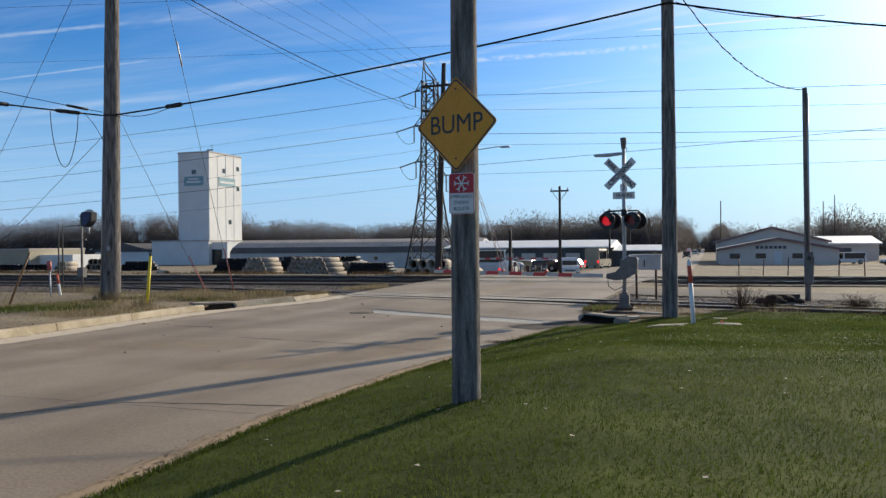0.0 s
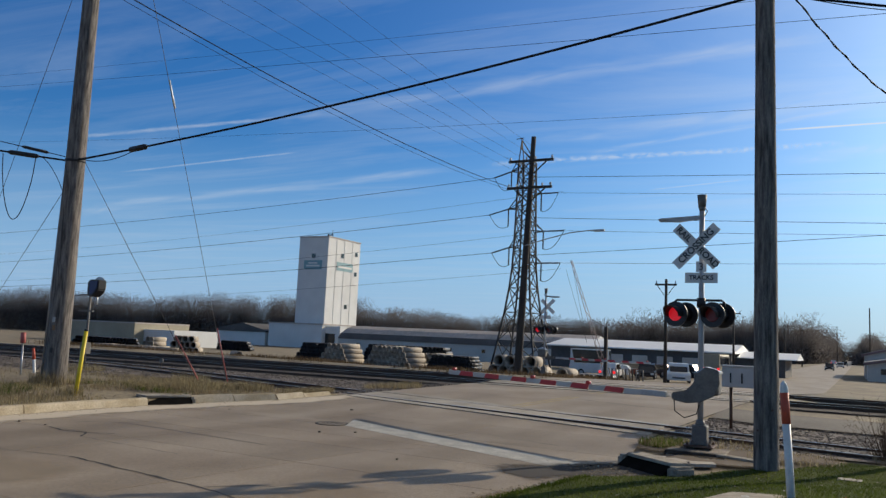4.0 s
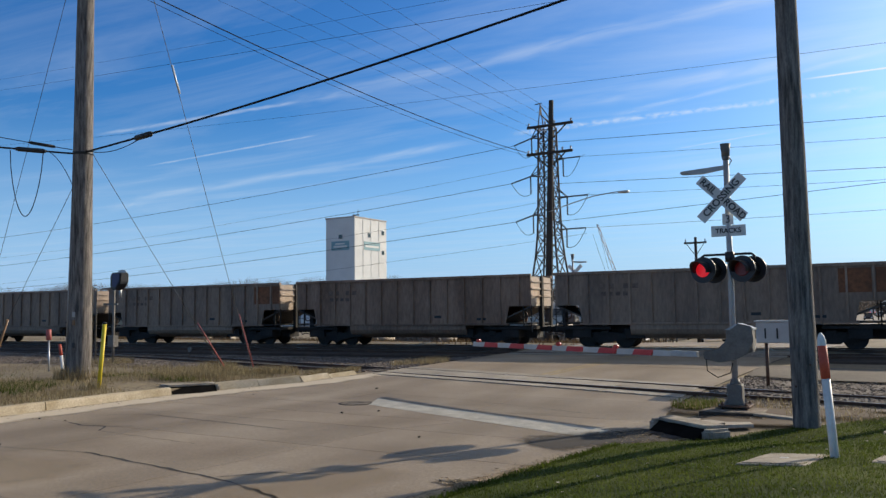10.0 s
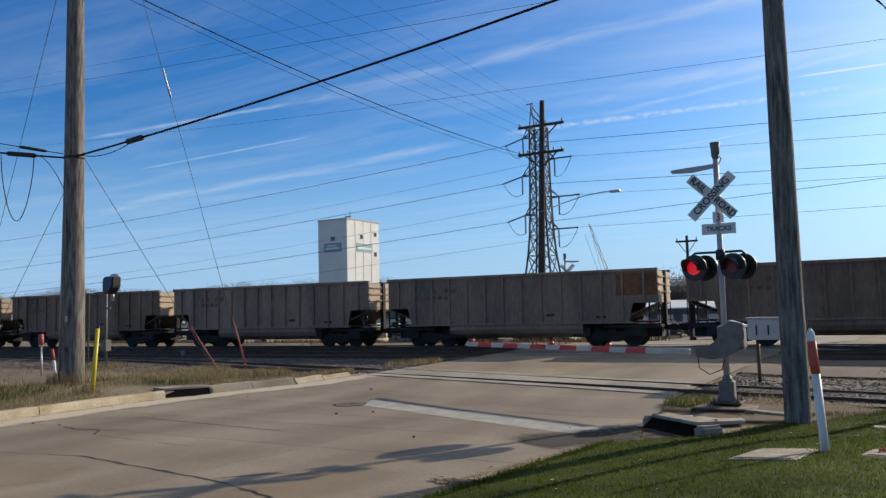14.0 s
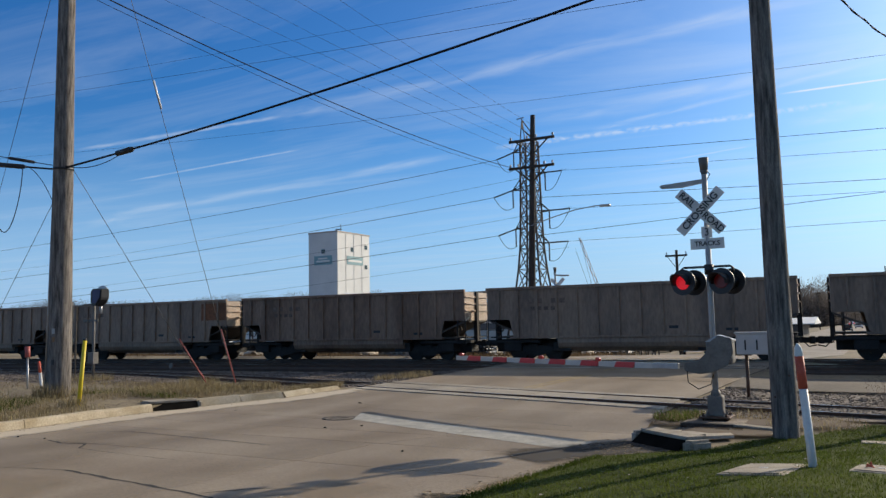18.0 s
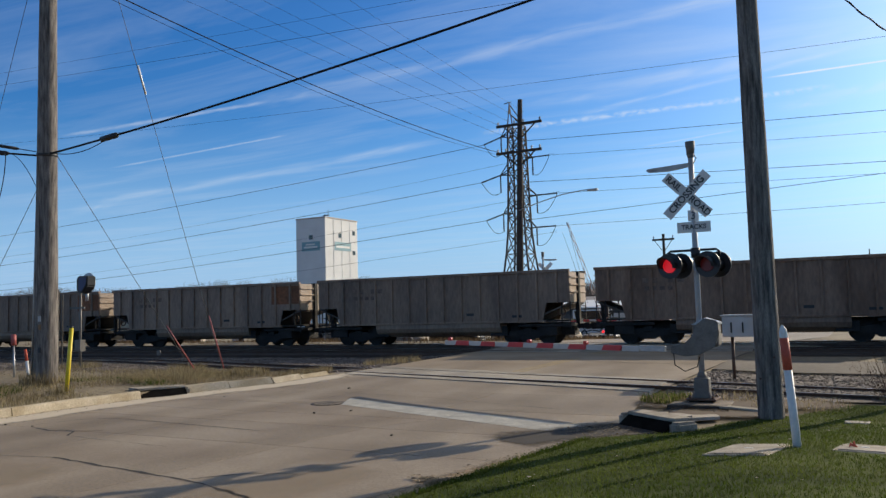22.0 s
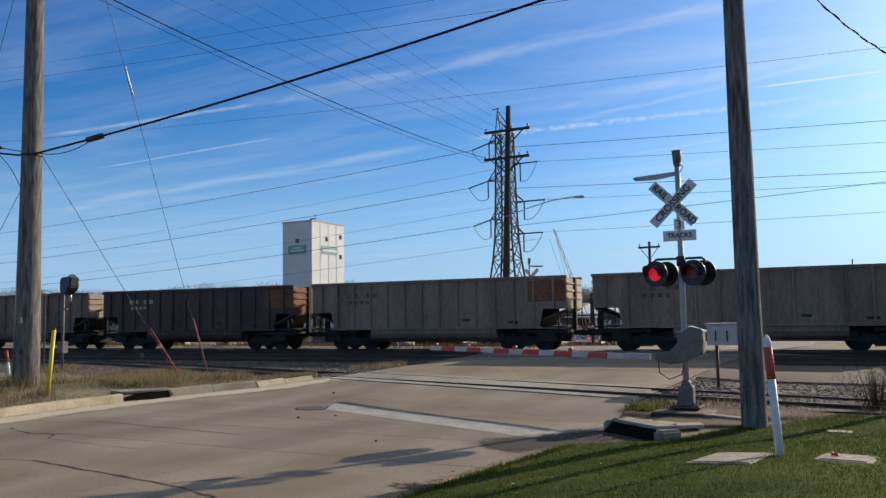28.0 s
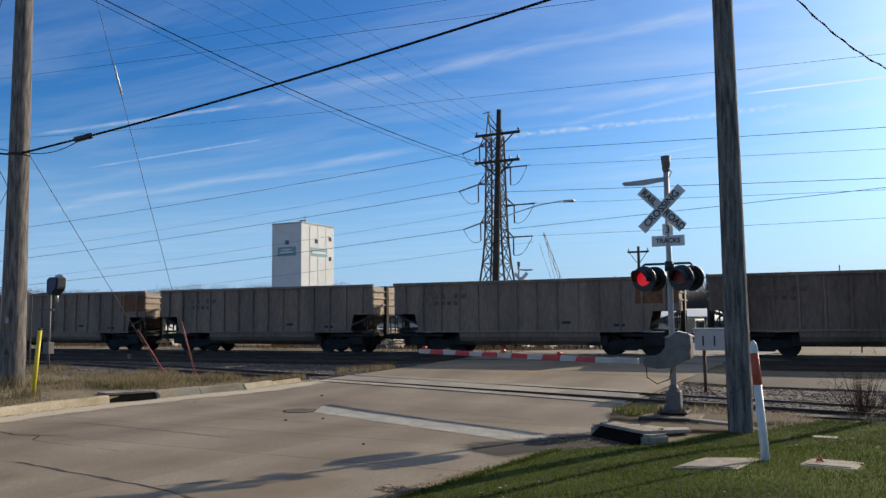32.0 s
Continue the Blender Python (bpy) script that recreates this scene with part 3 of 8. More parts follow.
# ---- tracks ----
def rail_line(name, centre, x0, x1, label, skew=0.0, zoff=0.0, dx=6.0):
    """A railway track along x: ties, ballast shoulder and two rails. centre(x) gives its middle, y."""
    tr = thing(name, (0, 0, 0), label, "railway track")
    xs = steps((x0, x1, dx))
    for s in (-0.7175, 0.7175):
        vs, fs = [], []
        prof = [(-0.07, 0.0), (0.07, 0.0), (0.07, 0.015), (0.012, 0.03), (0.012, 0.12), (0.037, 0.135), (0.037, 0.17), (-0.037, 0.17), (-0.037, 0.135), (-0.012, 0.12), (-0.012, 0.03), (-0.07, 0.015)]
        for x in xs:
            y, z = centre(x) + s, zoff
            vs += [(x, y + p, z + q) for p, q in prof]
        n = len(prof)
        for j in range(len(xs) - 1):
            for i in range(n):
                a, b = j * n + i, j * n + (i + 1) % n
                fs.append((a, b, b + n, a + n))
        raw("rail", vs, fs, M["rail"], tr)
        hv, hf = [], []
        for x in xs:
            hv += [(x, centre(x) + s - 0.03, zoff + 0.172), (x, centre(x) + s + 0.03, zoff + 0.172)]
        for j in range(len(xs) - 1):
            hf.append((2 * j, 2 * j + 1, 2 * j + 3, 2 * j + 2))
        raw("rail_head", hv, hf, M["railhead"], tr)
    return tr

SKEW = 0.06                      # the tracks run slightly askew to the plan
def main_y(x): return 46.2 + SKEW * (x + 15)
def second_y(x): return 42.0 + SKEW * (x + 15)
def spur_y(x): return 30.4 - 0.235 * (x + 4.0) if x > -30 else 36.5 - 0.10 * (x + 30)
RAIL_Z = 0.30
trk_main = rail_line("railway_track", main_y, -400, 300, "main railway track with polished rail heads on dark ballast", zoff=RAIL_Z)
trk_second = rail_line("railway_track", second_y, -400, 300, "second railway track with rusty rails on dark ballast", zoff=RAIL_Z - 0.03)
trk_spur = rail_line("spur_track", spur_y, -120, 40, "unused rusty spur track set in weeds and gravel", zoff=0.06)

def bank(name, ya, yb, x0, x1, ztop, material, label):
    xs = steps((x0, -60, 30), (-60, 30, 1.0), (30, x1, 30))
    prof = [(ya - 1.2, -0.35), (ya, ztop), ((ya + yb) / 2, ztop + 0.01), (yb, ztop), (yb + 1.2, -0.35)]
    vs, fs = [], []
    for x in xs:
        for y, z in prof:
            vs.append((x, y + SKEW * (x + 15) + random.uniform(-0.06, 0.06), z + random.uniform(-0.02, 0.02)))
    n = len(prof)
    for j in range(len(xs) - 1):
        for i in range(n - 1):
            fs.append((j * n + i, j * n + i + 1, (j + 1) * n + i + 1, (j + 1) * n + i))
    return tagged(raw(name, vs, fs, material), label, "ballast", "", "structure")
bank("ballast_bed", 39.8, 48.6, -400, -15.0, 0.30, M["ballast_dark"], "ballast under the tracks, bank shade in its dark colour")
bank("ballast_bed", 39.8, 48.6, -2.6, 300, 0.30, M["ballast_dark"], "ballast under the tracks, bank shade in its dark colour")


# ties: one by one near the crossing, joined further off
tie_b = BM(); box(tie_b, -0.11, 0.11, -1.3, 1.3, -0.16, 0.0, 0.015)
tie0 = part("tie", tie_b, M["tie"], trk_main)
def lay_ties(track, cy, zt, xs):
    for x in xs:
        dy = (cy(x + 0.5) - cy(x - 0.5))
        repeat(tie0, pose(x, cy(x) + random.uniform(-0.05, 0.05), zt + random.uniform(-0.012, 0.012), 0, 0, math.degrees(math.atan(dy)) + random.uniform(-1.5, 1.5)), track)
tie0.matrix_basis = pose(-15.6, main_y(-15.6), RAIL_Z + 0.005, 0, 0, 3.4)
lay_ties(trk_main, main_y, RAIL_Z + 0.005, [-16.15 - 0.55 * i for i in range(70)] + [-2.3 + 0.55 * i for i in range(36)])
lay_ties(trk_second, second_y, RAIL_Z - 0.025, [-15.9 - 0.55 * i for i in range(70)] + [-2.6 + 0.55 * i for i in range(36)])
lay_ties(trk_spur, spur_y, 0.062, [-15.7 - 0.58 * i for i in range(50)] + [-3.3 + 0.58 * i for i in range(26)])

# loose stones of the ballast
def stones(name, n, xa, xb, ya, yb, zf, r0, r1, material, label, skew=0.0):
    vs, fs = [], []
    base = [(-1, -1, -.6), (1, -1, -.6), (1, 1, -.6), (-1, 1, -.6), (-.7, -.6, .6), (.6, -.7, .7), (.7, .6, .5), (-.6, .7, .6)]
    quad = [(0, 1, 5, 4), (1, 2, 6, 5), (2, 3, 7, 6), (3, 0, 4, 7), (4, 5, 6, 7)]
    for _ in range(n):
        x, y = random.uniform(xa, xb), random.uniform(ya, yb)
        if xl(y) - 0.2 < x < xr(y) + 0.2:
            continue
        r, t = random.uniform(r0, r1), random.uniform(0, 6.28)
        c, s = math.cos(t), math.sin(t)
        k = len(vs)
        z = zf(x, y)
        y += skew * (x + 15)
        q = [random.uniform(0.7, 1.3) for _ in range(3)]
        vs += [(x + r * (c * a * q[0] - s * b * q[1]), y + r * (s * a * q[0] + c * b * q[1]), z + r * h * q[2] * 0.8) for a, b, h in base]
        fs += [tuple(k + i for i in f) for f in quad]
    return tagged(raw(name, vs, fs, material), label, "gravel", "", "stuff")
stones("ballast_stones", 15000, -44, -14.8, 31.5, 39.6, lambda x, y: gz(x, y) + 0.0, 0.02, 0.055, M["ballast"], "grey and brown ballast stones beside the spur")
stones("ballast_stones", 13000, -3.6, 16, 28.4, 34.5, lambda x, y: gz(x, y) + 0.0, 0.015, 0.042, M["ballast"], "grey and brown ballast stones beside the spur")
stones("ballast_stones", 6000, -44, 20, 38.6, 40.0, lambda x, y: 0.30 - (40.0 - y) * 0.45, 0.03, 0.07, M["ballast_dark"], "dark ballast stones on the track shoulder", SKEW)
sheet("gravel_patch", steps((-60, -15.2, 1.0)), steps((31.0, 39.0, 0.8)), gz, M["ballast"], keep=lambda x, y: x < xl(y) - 0.3, label="gravel and cinders between the tracks", category="gravel", lift=0.004)
sheet("gravel_patch", steps((-3.4, 40, 1.0)), steps((28.0, 34.0, 0.75)), gz, M["ballast"], keep=lambda x, y: x > xr(y) + 0.2 and y < 35.0 - 0.22 * x, label="gravel and cinders beside the spur track", category="gravel", lift=0.004)
def lane(x0, x1):
    xs = steps((x0, x1, 1.5)); vs, fs = [], []
    for x in xs:
        for k in range(4):
            y = (34.6 - 0.30 * max(0, x - 1)) + k * 1.25
            vs.append((x, y, gz(x, y) + 0.02))
    for j in range(len(xs) - 1):
        for k in range(3):
            a = j * 4 + k
            fs.append((a, a + 4, a + 5, a + 1))
    return tagged(raw("lane", vs, fs, M["yard"], smooth=True), "worn pale gravel lane beside the tracks", "lane", "", "structure")
lane(-3.3, 34)

# crossing panels of the tracks in the street
panel_mat = M["panel"]
def panels(track, cy, z, xa, xb):
    n = max(1, round((xb - xa) / 2.4))
    for i in range(n):
        x0, x1 = xa + (xb - xa) * i / n + 0.012, xa + (xb - xa) * (i + 1) / n - 0.012
        for y0, y1 in ((-0.665, 0.665), (-1.30, -0.785), (0.785, 1.30)):
            vs = []
            for dz in (0.0, 0.05):
                vs += [(x, cy(x) + y, z(cy(x) + y) + dz) for x, y in ((x0, y0), (x1, y0), (x1, y1), (x0, y1))]
            raw("crossing_panel", vs, [(4, 5, 6, 7), (0, 1, 5, 4), (1, 2, 6, 5), (2, 3, 7, 6), (3, 0, 4, 7)], panel_mat, track)
panels(trk_spur, spur_y, lambda y: road_z(y) - 0.012, -14.9, -3.9)
panels(trk_second, second_y, lambda y: road_z(y) - 0.012, -14.2, -3.0)
panels(trk_main, main_y, lambda y: road_z(y) - 0.012, -14.0, -2.6)

# ---- kerbs, inlets, painted marks ----
def kerb_piece(y0, y1, h, material, parent, lean=0.03):
    n = 4
    vs, fs = [], []
    prof = [(0.0, 0.0), (-lean, h - 0.03), (-lean - 0.03, h + 0.012), (-0.20, h + 0.02), (-0.32, h - 0.03)]
    for j in range(n + 1):
        y = y0 + (y1 - y0) * j / n
        vs += [(xl(y) + p, y, road_z(y) + q + random.uniform(-0.006, 0.006)) for p, q in prof]
    m = len(prof)
    for j in range(n):
        for i in range(m - 1):
            a = j * m + i
            fs.append((a, a + 1, a + m + 1, a + m))
    fs.append(tuple(range(m))); fs.append(tuple(range(n * m, n * m + m))[::-1])
    return raw("kerb_stone", vs, fs, material, parent)
kerb = tagged(thing("kerb", (0, 0, 0), "cracked yellowish concrete kerb along the street", "kerb"), kind="structure")
ky = [-30, -24, -18, -12, -6, -1.5, 3.5, 8.0, 12.0, 15.2, 18.2, 21.4, 25.22]
for a, b in zip(ky[:-1], ky[1:]):
    kerb_piece(a + 0.015, b - 0.015, 0.21, M["curb"], kerb)
for a, b, h in ((26.55, 27.7, 0.22), (27.73, 28.9, 0.20), (28.96, 30.1, 0.17), (30.16, 31.4, 0.12)):
    kerb_piece(a, b, h, M["curb"], kerb, 0.11)

def inlet(loc, w, d, h, label, rz=0.0, cheek=0.28):
    """A kerb inlet: thin concrete lid over a throat whose shade is a solid black wedge, facing +x in its own space."""
    e = thing("storm_drain_inlet", loc, label, "storm drain", rz=rz)
    b = BM()
    prism(b, [(-d, -w / 2 - 0.12), (-0.10, -w / 2 - 0.02), (-0.07, -w / 2 + 0.2), (-0.07, w / 2 - 0.2), (-0.10, w / 2 + 0.02), (-d, w / 2 + 0.12)], "z", h - 0.03, h + 0.03)
    bmesh.ops.bevel(b, geom=[q for q in b.edges], offset=0.014, segments=2, affect="EDGES")
    part("lid", b, M["curb_grey"], e, "pale worn concrete lid")
    b = BM(); box(b, -d, -d + 0.1, -w / 2, w / 2, -0.30, h - 0.03); part("back_wall", b, M["joint"], e)
    for s in (-1, 1):
        b = BM(); prism(b, [(-d, s * w / 2), (0.0, s * w / 2), (0.03, s * (w / 2 + 0.06)), (-0.02, s * (w / 2 + cheek)), (-d, s * (w / 2 + cheek))], "z", -0.3, h - 0.02)
        bmesh.ops.bevel(b, geom=list(b.edges), offset=0.045, segments=2, affect="EDGES")
        part("cheek", b, M["curb_grey"], e)
    # solid wedge: the shade inside the throat is put into its black colour
    b = BM(); prism(b, [(-0.3, -0.2), (0.14, 0.016), (0.14, 0.02), (-0.10, h - 0.035), (-0.3, h - 0.035)], "y", -w / 2 + 0.004, w / 2 - 0.004); part("throat", b, M["throat"], e, "black-painted throat shade")
    return e
inlet((-17.2, 25.9, 0.0), 1.32, 0.8, 0.24, "kerb storm drain with a black-painted throat shade in dry grass", rz=-26, cheek=0.16)
inlet((-2.82, 24.2, 0.0), 1.3, 0.48, 0.22, "broken storm drain lid beside the crossing signal", rz=-128, cheek=0.22)

stop_bar = thing("stop_line", (0, 0, 0), "worn white stop line painted across the lane", "road marking")
def flat_quad(name, pts, lift, material, parent, n=8):
    """A painted quadrilateral laid on the street: pts are its four corners on the plan."""
    (ax, ay), (bx, by), (cx, cy), (dx, dy) = pts
    vs, fs = [], []
    for i in range(n + 1):
        t = i / n
        for (px, py), (qx, qy) in (((ax, ay), (bx, by)), ((dx, dy), (cx, cy))):
            x, y = px + (qx - px) * t, py + (qy - py) * t
            vs.append((x, y, road_z(y) + lift))
    for i in range(n):
        fs.append((2 * i, 2 * i + 2, 2 * i + 3, 2 * i + 1))
    return raw(name, vs, fs, material, parent)
flat_quad("paint", ((-10.72, 25.62), (-4.08, 23.15), (-4.1, 24.2), (-11.2, 26.72)), 0.017, M["paint_white"], stop_bar)
cl = thing("centre_line", (0, 0, 0), "faded yellow centre line on the concrete", "road marking")
for a, b in ((31.5, 38.0), (40.0, 54.0)):
    for dx in (0, 0.3):
        x0 = (xl(a) + xr(a)) / 2 + dx; x1 = (xl(b) + xr(b)) / 2 + dx
        flat_quad("dash", ((x0, a), (x1, b), (x1 + 0.1, b), (x0 + 0.1, a)), 0.016, M["paint_yellow"], cl)
mh = thing("manhole_cover", (-11.2, 25.75, 0.012), "dark iron manhole cover set in the concrete", "manhole cover")
b = BM(); cyl(b, (0, 0, 0), (0, 0, 0.012), 0.36, 0.36, 28); part("lid", b, M["old_concrete"], mh)
for k in range(5):
    b = BM(); box(b, -0.26 + 0.03 * abs(k - 2), 0.26 - 0.03 * abs(k - 2), -0.20 + 0.1 * k - 0.018, -0.20 + 0.1 * k + 0.018, 0.0121, 0.0145); part("slot", b, M["joint"], mh)
b = BM(); ring(b, (0, 0, 0), (0, 0, 0.010), 0.44, 0.37, 28); part("rim", b, M["under"], mh)

# cracks filled with dirt and tar
def crack(pts, w, label):
    vs, fs = [], []
    fine = []
    for (x0, y0), (x1, y1) in zip(pts[:-1], pts[1:]):
        n = max(2, int(math.hypot(x1 - x0, y1 - y0) / 0.18))
        for i in range(n):
            t = i / n
            fine.append((x0 + (x1 - x0) * t + random.uniform(-.025, .025), y0 + (y1 - y0) * t + random.uniform(-.025, .025)))
    fine.append(pts[-1])
    for i, (x, y) in enumerate(fine):
        ww = w * random.uniform(0.3, 1.0)
        vs += [(x, y - ww, road_z(y) + 0.0165), (x, y + ww, road_z(y) + 0.0165)]
    for i in range(len(fine) - 1):
        fs.append((2 * i, 2 * i + 2, 2 * i + 3, 2 * i + 1))
    return tagged(raw("pavement_crack", vs, fs, M["joint"]), label, "crack", "cracks in the street", "stuff")
for pts, w in (([(-11.23, 18.17), (-9.4, 17.9), (-7.69, 17.68), (-6.6, 17.35), (-5.81, 17.06), (-5.2, 16.8)], 0.045), ([(-14.5, 22.0), (-13.0, 21.9), (-11.36, 21.77), (-9.8, 21.6)], 0.022),
               ([(-7.7, 17.7), (-7.2, 18.3), (-6.3, 18.6)], 0.03), ([(-16.4, 17.4), (-12.6, 17.9), (-11.23, 18.17)], 0.012), ([(-10.6, 15.2), (-9.9, 16.6)], 0.02),
               ([(-12.0, 27.6), (-9.0, 27.2), (-5.2, 26.2)], 0.015), ([(-9.2, 9.0), (-8.0, 10.3), (-6.6, 10.6), (-5.4, 10.8)], 0.03), ([(-15.5, 20.2), (-15.2, 21.5), (-14.5, 22.0)], 0.02),
               ([(-14.9, 20.35), (-14.3, 20.2), (-13.6, 20.3), (-13.2, 19.85)], 0.045), ([(-13.6, 20.3), (-13.1, 20.6)], 0.03), ([(-13.2, 19.85), (-11.6, 19.7), (-10.2, 19.6)], 0.012), ([(-8.4, 37.2), (-6.0, 36.4), (-4.0, 36.2)], 0.05), ([(-11.4, 33.4), (-8.5, 32.8)], 0.02), ([(-4.6, 10.2), (-5.3, 12.4), (-4.95, 13.6)], 0.03)):
    crack(pts, w, "jagged dark crack in the concrete street")
# litter, clods and leaf bits on the street
for i in range(15):
    x, y = random.uniform(-16.6, -5.4), random.uniform(4, 30)
    b = BM(); prism(b, [(0, 0), (0.05, 0.01), (0.09, 0.05), (0.03, 0.07), (-0.02, 0.04)], "z", 0, random.uniform(0.012, 0.03))
    sc = random.uniform(0.4, 1.0)
    bmesh.ops.scale(b, vec=(sc, sc, 1), verts=b.verts)
    solo("dirt_clod", b, M["joint"], "small dark clod of dirt on the street", "debris", (x, y, road_z(y) + 0.012), "clods on the street", rz=random.uniform(0, 360))

# dust, soil and tyre marks that fade out at their edges
def soft_mat(name, colour, most, scale=2.0, rough=0.9):
    m = bpy.data.materials.new(name)
    m.use_nodes = True
    n, l = m.node_tree.nodes, m.node_tree.links
    b = n["Principled BSDF"]
    b.inputs["Base Color"].default_value, b.inputs["Roughness"].default_value = (*colour, 1), rough
    uv, sep, tc, no = n.new("ShaderNodeTexCoord"), n.new("ShaderNodeSeparateXYZ"), n.new("ShaderNodeTexCoord"), n.new("ShaderNodeTexNoise")
    l.new(uv.outputs["UV"], sep.inputs[0])
    l.new(tc.outputs["Object"], no.inputs["Vector"])
    no.inputs["Scale"].default_value, no.inputs["Detail"].default_value, no.inputs["Roughness"].default_value = scale, 8, 0.65
    ramps = []
    for k in "XY":
        # 0 at both edges, 1 along the middle
        a = n.new("ShaderNodeMath"); a.operation = "PINGPONG"; a.inputs[1].default_value = 0.5
        l.new(sep.outputs[k], a.inputs[0])
        r = n.new("ShaderNodeMapRange"); r.inputs["From Max"].default_value = 0.12 if k == "X" else 0.42
        l.new(a.outputs[0], r.inputs["Value"]); ramps.append(r.outputs[0])
    mu = n.new("ShaderNodeMath"); mu.operation = "MULTIPLY"
    l.new(ramps[0], mu.inputs[0]); l.new(ramps[1], mu.inputs[1])
    ad = n.new("ShaderNodeMath"); ad.operation = "ADD"
    l.new(mu.outputs[0], ad.inputs[0]); l.new(no.outputs["Fac"], ad.inputs[1])
    al = n.new("ShaderNodeMapRange"); al.interpolation_type = "SMOOTHSTEP"
    al.inputs["From Min"].default_value, al.inputs["From Max"].default_value, al.inputs["To Max"].default_value = 0.62, 1.35, most
    l.new(ad.outputs[0], al.inputs["Value"])
    l.new(al.outputs[0], b.inputs["Alpha"])
    return m
M["dust"] = soft_mat("pale_gutter_dust", (0.58, 0.50, 0.39), 0.95)
M["tyremark"] = soft_mat("worn_tyre_lane", (0.165, 0.135, 0.105), 0.10, 0.8)
# washed-in dirt and shade, both held in this dark colour
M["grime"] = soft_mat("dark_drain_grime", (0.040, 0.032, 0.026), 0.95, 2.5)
M["sandedge"] = soft_mat("sandy_road_edge", (0.36, 0.265, 0.165), 0.9, 3.0)
M["dirt"] = soft_mat("brown_bare_dirt", (0.125, 0.088, 0.055), 0.95, 3.0)
M["warmstain"] = soft_mat("warm_worn_concrete", (0.34, 0.265, 0.180), 0.35, 0.9)
def ribbon(name, pts, w, material, lift, label, zf=None, n=40, across=6):
    """A thin layer lying along a line of (x, y) points, w wide on each side."""
    vs, fs, uv = [], [], []
    for i in range(n + 1):
        t = i / n * (len(pts) - 1); j = min(int(t), len(pts) - 2); f = t - j
        (x0, y0), (x1, y1) = pts[j], pts[j + 1]
        d = Vector((x1 - x0, y1 - y0)).normalized()
        x, y = x0 + (x1 - x0) * f, y0 + (y1 - y0) * f
        for k in range(across + 1):
            q = (2 * k / across - 1) * w
            px, py = x - d.y * q, y + d.x * q
            vs.append((px, py, (zf(px, py) if zf else road_z(py)) + lift)); uv.append((i / n, k / across))
    for i in range(n):
        for k in range(across):
            a = i * (across + 1) + k
            fs.append((a, a + 1, a + across + 2, a + across + 1))
    o = raw(name, vs, fs, M[material], smooth=True)
    lay_uv = o.data.uv_layers.new(name="across")
    for lp_ in o.data.loops:
        lay_uv.data[lp_.index].uv = uv[lp_.vertex_index]
    return tagged(o, label, "stain", "", "stuff")
ribbon("gutter_dust", [(xl(y) + 0.55, y) for y in range(-6, 36)], 0.95, "dust", 0.0195, "pale dust gathered along the kerb", n=90)
for x0, x1, w in ((-15.2, -12.9, 0.55), (-13.2, -11.2, 0.5), (-9.4, -7.7, 0.5), (-7.2, -5.8, 0.5)):
    ribbon("tyre_lane", [(x0, -12), (x0 * 0.98, 10), ((x0 + x1) / 2, 24), (x1, 38)], w + 0.35, "tyremark", 0.0150, "faint dark lane worn by tyres", n=60)
ribbon("worn_patch", [(-15.5, 15.0), (-12.5, 16.4), (-9.5, 16.8)], 1.3, "warmstain", 0.0160, "warm-toned worn patch of concrete")
ribbon("worn_patch", [(-9.0, 13.0), (-6.6, 16.0), (-5.6, 19.5)], 1.0, "warmstain", 0.0165, "warm-toned worn patch of concrete")
# dirt before the drain, with the signal's shadow put into the same dark ribbon
ribbon("drain_grime", [(-4.9, 21.9), (-4.2, 22.8), (-3.35, 23.7), (-2.9, 24.6)], 1.05, "grime", 0.0185, "dark drain dirt with painted-in signal shade")
ribbon("road_edge_sand", [(xr(y) - 0.10, y) for y in range(-4, 23)], 0.42, "sandedge", 0.0180, "sand and grit along the lawn edge", n=90)
ribbon("crossing_dirt", [(-3.9, 27.0), (-2.6, 27.6), (-1.0, 27.2), (0.6, 27.5)], 1.0, "dirt", 0.030, "bare brown dirt round the crossing signal", zf=gz)
ribbon("crossing_dirt", [(-3.2, 26.1), (-1.9, 25.9), (-0.5, 26.1)], 0.7, "dirt", 0.034, "bare brown dirt beside the thick pole", zf=gz)
# dead leaves and twigs caught along the road edges
def litter(n, pick, s0, s1, material, label):
    vs, fs = [], []
    for _ in range(n):
        x, y, z = pick()
        s, a = random.uniform(s0, s1), random.uniform(0, 6.28); k = len(vs)
        vs += [(x + s * f * math.cos(a + q), y + s * f * math.sin(a + q), z + random.uniform(0, s * 0.7)) for q, f in ((0, 1.3), (1.5, 0.6), (3.1, 1.1), (4.7, 0.6))]
        fs += [(k, k + 1, k + 2), (k, k + 2, k + 3)]
    return tagged(raw("leaf_litter", vs, fs, material), label, "leaves", "", "stuff")
def by_lawn():
    y = random.uniform(3, 22.4); x = xr(y) + random.gauss(-0.12, 0.13)
    return x, y, road_z(y) + 0.02
def by_kerb():
    y = random.uniform(8, 31); x = xl(y) + abs(random.gauss(0.05, 0.22))
    return x, y, road_z(y) + 0.02
def by_drain():
    return random.gauss(-3.5, 0.35), random.gauss(23.6, 0.4), 0.022
def heap():
    return random.gauss(-4.32, 0.16), random.gauss(18.85, 0.09), 0.022
def verge_bits():
    y = random.uniform(12, 31); x = xl(y) - 0.3 - abs(random.gauss(0, 4))
    return x, y, gz(x, y) + 0.01
litter(900, by_lawn, 0.012, 0.035, M["weedsoil"], "brown dead leaves along the lawn edge")
litter(700, by_kerb, 0.010, 0.030, M["weedsoil"], "brown dead leaves along the kerb")
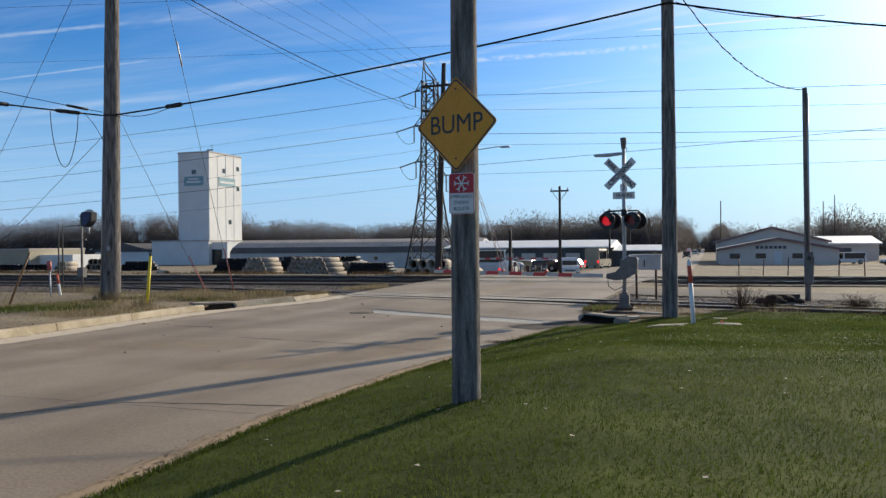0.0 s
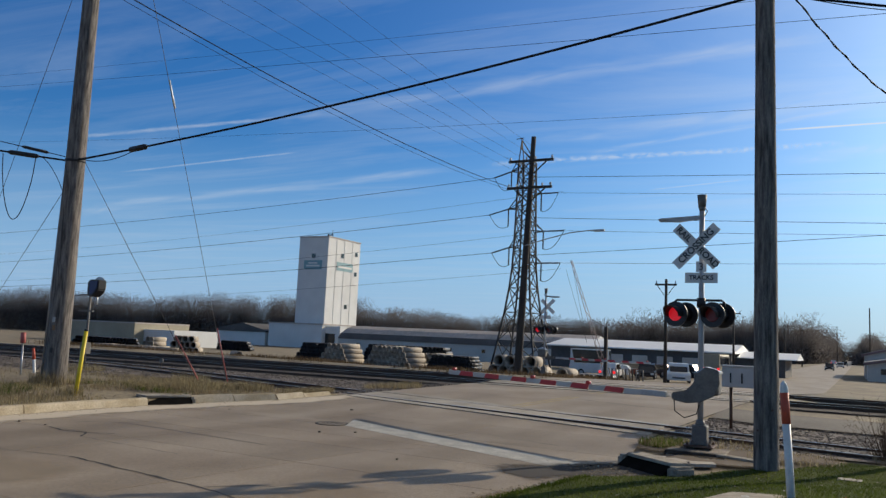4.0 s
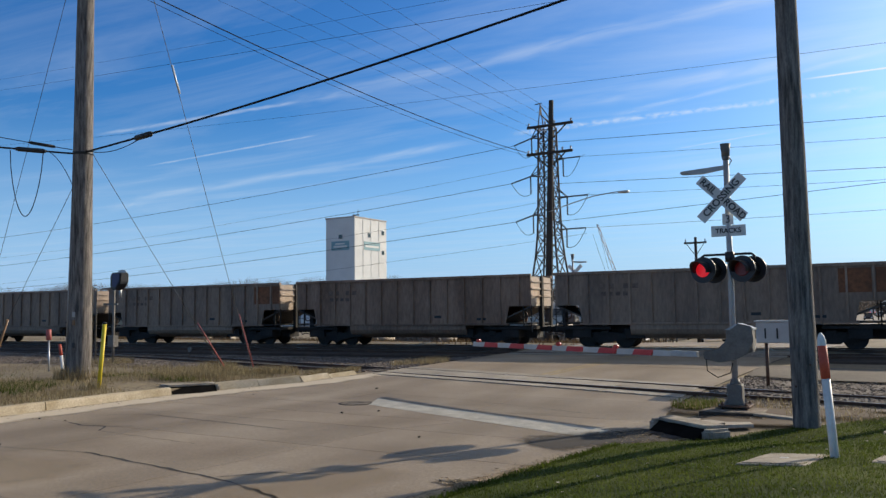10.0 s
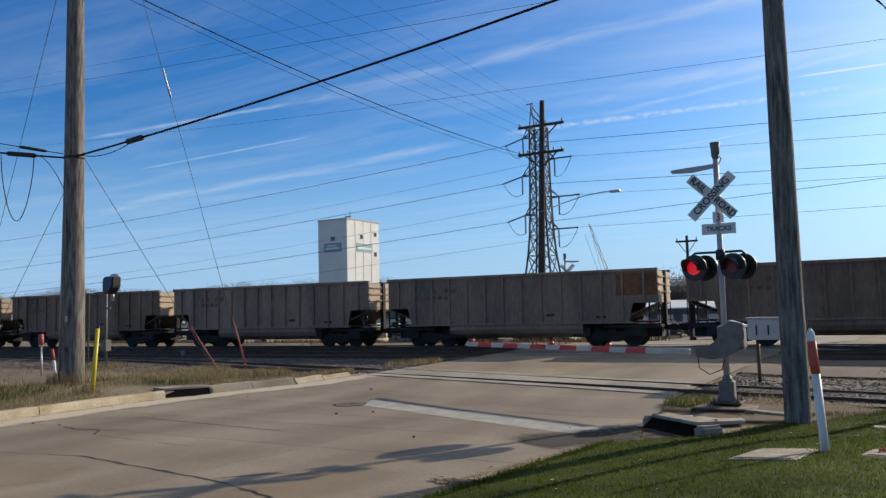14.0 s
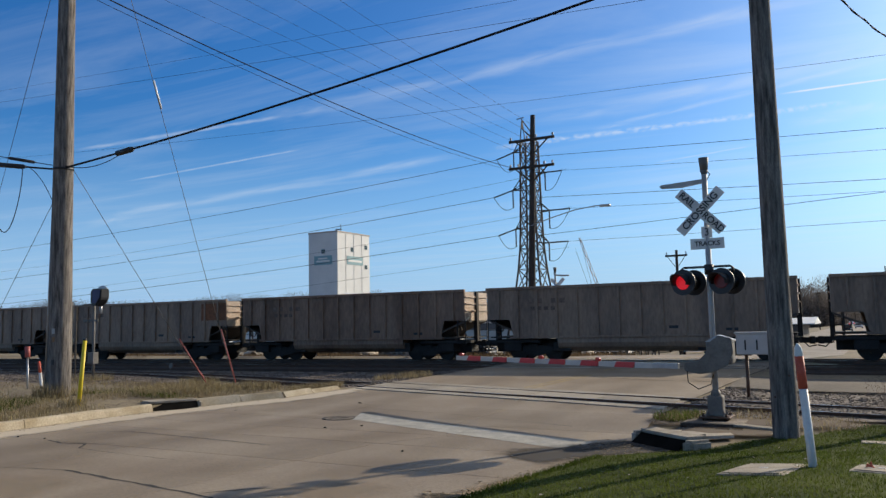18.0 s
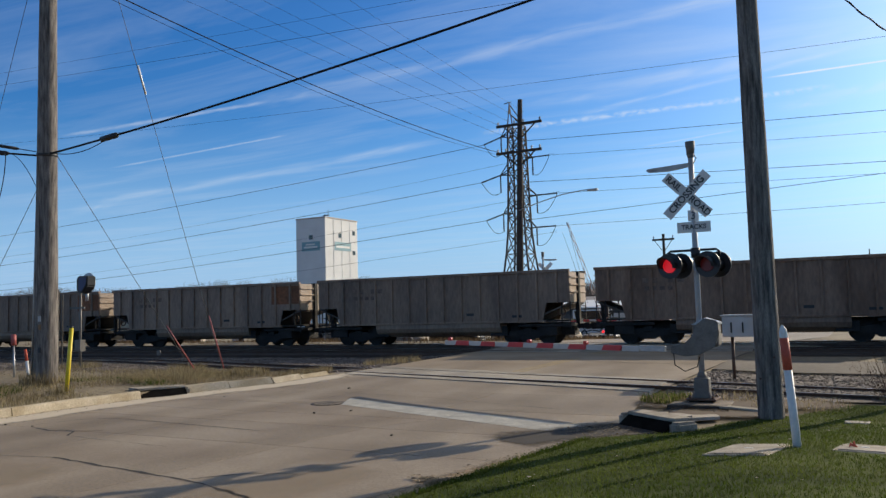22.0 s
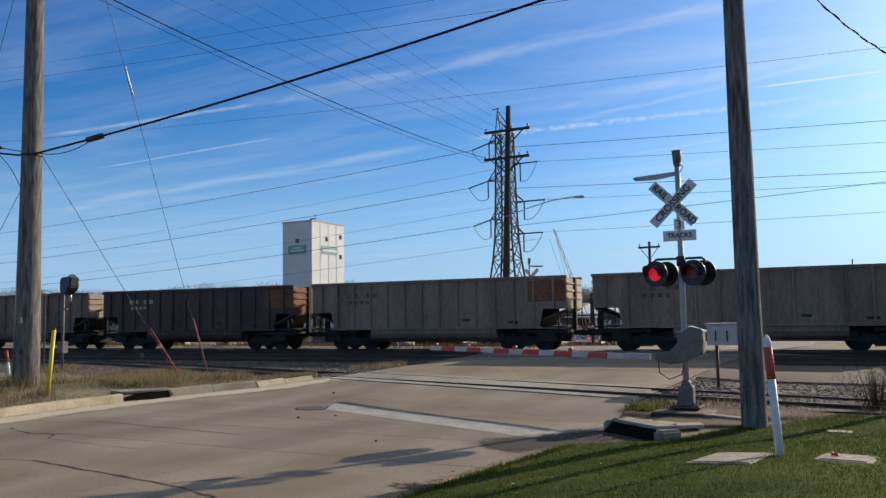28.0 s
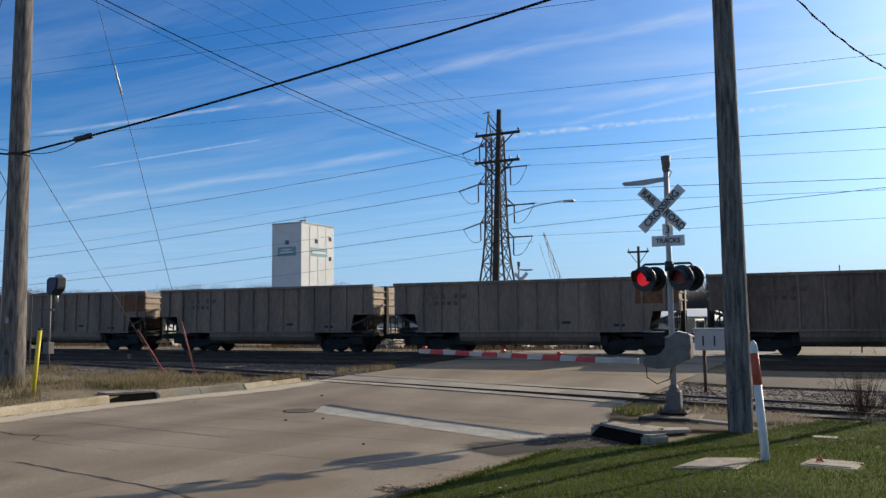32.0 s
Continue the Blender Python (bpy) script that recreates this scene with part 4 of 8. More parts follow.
litter(260, by_drain, 0.012, 0.035, M["weedsoil"], "brown dead leaves before the drain")
litter(240, heap, 0.02, 0.05, M["weedsoil"], "small heap of brown dead leaves at the road edge")
litter(2600, verge_bits, 0.010, 0.04, M["ballast"], "scraps of straw and grit on the verge")

# ---- grade crossing signals ----
def crossing_signal(loc, zbase, arm_len, label, lit_left=True, facing=0.0, main=True):
    e = thing("crossing_signal", loc, label, "crossing signal", "crossing signals", rz=facing)
    b = BM(); cyl(b, (0, 0, 0.05), (0, 0, 5.35), 0.065, 0.06, 16); part("mast", b, M["alu"], e, "silver painted mast")
    b = BM(); box(b, -0.16, 0.16, -0.16, 0.16, 0.06, 0.50, 0.03); cyl(b, (0, 0, 0.45), (0, 0, 0.62), 0.13, 0.08, 12); part("pedestal", b, M["mech"], e, "grey cast junction base")
    for sx in (-1, 1):
        for sy in (-1, 1):
            b = BM(); cyl(b, (sx * 0.24, sy * 0.24, -0.05), (sx * 0.24, sy * 0.24, 0.14), 0.018, 0.018, 8); cyl(b, (sx * 0.24, sy * 0.24, 0.07), (sx * 0.24, sy * 0.24, 0.10), 0.035, 0.035, 6)
            part("anchor_bolt", b, M["rail"], e)
            b = BM(); prism(b, [(0.10, 0.06), (0.30, 0.06), (0.12, 0.34)], "y", -0.02, 0.02)
            o = part("base_fin", b, M["mech"], e); o.matrix_basis = pose(0, 0, 0, 0, 0, 45 + 90 * ((sx > 0) + 2 * (sy > 0)))
    b = BM(); box(b, -0.32, 0.32, -0.32, 0.32, 0.03, 0.07, 0.01); part("base_plate", b, M["rail"], e)
    # bell on top
    b = BM(); cyl(b, (0, 0, 5.32), (0, 0, 5.44), 0.05, 0.09, 12); cyl(b, (0, 0, 5.44), (0, 0, 5.72), 0.085, 0.11, 14); part("bell", b, M["mech"], e, "dark electronic bell")
    b = BM(); tube(b, [(0.04, 0, 5.20), (0.12, 0, 5.34), (0.04, 0, 5.46)], 0.012, 6); part("bell_conduit", b, M["black"], e)
    # bracket arm near the top
    b = BM(); prism(b, [(-0.95, 5.20), (-0.95, 5.12), (-0.5, 5.10), (0.05, 5.17), (0.05, 5.25)], "y", -0.035, 0.035); part("bracket_arm", b, M["alu"], e)
    b = BM(); box(b, -0.98, -0.80, -0.06, 0.06, 5.14, 5.19, 0.01); part("bracket_foot", b, M["alu"], e)
    # crossbuck, facing the street traffic (-y)
    zc = 4.52
    xb = node("crossbuck", (-0.105, -0.10, zc), e)
    for ang, words in ((45, None), (-45, None)):
        b = BM(); box(b, -0.64, 0.64, -0.006, 0.006, -0.118, 0.118, 0.004)
        o = part("blade", b, M["white"], xb, "white reflective blade")
        o.matrix_basis = pose(0, -0.012 if ang < 0 else 0.0, 0, 0, ang, 0)
    def lay(body, ang, off, sz):
        # letters stand on the front of the blade, turned with it
        m = pose(0, -0.03, 0, 0, ang, 0) @ pose(off, 0, 0, 90, 0, 0)
        text_part("lettering", body, sz, m, M["black"], xb, bold=0.018)
    lay("CROSSING", -45, 0.0, 0.213)
    lay("RAIL", 45, -0.38, 0.20)
    lay("ROAD", 45, 0.38, 0.20)
    b = BM(); box(b, -0.115, 0.115, -0.055, -0.045, 3.93, 4.18, 0.004); part("count_plate", b, M["white"], e)
    b = BM(); box(b, -0.36, 0.36, -0.055, -0.045, 3.68, 3.92, 0.004); part("tracks_plate", b, M["white"], e)
    text_part("numeral", "3", 0.24, pose(0, -0.062, 4.05, 90, 0, 0), M["black"], e)
    text_part("lettering", "TRACKS", 0.145, pose(0, -0.062, 3.80, 90, 0, 0), M["black"], e, bold=0.018)
    # flashing light units
    b = BM(); tube(b, [(-0.60, 0, 3.12), (-0.60, 0, 3.24), (-0.54, 0, 3.29), (0.44, 0, 3.29), (0.50, 0, 3.24), (0.50, 0, 3.12)], 0.028, 8); part("light_crossarm", b, M["black"], e)
    b = BM(); cyl(b, (0, 0, 3.12), (0, 0, 3.34), 0.10, 0.10, 12); part("junction_box", b, M["black"], e)
    for sx, lit in ((-0.53, lit_left), (0.28, not lit_left)):
        for sy in (-1, 1):
            h = node("flasher", (sx + (0.16 if sy > 0 else 0.0), sy * 0.14, 2.96), e)
            h.matrix_basis = pose(sx + (0.16 if sy > 0 else 0.0), sy * 0.14, 2.96, 0, 0, -16)
            b = BM(); cyl(b, (0, 0, 0), (0, sy * 0.045, 0), 0.285, 0.285, 30); part("background_disc", b, M["black"], h, "black round background disc")
            b = BM(); cyl(b, (0, -sy * 0.16, 0), (0, 0, 0), 0.10, 0.165, 20); part("housing", b, M["black"], h)
            b = BM(); cyl(b, (0, sy * 0.046, 0), (0, sy * 0.062, 0), 0.160, 0.145, 24); part("lens", b, M["lens_on"] if lit == (sy < 0) else M["lens_dim"], h, "glowing red lens" if lit == (sy < 0) else "dim red lens")
            # visor: a half tube, open below
            vs, fs = [], []
            n = 16
            for j in range(n + 1):
                t = math.radians(-20 + 220 * j / n)
                L = 0.40 * (0.5 + 0.45 * max(0.0, math.sin(t)))
                for r in (0.172, 0.180):
                    vs += [(r * math.cos(t), sy * 0.045, r * math.sin(t)), (r * math.cos(t), sy * (0.045 + L), r * math.sin(t))]
            for j in range(n):
                a = 4 * j
                fs += [(a, a + 1, a + 5, a + 4), (a + 2, a + 6, a + 7, a + 3), (a + 1, a + 3, a + 7, a + 5)]
            raw("visor", vs, fs, M["black"], h, smooth=True)
    # gate mechanism and arm
    b = BM()
    prism(b, [(-0.55, 1.04), (-0.24, 0.98), (0.06, 1.02), (0.36, 1.18), (0.47, 1.45), (0.44, 1.74), (0.18, 1.80), (0.0, 1.66), (-0.10, 1.42), (-0.26, 1.26), (-0.55, 1.20)], "y", -0.42, -0.34); bmesh.ops.bevel(b, geom=list(b.edges), offset=0.018, segments=2, affect="EDGES")
    part("gate_casting", b, M["mech"], e, "grey cast gate support arm")
    b = BM(); box(b, -0.10, 0.44, -0.34, 0.10, 1.18, 1.70, 0.06); part("motor_case", b, M["mech"], e, "grey motor case with a bolted cover")
    b = BM(); prism(b, [(-0.12, 1.66), (0.16, 1.80), (0.46, 1.70), (0.46, 1.66)], "y", -0.36, 0.12); part("motor_lid", b, M["galv"], e)
    for bx, bz in ((0.0, 1.3), (0.34, 1.3), (0.0, 1.58), (0.34, 1.58)):
        b = BM(); cyl(b, (bx, -0.36, bz), (bx, -0.335, bz), 0.025, 0.025, 8); part("cover_bolt", b, M["rail"], e)
    arm = node("gate_arm", (-0.62, -0.40, 1.13), e)
    arm.matrix_basis = pose(-0.67, -0.40, 1.13, 0, 0.42, -21)
    b = BM(); box(b, -0.65, 0.0, -0.045, 0.045, -0.05, 0.075, 0.012); part("arm_clamp", b, M["alu"], arm)
    n = 13 if main else 12
    for i in range(n):
        x1 = -0.62 - i * (arm_len - 0.62) / n
        x0 = -0.62 - (i + 1) * (arm_len - 0.62) / n
        b = BM(); prism(b, [(x0 - (0.07 if i % 2 else 0.0) , -0.062), (x1 - 0.07, -0.062), (x1, 0.062), (x0 + (0.0 if i % 2 else 0.0), 0.062)], "y", -0.022 - 0.002 * (i % 2), 0.022 + 0.002 * (i % 2))
        part("stripe", b, M["arm_red"] if i % 2 else M["arm_white"], arm, "red reflective stripe" if i % 2 else "white reflective stripe")
    for lx in (-arm_len + 0.22, -arm_len * 0.55, -arm_len * 0.30):
        b = BM(); cyl(b, (0, -0.055, 0.04), (0, 0.055, 0.04), 0.045, 0.045, 14); box(b, -0.06, 0.06, -0.03, 0.03, -0.004, 0.02)
        o = part("gate_lamp", b, M["gatelamp"], arm, "small red arm lamp"); o.matrix_basis = pose(lx, 0, 0.062)
    b = BM(); tube(b, [(-0.5, -0.40, 1.05), (-0.48, -0.42, 0.80), (-0.28, -0.38, 0.66), (-0.05, -0.2, 0.75), (-0.02, -0.05, 0.95)], 0.012, 6); part("power_cable", b, M["cable"], e)
    return e
sig = crossing_signal((-2.35, 27.4, 0.16), 0, 7.35, "railroad crossing signal with crossbuck, red lights and lowered gate", True)
sig_far = copy_thing(sig, pose(-17.75, 58.4, 0.18, 0, 0, 180))
tagged(sig_far, "far crossing signal with crossbuck and lowered striped gate")
found = thing("concrete_footing", (-2.35, 27.25, 0.05), "rough concrete footing under the crossing signal", "footing")
b = BM(); box(b, -0.60, 0.62, -0.55, 0.40, -0.2, 0.10, 0.03); part("block", b, M["old_concrete"], found)
b = BM(); box(b, -0.62, 0.62, -0.60, -0.555, -0.15, 0.09); part("edge_board", b, M["tie"], found, "dark weathered board")
cab = thing("signal_case", (-2.22, 32.6, 0.12), "white trackside signal case on two posts", "cabinet")
b = BM(); box(b, -0.42, 0.75, -0.25, 0.25, 1.20, 1.76, 0.02); part("case", b, M["arm_white"], cab)
b = BM(); box(b, -0.46, 0.79, -0.29, 0.29, 1.76, 1.81, 0.015); part("lid", b, M["arm_white"], cab)
for x in (-0.2, 0.55):
    b = BM(); cyl(b, (x, 0, -0.25), (x, 0, 1.21), 0.045, 0.045, 10); part("post", b, M["rail"], cab)
for x in (-0.18, 0.12):
    b = BM(); box(b, x - 0.02, x + 0.02, -0.275, -0.25, 1.32, 1.60, 0.005); part("latch", b, M["black"], cab, "black door latch")

# ---- poles and wires ----
def pole(name, base, top, r0, r1, material, label, seg=24):
    """A wooden pole, slightly uneven along its length, with shrinkage checks."""
    e = thing(name, base, label, "utility pole", "utility poles")
    d = Vector(top) - Vector(base)
    n = 14
    vs, fs = [], []
    for j in range(n + 1):
        t = j / n
        c = d * t if j else Vector((0, 0, -0.3))
        r = r0 + (r1 - r0) * t
        for i in range(seg):
            a = 2 * math.pi * i / seg
            rr = r * (1 + random.uniform(-0.018, 0.018) - (0.035 if i % 7 == 3 else 0))
            vs.append((c.x + rr * math.cos(a), c.y + rr * math.sin(a), c.z))
    for j in range(n):
        for i in range(seg):
            a, b = j * seg + i, j * seg + (i + 1) % seg
            fs.append((a, b, b + seg, a + seg))
    fs.append(tuple(range(n * seg, (n + 1) * seg)))
    raw("shaft", vs, fs, M[material], e, smooth=True)
    return e
def on(base, top, z):
    b, t = Vector(base), Vector(top)
    return b + (t - b) * ((z - b.z) / (t.z - b.z))

BUMP_B, BUMP_T = (-2.25, 9.25, 0.52), (-2.24, 9.25, 11.0)
bump_pole = pole("sign_pole", BUMP_B, BUMP_T, 0.166, 0.125, "pole", "weathered grey wooden pole carrying warning signs")
BIG_B, BIG_T = (-0.80, 25.6, 0.04), (-0.82, 25.6, 12.5)
big_pole = pole("utility_pole", BIG_B, BIG_T, 0.238, 0.172, "pole", "thick weathered utility pole at the lawn edge")
LEFT_B, LEFT_T = (-21.67, 25.3, 0.32), (-20.66, 24.51, 19.0)
left_pole = pole("utility_pole", LEFT_B, LEFT_T, 0.36, 0.19, "pole", "tall leaning utility pole standing in dry weeds")
THIN_B, THIN_T = (3.76, 32.3, 0.10), (3.68, 32.3, 8.02)
thin_pole = pole("utility_pole", THIN_B, THIN_T, 0.108, 0.085, "pole", "slim service pole with a grey meter box")
TALL_B, TALL_T = (-20.9, 61.5, -0.2), (-20.24, 61.5, 17.28)
tall_pole = pole("transmission_pole", TALL_B, TALL_T, 0.30, 0.17, "poledark", "tall dark pole with crossarms and a street lamp")
# meter box on the slim pole
b = BM(); box(b, -0.15, 0.15, -0.28, -0.10, 0.72, 1.90, 0.02); part("meter_box", b, M["mech"], thin_pole, "grey electric meter box")
b = BM(); cyl(b, (0, -0.32, 1.66), (0, -0.28, 1.66), 0.08, 0.08, 16); part("meter_dial", b, M["glass"], thin_pole)
b = BM(); cyl(b, (0.03, -0.14, 1.90), (0.0, -0.12, 7.7), 0.03, 0.03, 8); part("conduit", b, M["galv"], thin_pole)
# conduit, tags and band on the big poles
b = BM(); cyl(b, (-0.20, -0.33, 0.0), (0.12, -0.42, 7.0), 0.035, 0.035, 8); part("conduit", b, M["galv"], left_pole)
b = BM(); ring(b, on(LEFT_B, LEFT_T, 7.38) - Vector(LEFT_B), on(LEFT_B, LEFT_T, 7.46) - Vector(LEFT_B), 0.31, 0.25, 20); part("cable_band", b, M["black"], left_pole)
for z, m_, lab in ((2.1, "loco_yellow", "small yellow pole tag"), (2.35, "arm_white", "small pale pole tag"), (1.4, "black", "small black pole tag")):
    p = on(LEFT_B, LEFT_T, z) - Vector(LEFT_B)
    b = BM(); box(b, p.x + 0.10, p.x + 0.20, p.y - 0.345, p.y - 0.31, p.z - 0.08, p.z + 0.08, 0.004); part("pole_tag", b, M[m_], left_pole, lab)
for s in (-1, 1):
    b = BM(); cyl(b, (s * 0.13, -0.19, 1.0 + 0.2 * s), (s * 0.13, -0.235, 1.0 + 0.2 * s), 0.02, 0.02, 8); part("bolt", b, M["rail"], big_pole)
# crossarms, braces, insulators, lamp of the tall pole
TB = Vector(TALL_B)
for z in (15.45, 13.45):
    c = on(TALL_B, TALL_T, z) - TB
    b = BM(); box(b, c.x - 1.75, c.x + 1.75, -0.30, -0.14, c.z - 0.09, c.z + 0.09, 0.01); part("crossarm", b, M["poledark"], tall_pole)
    for s in (-1, 1):
        b = BM(); cyl(b, (c.x + s * 1.2, -0.2, c.z - 0.08), (c.x, -0.2, c.z - 1.15), 0.05, 0.05, 6); part("brace", b, M["poledark"], tall_pole)
        for dx in (1.62, 0.35 if z > 14 else 1.0):
            b = BM(); cyl(b, (c.x + s * dx, -0.22, c.z + 0.09), (c.x + s * dx, -0.22, c.z + 0.22), 0.05, 0.07, 10); cyl(b, (c.x + s * dx, -0.22, c.z + 0.22), (c.x + s * dx, -0.22, c.z + 0.32), 0.09, 0.05, 10)
            part("insulator", b, M["galv"], tall_pole, "glass insulator")
c = on(TALL_B, TALL_T, 9.2) - TB
b = BM(); tube(b, [(c.x, -0.2, c.z), (c.x + 1.6, -0.2, c.z + 0.45), (c.x + 3.3, -0.2, c.z + 0.85), (c.x + 4.8, -0.2, c.z + 1.0), (c.x + 5.2, -0.2, c.z + 1.0)], 0.036, 8); part("lamp_arm", b, M["galv"], tall_pole)
b = BM(); box(b, c.x + 5.1, c.x + 5.85, -0.36, -0.04, c.z + 0.90, c.z + 1.04, 0.04); part("lamp_head", b, M["galv"], tall_pole, "cobra-head street lamp")

# lattice transmission tower
TS = 1.212
TW = Vector((-27.4, 78.0, -0.85))
tower = thing("transmission_tower", TW, "dark steel lattice tower with arms and strings of insulators", "transmission tower")
def beam(bm, p, q, r=0.05):
    cyl(bm, p, q, r, r, 4)
levels = [(0.0, 1.85), (2.6, 1.42), (4.8, 1.08), (6.7, 0.85), (8.3, 0.72)]
neck = [(8.3, 0.72), (9.6, 0.67), (10.8, 0.64), (12.0, 0.61), (13.2, 0.59), (14.4, 0.57), (15.6, 0.55), (16.8, 0.53)]
allv = [(z0 * TS, w0 * TS) for z0, w0 in levels + neck[1:]]
for sx in (-1, 1):
    for sy in (-1, 1):
        b = BM(); tube(b, [(sx * w0, sy * w0, z0) for z0, w0 in allv], 0.10, 4); part("leg", b, M["lattice"], tower)
for k, ((z0, w0), (z1, w1)) in enumerate(zip(allv[:-1], allv[1:])):
    for (ax, ay), (bx, by) in (((-1, -1), (1, -1)), ((1, -1), (1, 1)), ((1, 1), (-1, 1)), ((-1, 1), (-1, -1))):
        for p_, q_, r_ in (((ax * w0, ay * w0, z0), (bx * w1, by * w1, z1), 0.054), ((bx * w0, by * w0, z0), (ax * w1, ay * w1, z1), 0.054), ((ax * w1, ay * w1, z1), (bx * w1, by * w1, z1), 0.04)):
            b = BM(); beam(b, p_, q_, r_); part("brace", b, M["lattice"], tower)
b = BM()
for sx in (-1, 1):
    for sy in (-1, 1):
        beam(b, (sx * 0.64, sy * 0.64, 20.36), (-0.67, 0, 22.66 if sx < 0 else 21.7), 0.055)
beam(b, (-0.67, 0, 21.7), (-0.67, 0, 22.8), 0.06); beam(b, (-1.2, 0, 22.72), (-0.48, 0, 22.8), 0.05); beam(b, (-0.6, 0, 22.5), (0.73, 0, 20.5), 0.06)
part("peak", b, M["lattice"], tower)
ARMS = ((19.51, -3.15), (15.82, -3.51), (12.06, -3.15), (17.21, 2.91), (13.57, 3.51), (10.54, 3.27))
for z, x in ARMS:
    s = 1 if x > 0 else -1
    b = BM()
    for sy in (-1, 1):
        beam(b, (s * 0.70, sy * 0.70, z), (x * 0.52, 0, z), 0.06); beam(b, (s * 0.68, sy * 0.68, z + 0.97), (x * 0.52, 0, z), 0.05)
    part("crossarm", b, M["lattice"], tower)
    b = BM(); lathe(b, (x * 0.52, 0, z), (x * 1.10, 0, z - 0.51 * (s < 0)), [0.036] + [0.09, 0.042] * 11)
    part("strain_insulator", b, M["lattice"], tower, "string of dark insulators")
    b = BM(); lathe(b, (x * 0.52, 0, z - 0.06), (x * 0.52, 0, z - 1.7), [0.036] + [0.09, 0.042] * 8)
    part("hanging_insulator", b, M["lattice"], tower, "hanging string of insulators")
    b = BM()
    pts = [Vector((x * 1.10, 0, z - 0.51 * (s < 0))).lerp(Vector((x * 0.52, 0, z - 1.7)), t) - Vector((0, 0, 0.91 * math.sin(math.pi * t) * 0.7)) for t in [i / 8 for i in range(9)]]
    tube(b, pts, 0.025, 5); part("jumper_loop", b, M["cable"], tower)

def wire(a, b_, sag, r, label, material="cable", n=18, splices=()):
    a, b_ = Vector(a), Vector(b_)
    r = r * 0.72 if r < 0.021 else r
    def at(t): return a.lerp(b_, t) - Vector((0, 0, 4 * sag * t * (1 - t)))
    e = thing("overhead_wire", a, label, "wire", "overhead wires")
    bm = BM()
    tube(bm, [at(i / n) - a for i in range(n + 1)], r, 5)
    part("strand", bm, M[material], e)
    for t0, t1, r_ in splices:
        bm = BM(); p0, p1 = at(t0) - a, at(t1) - a
        cyl(bm, p0, p1, r_, r_, 10); cyl(bm, p0 - (p1 - p0) * 0.12, p0, r_ * 0.5, r_, 10); cyl(bm, p1, p1 + (p1 - p0) * 0.12, r_, r_ * 0.5, 10)
        part("splice_case", bm, M["black"], e, "black splice case")
    return e
BAND = on(LEFT_B, LEFT_T, 7.42)
CAB = Vector((-0.78, 25.35, 9.62))
wire(BAND + Vector((0.25, -0.1, 0)), CAB, 0.20, 0.032, "thick black telephone cable slung between two poles", n=28, splices=((0.115, 0.145, 0.085),))
wire(BAND + Vector((0.25, -0.1, 0.06)), BAND + Vector((2.75, 0.03, 0.20)), 0.22, 0.018, "slack black cable tail beside the main cable")
run_off = wire(BAND + Vector((-0.25, -0.2, 0)), (-36.0, 11.0, 9.7), 0.3, 0.030, "black telephone cable running off from the pole", splices=((0.042, 0.078, 0.075), (0.16, 0.20, 0.075)))
wire(BAND + Vector((-0.25, -0.2, 0.12)), (-36.0, 11.0, 11.7), 0.30, 0.018, "thin black cable running off from the pole", splices=((0.028, 0.06, 0.05),))
wire(BAND + Vector((-0.22, -0.2, -1.0)), BAND + Vector((-0.75, -0.65, 0.03)), -0.15, 0.015, "black cable tail drooping to the pole")
lp = BM()
tube(lp, [Vector((-0.74 * q, -0.67 * q, 0.03 * q - 2.05 * math.sin(math.pi * t) ** 0.6)) for q, t in [(0.85 + 0.95 * i / 28, i / 28) for i in range(29)]], 0.014, 6)
part("storage_loop", lp, M["cable"], run_off, "slack loop of black cable")
# diagonal cable pair to the tall pole
wire(on(LEFT_B, LEFT_T, 13.45), (-21.9, 61.3, 13.55), 0.55, 0.022, "heavy cable pair running over the tracks", n=24)
wire(on(LEFT_B, LEFT_T, 13.25), (-21.9, 61.3, 13.35), 0.62, 0.014, "thin cable beside the heavy one over the tracks", n=24)
# right of the big pole
wire(CAB, (18.0, 33.0, 9.0), 0.5, 0.030, "black telephone cable running on from the thick pole")
wire(CAB + Vector((0.2, 0, 0)), CAB + Vector((4.5, 1.8, -0.35)), 0.22, 0.015, "slack cable tail at the thick pole")
drop = BM()
DA, DB = Vector((-0.5, 25.7, 10.0)), Vector((3.66, 32.2, 7.95))
dp = [DA.lerp(DB, i / 48) - Vector((0, 0, 4 * 0.78 * (i / 48) * (1 - i / 48))) for i in range(49)]
tube(drop, dp, 0.013, 5)
tube(drop, [p + Vector((0.02 * math.cos(i * 1.5), 0, 0.022 * math.sin(i * 1.5))) for i, p in enumerate(dp)], 0.013, 5)
solo("service_drop", drop, M["cablelight"], "twisted service drop cable slung to the slim pole", "wire", group="overhead wires")
wire((-0.82, 25.35, 10.74), on(LEFT_B, LEFT_T, 13.7), 0.5, 0.022, "upper black cable slung between the two big poles", n=28)
# conductors: along the tracks, to both sides of the tower
for (z, x), ez in zip(ARMS[:3], (16.5, 11.0, 7.4)):
    wire(TW + Vector((x * 1.10, 0, z - 0.51)), (-230.5, 85.2, ez), 2.6, 0.024, "power line conductor running off along the tracks", "cable", 24)
    wire(TW + Vector((-x * 1.03, 1.2, z - 1.94)), (-230.5, 102.2, ez - 1.9), 2.6, 0.018, "thin power line conductor along the tracks", "cablelight", 24)
for (z, x), (ey, ez) in zip(ARMS[3:], ((77.0, 12.6), (72.0, 9.6), (73.0, 9.4))):
    wire(TW + Vector((x * 1.10, 0, z)), (60, ey, ez), 0.3, 0.020, "power line conductor running off along the tracks", "cable", 24)
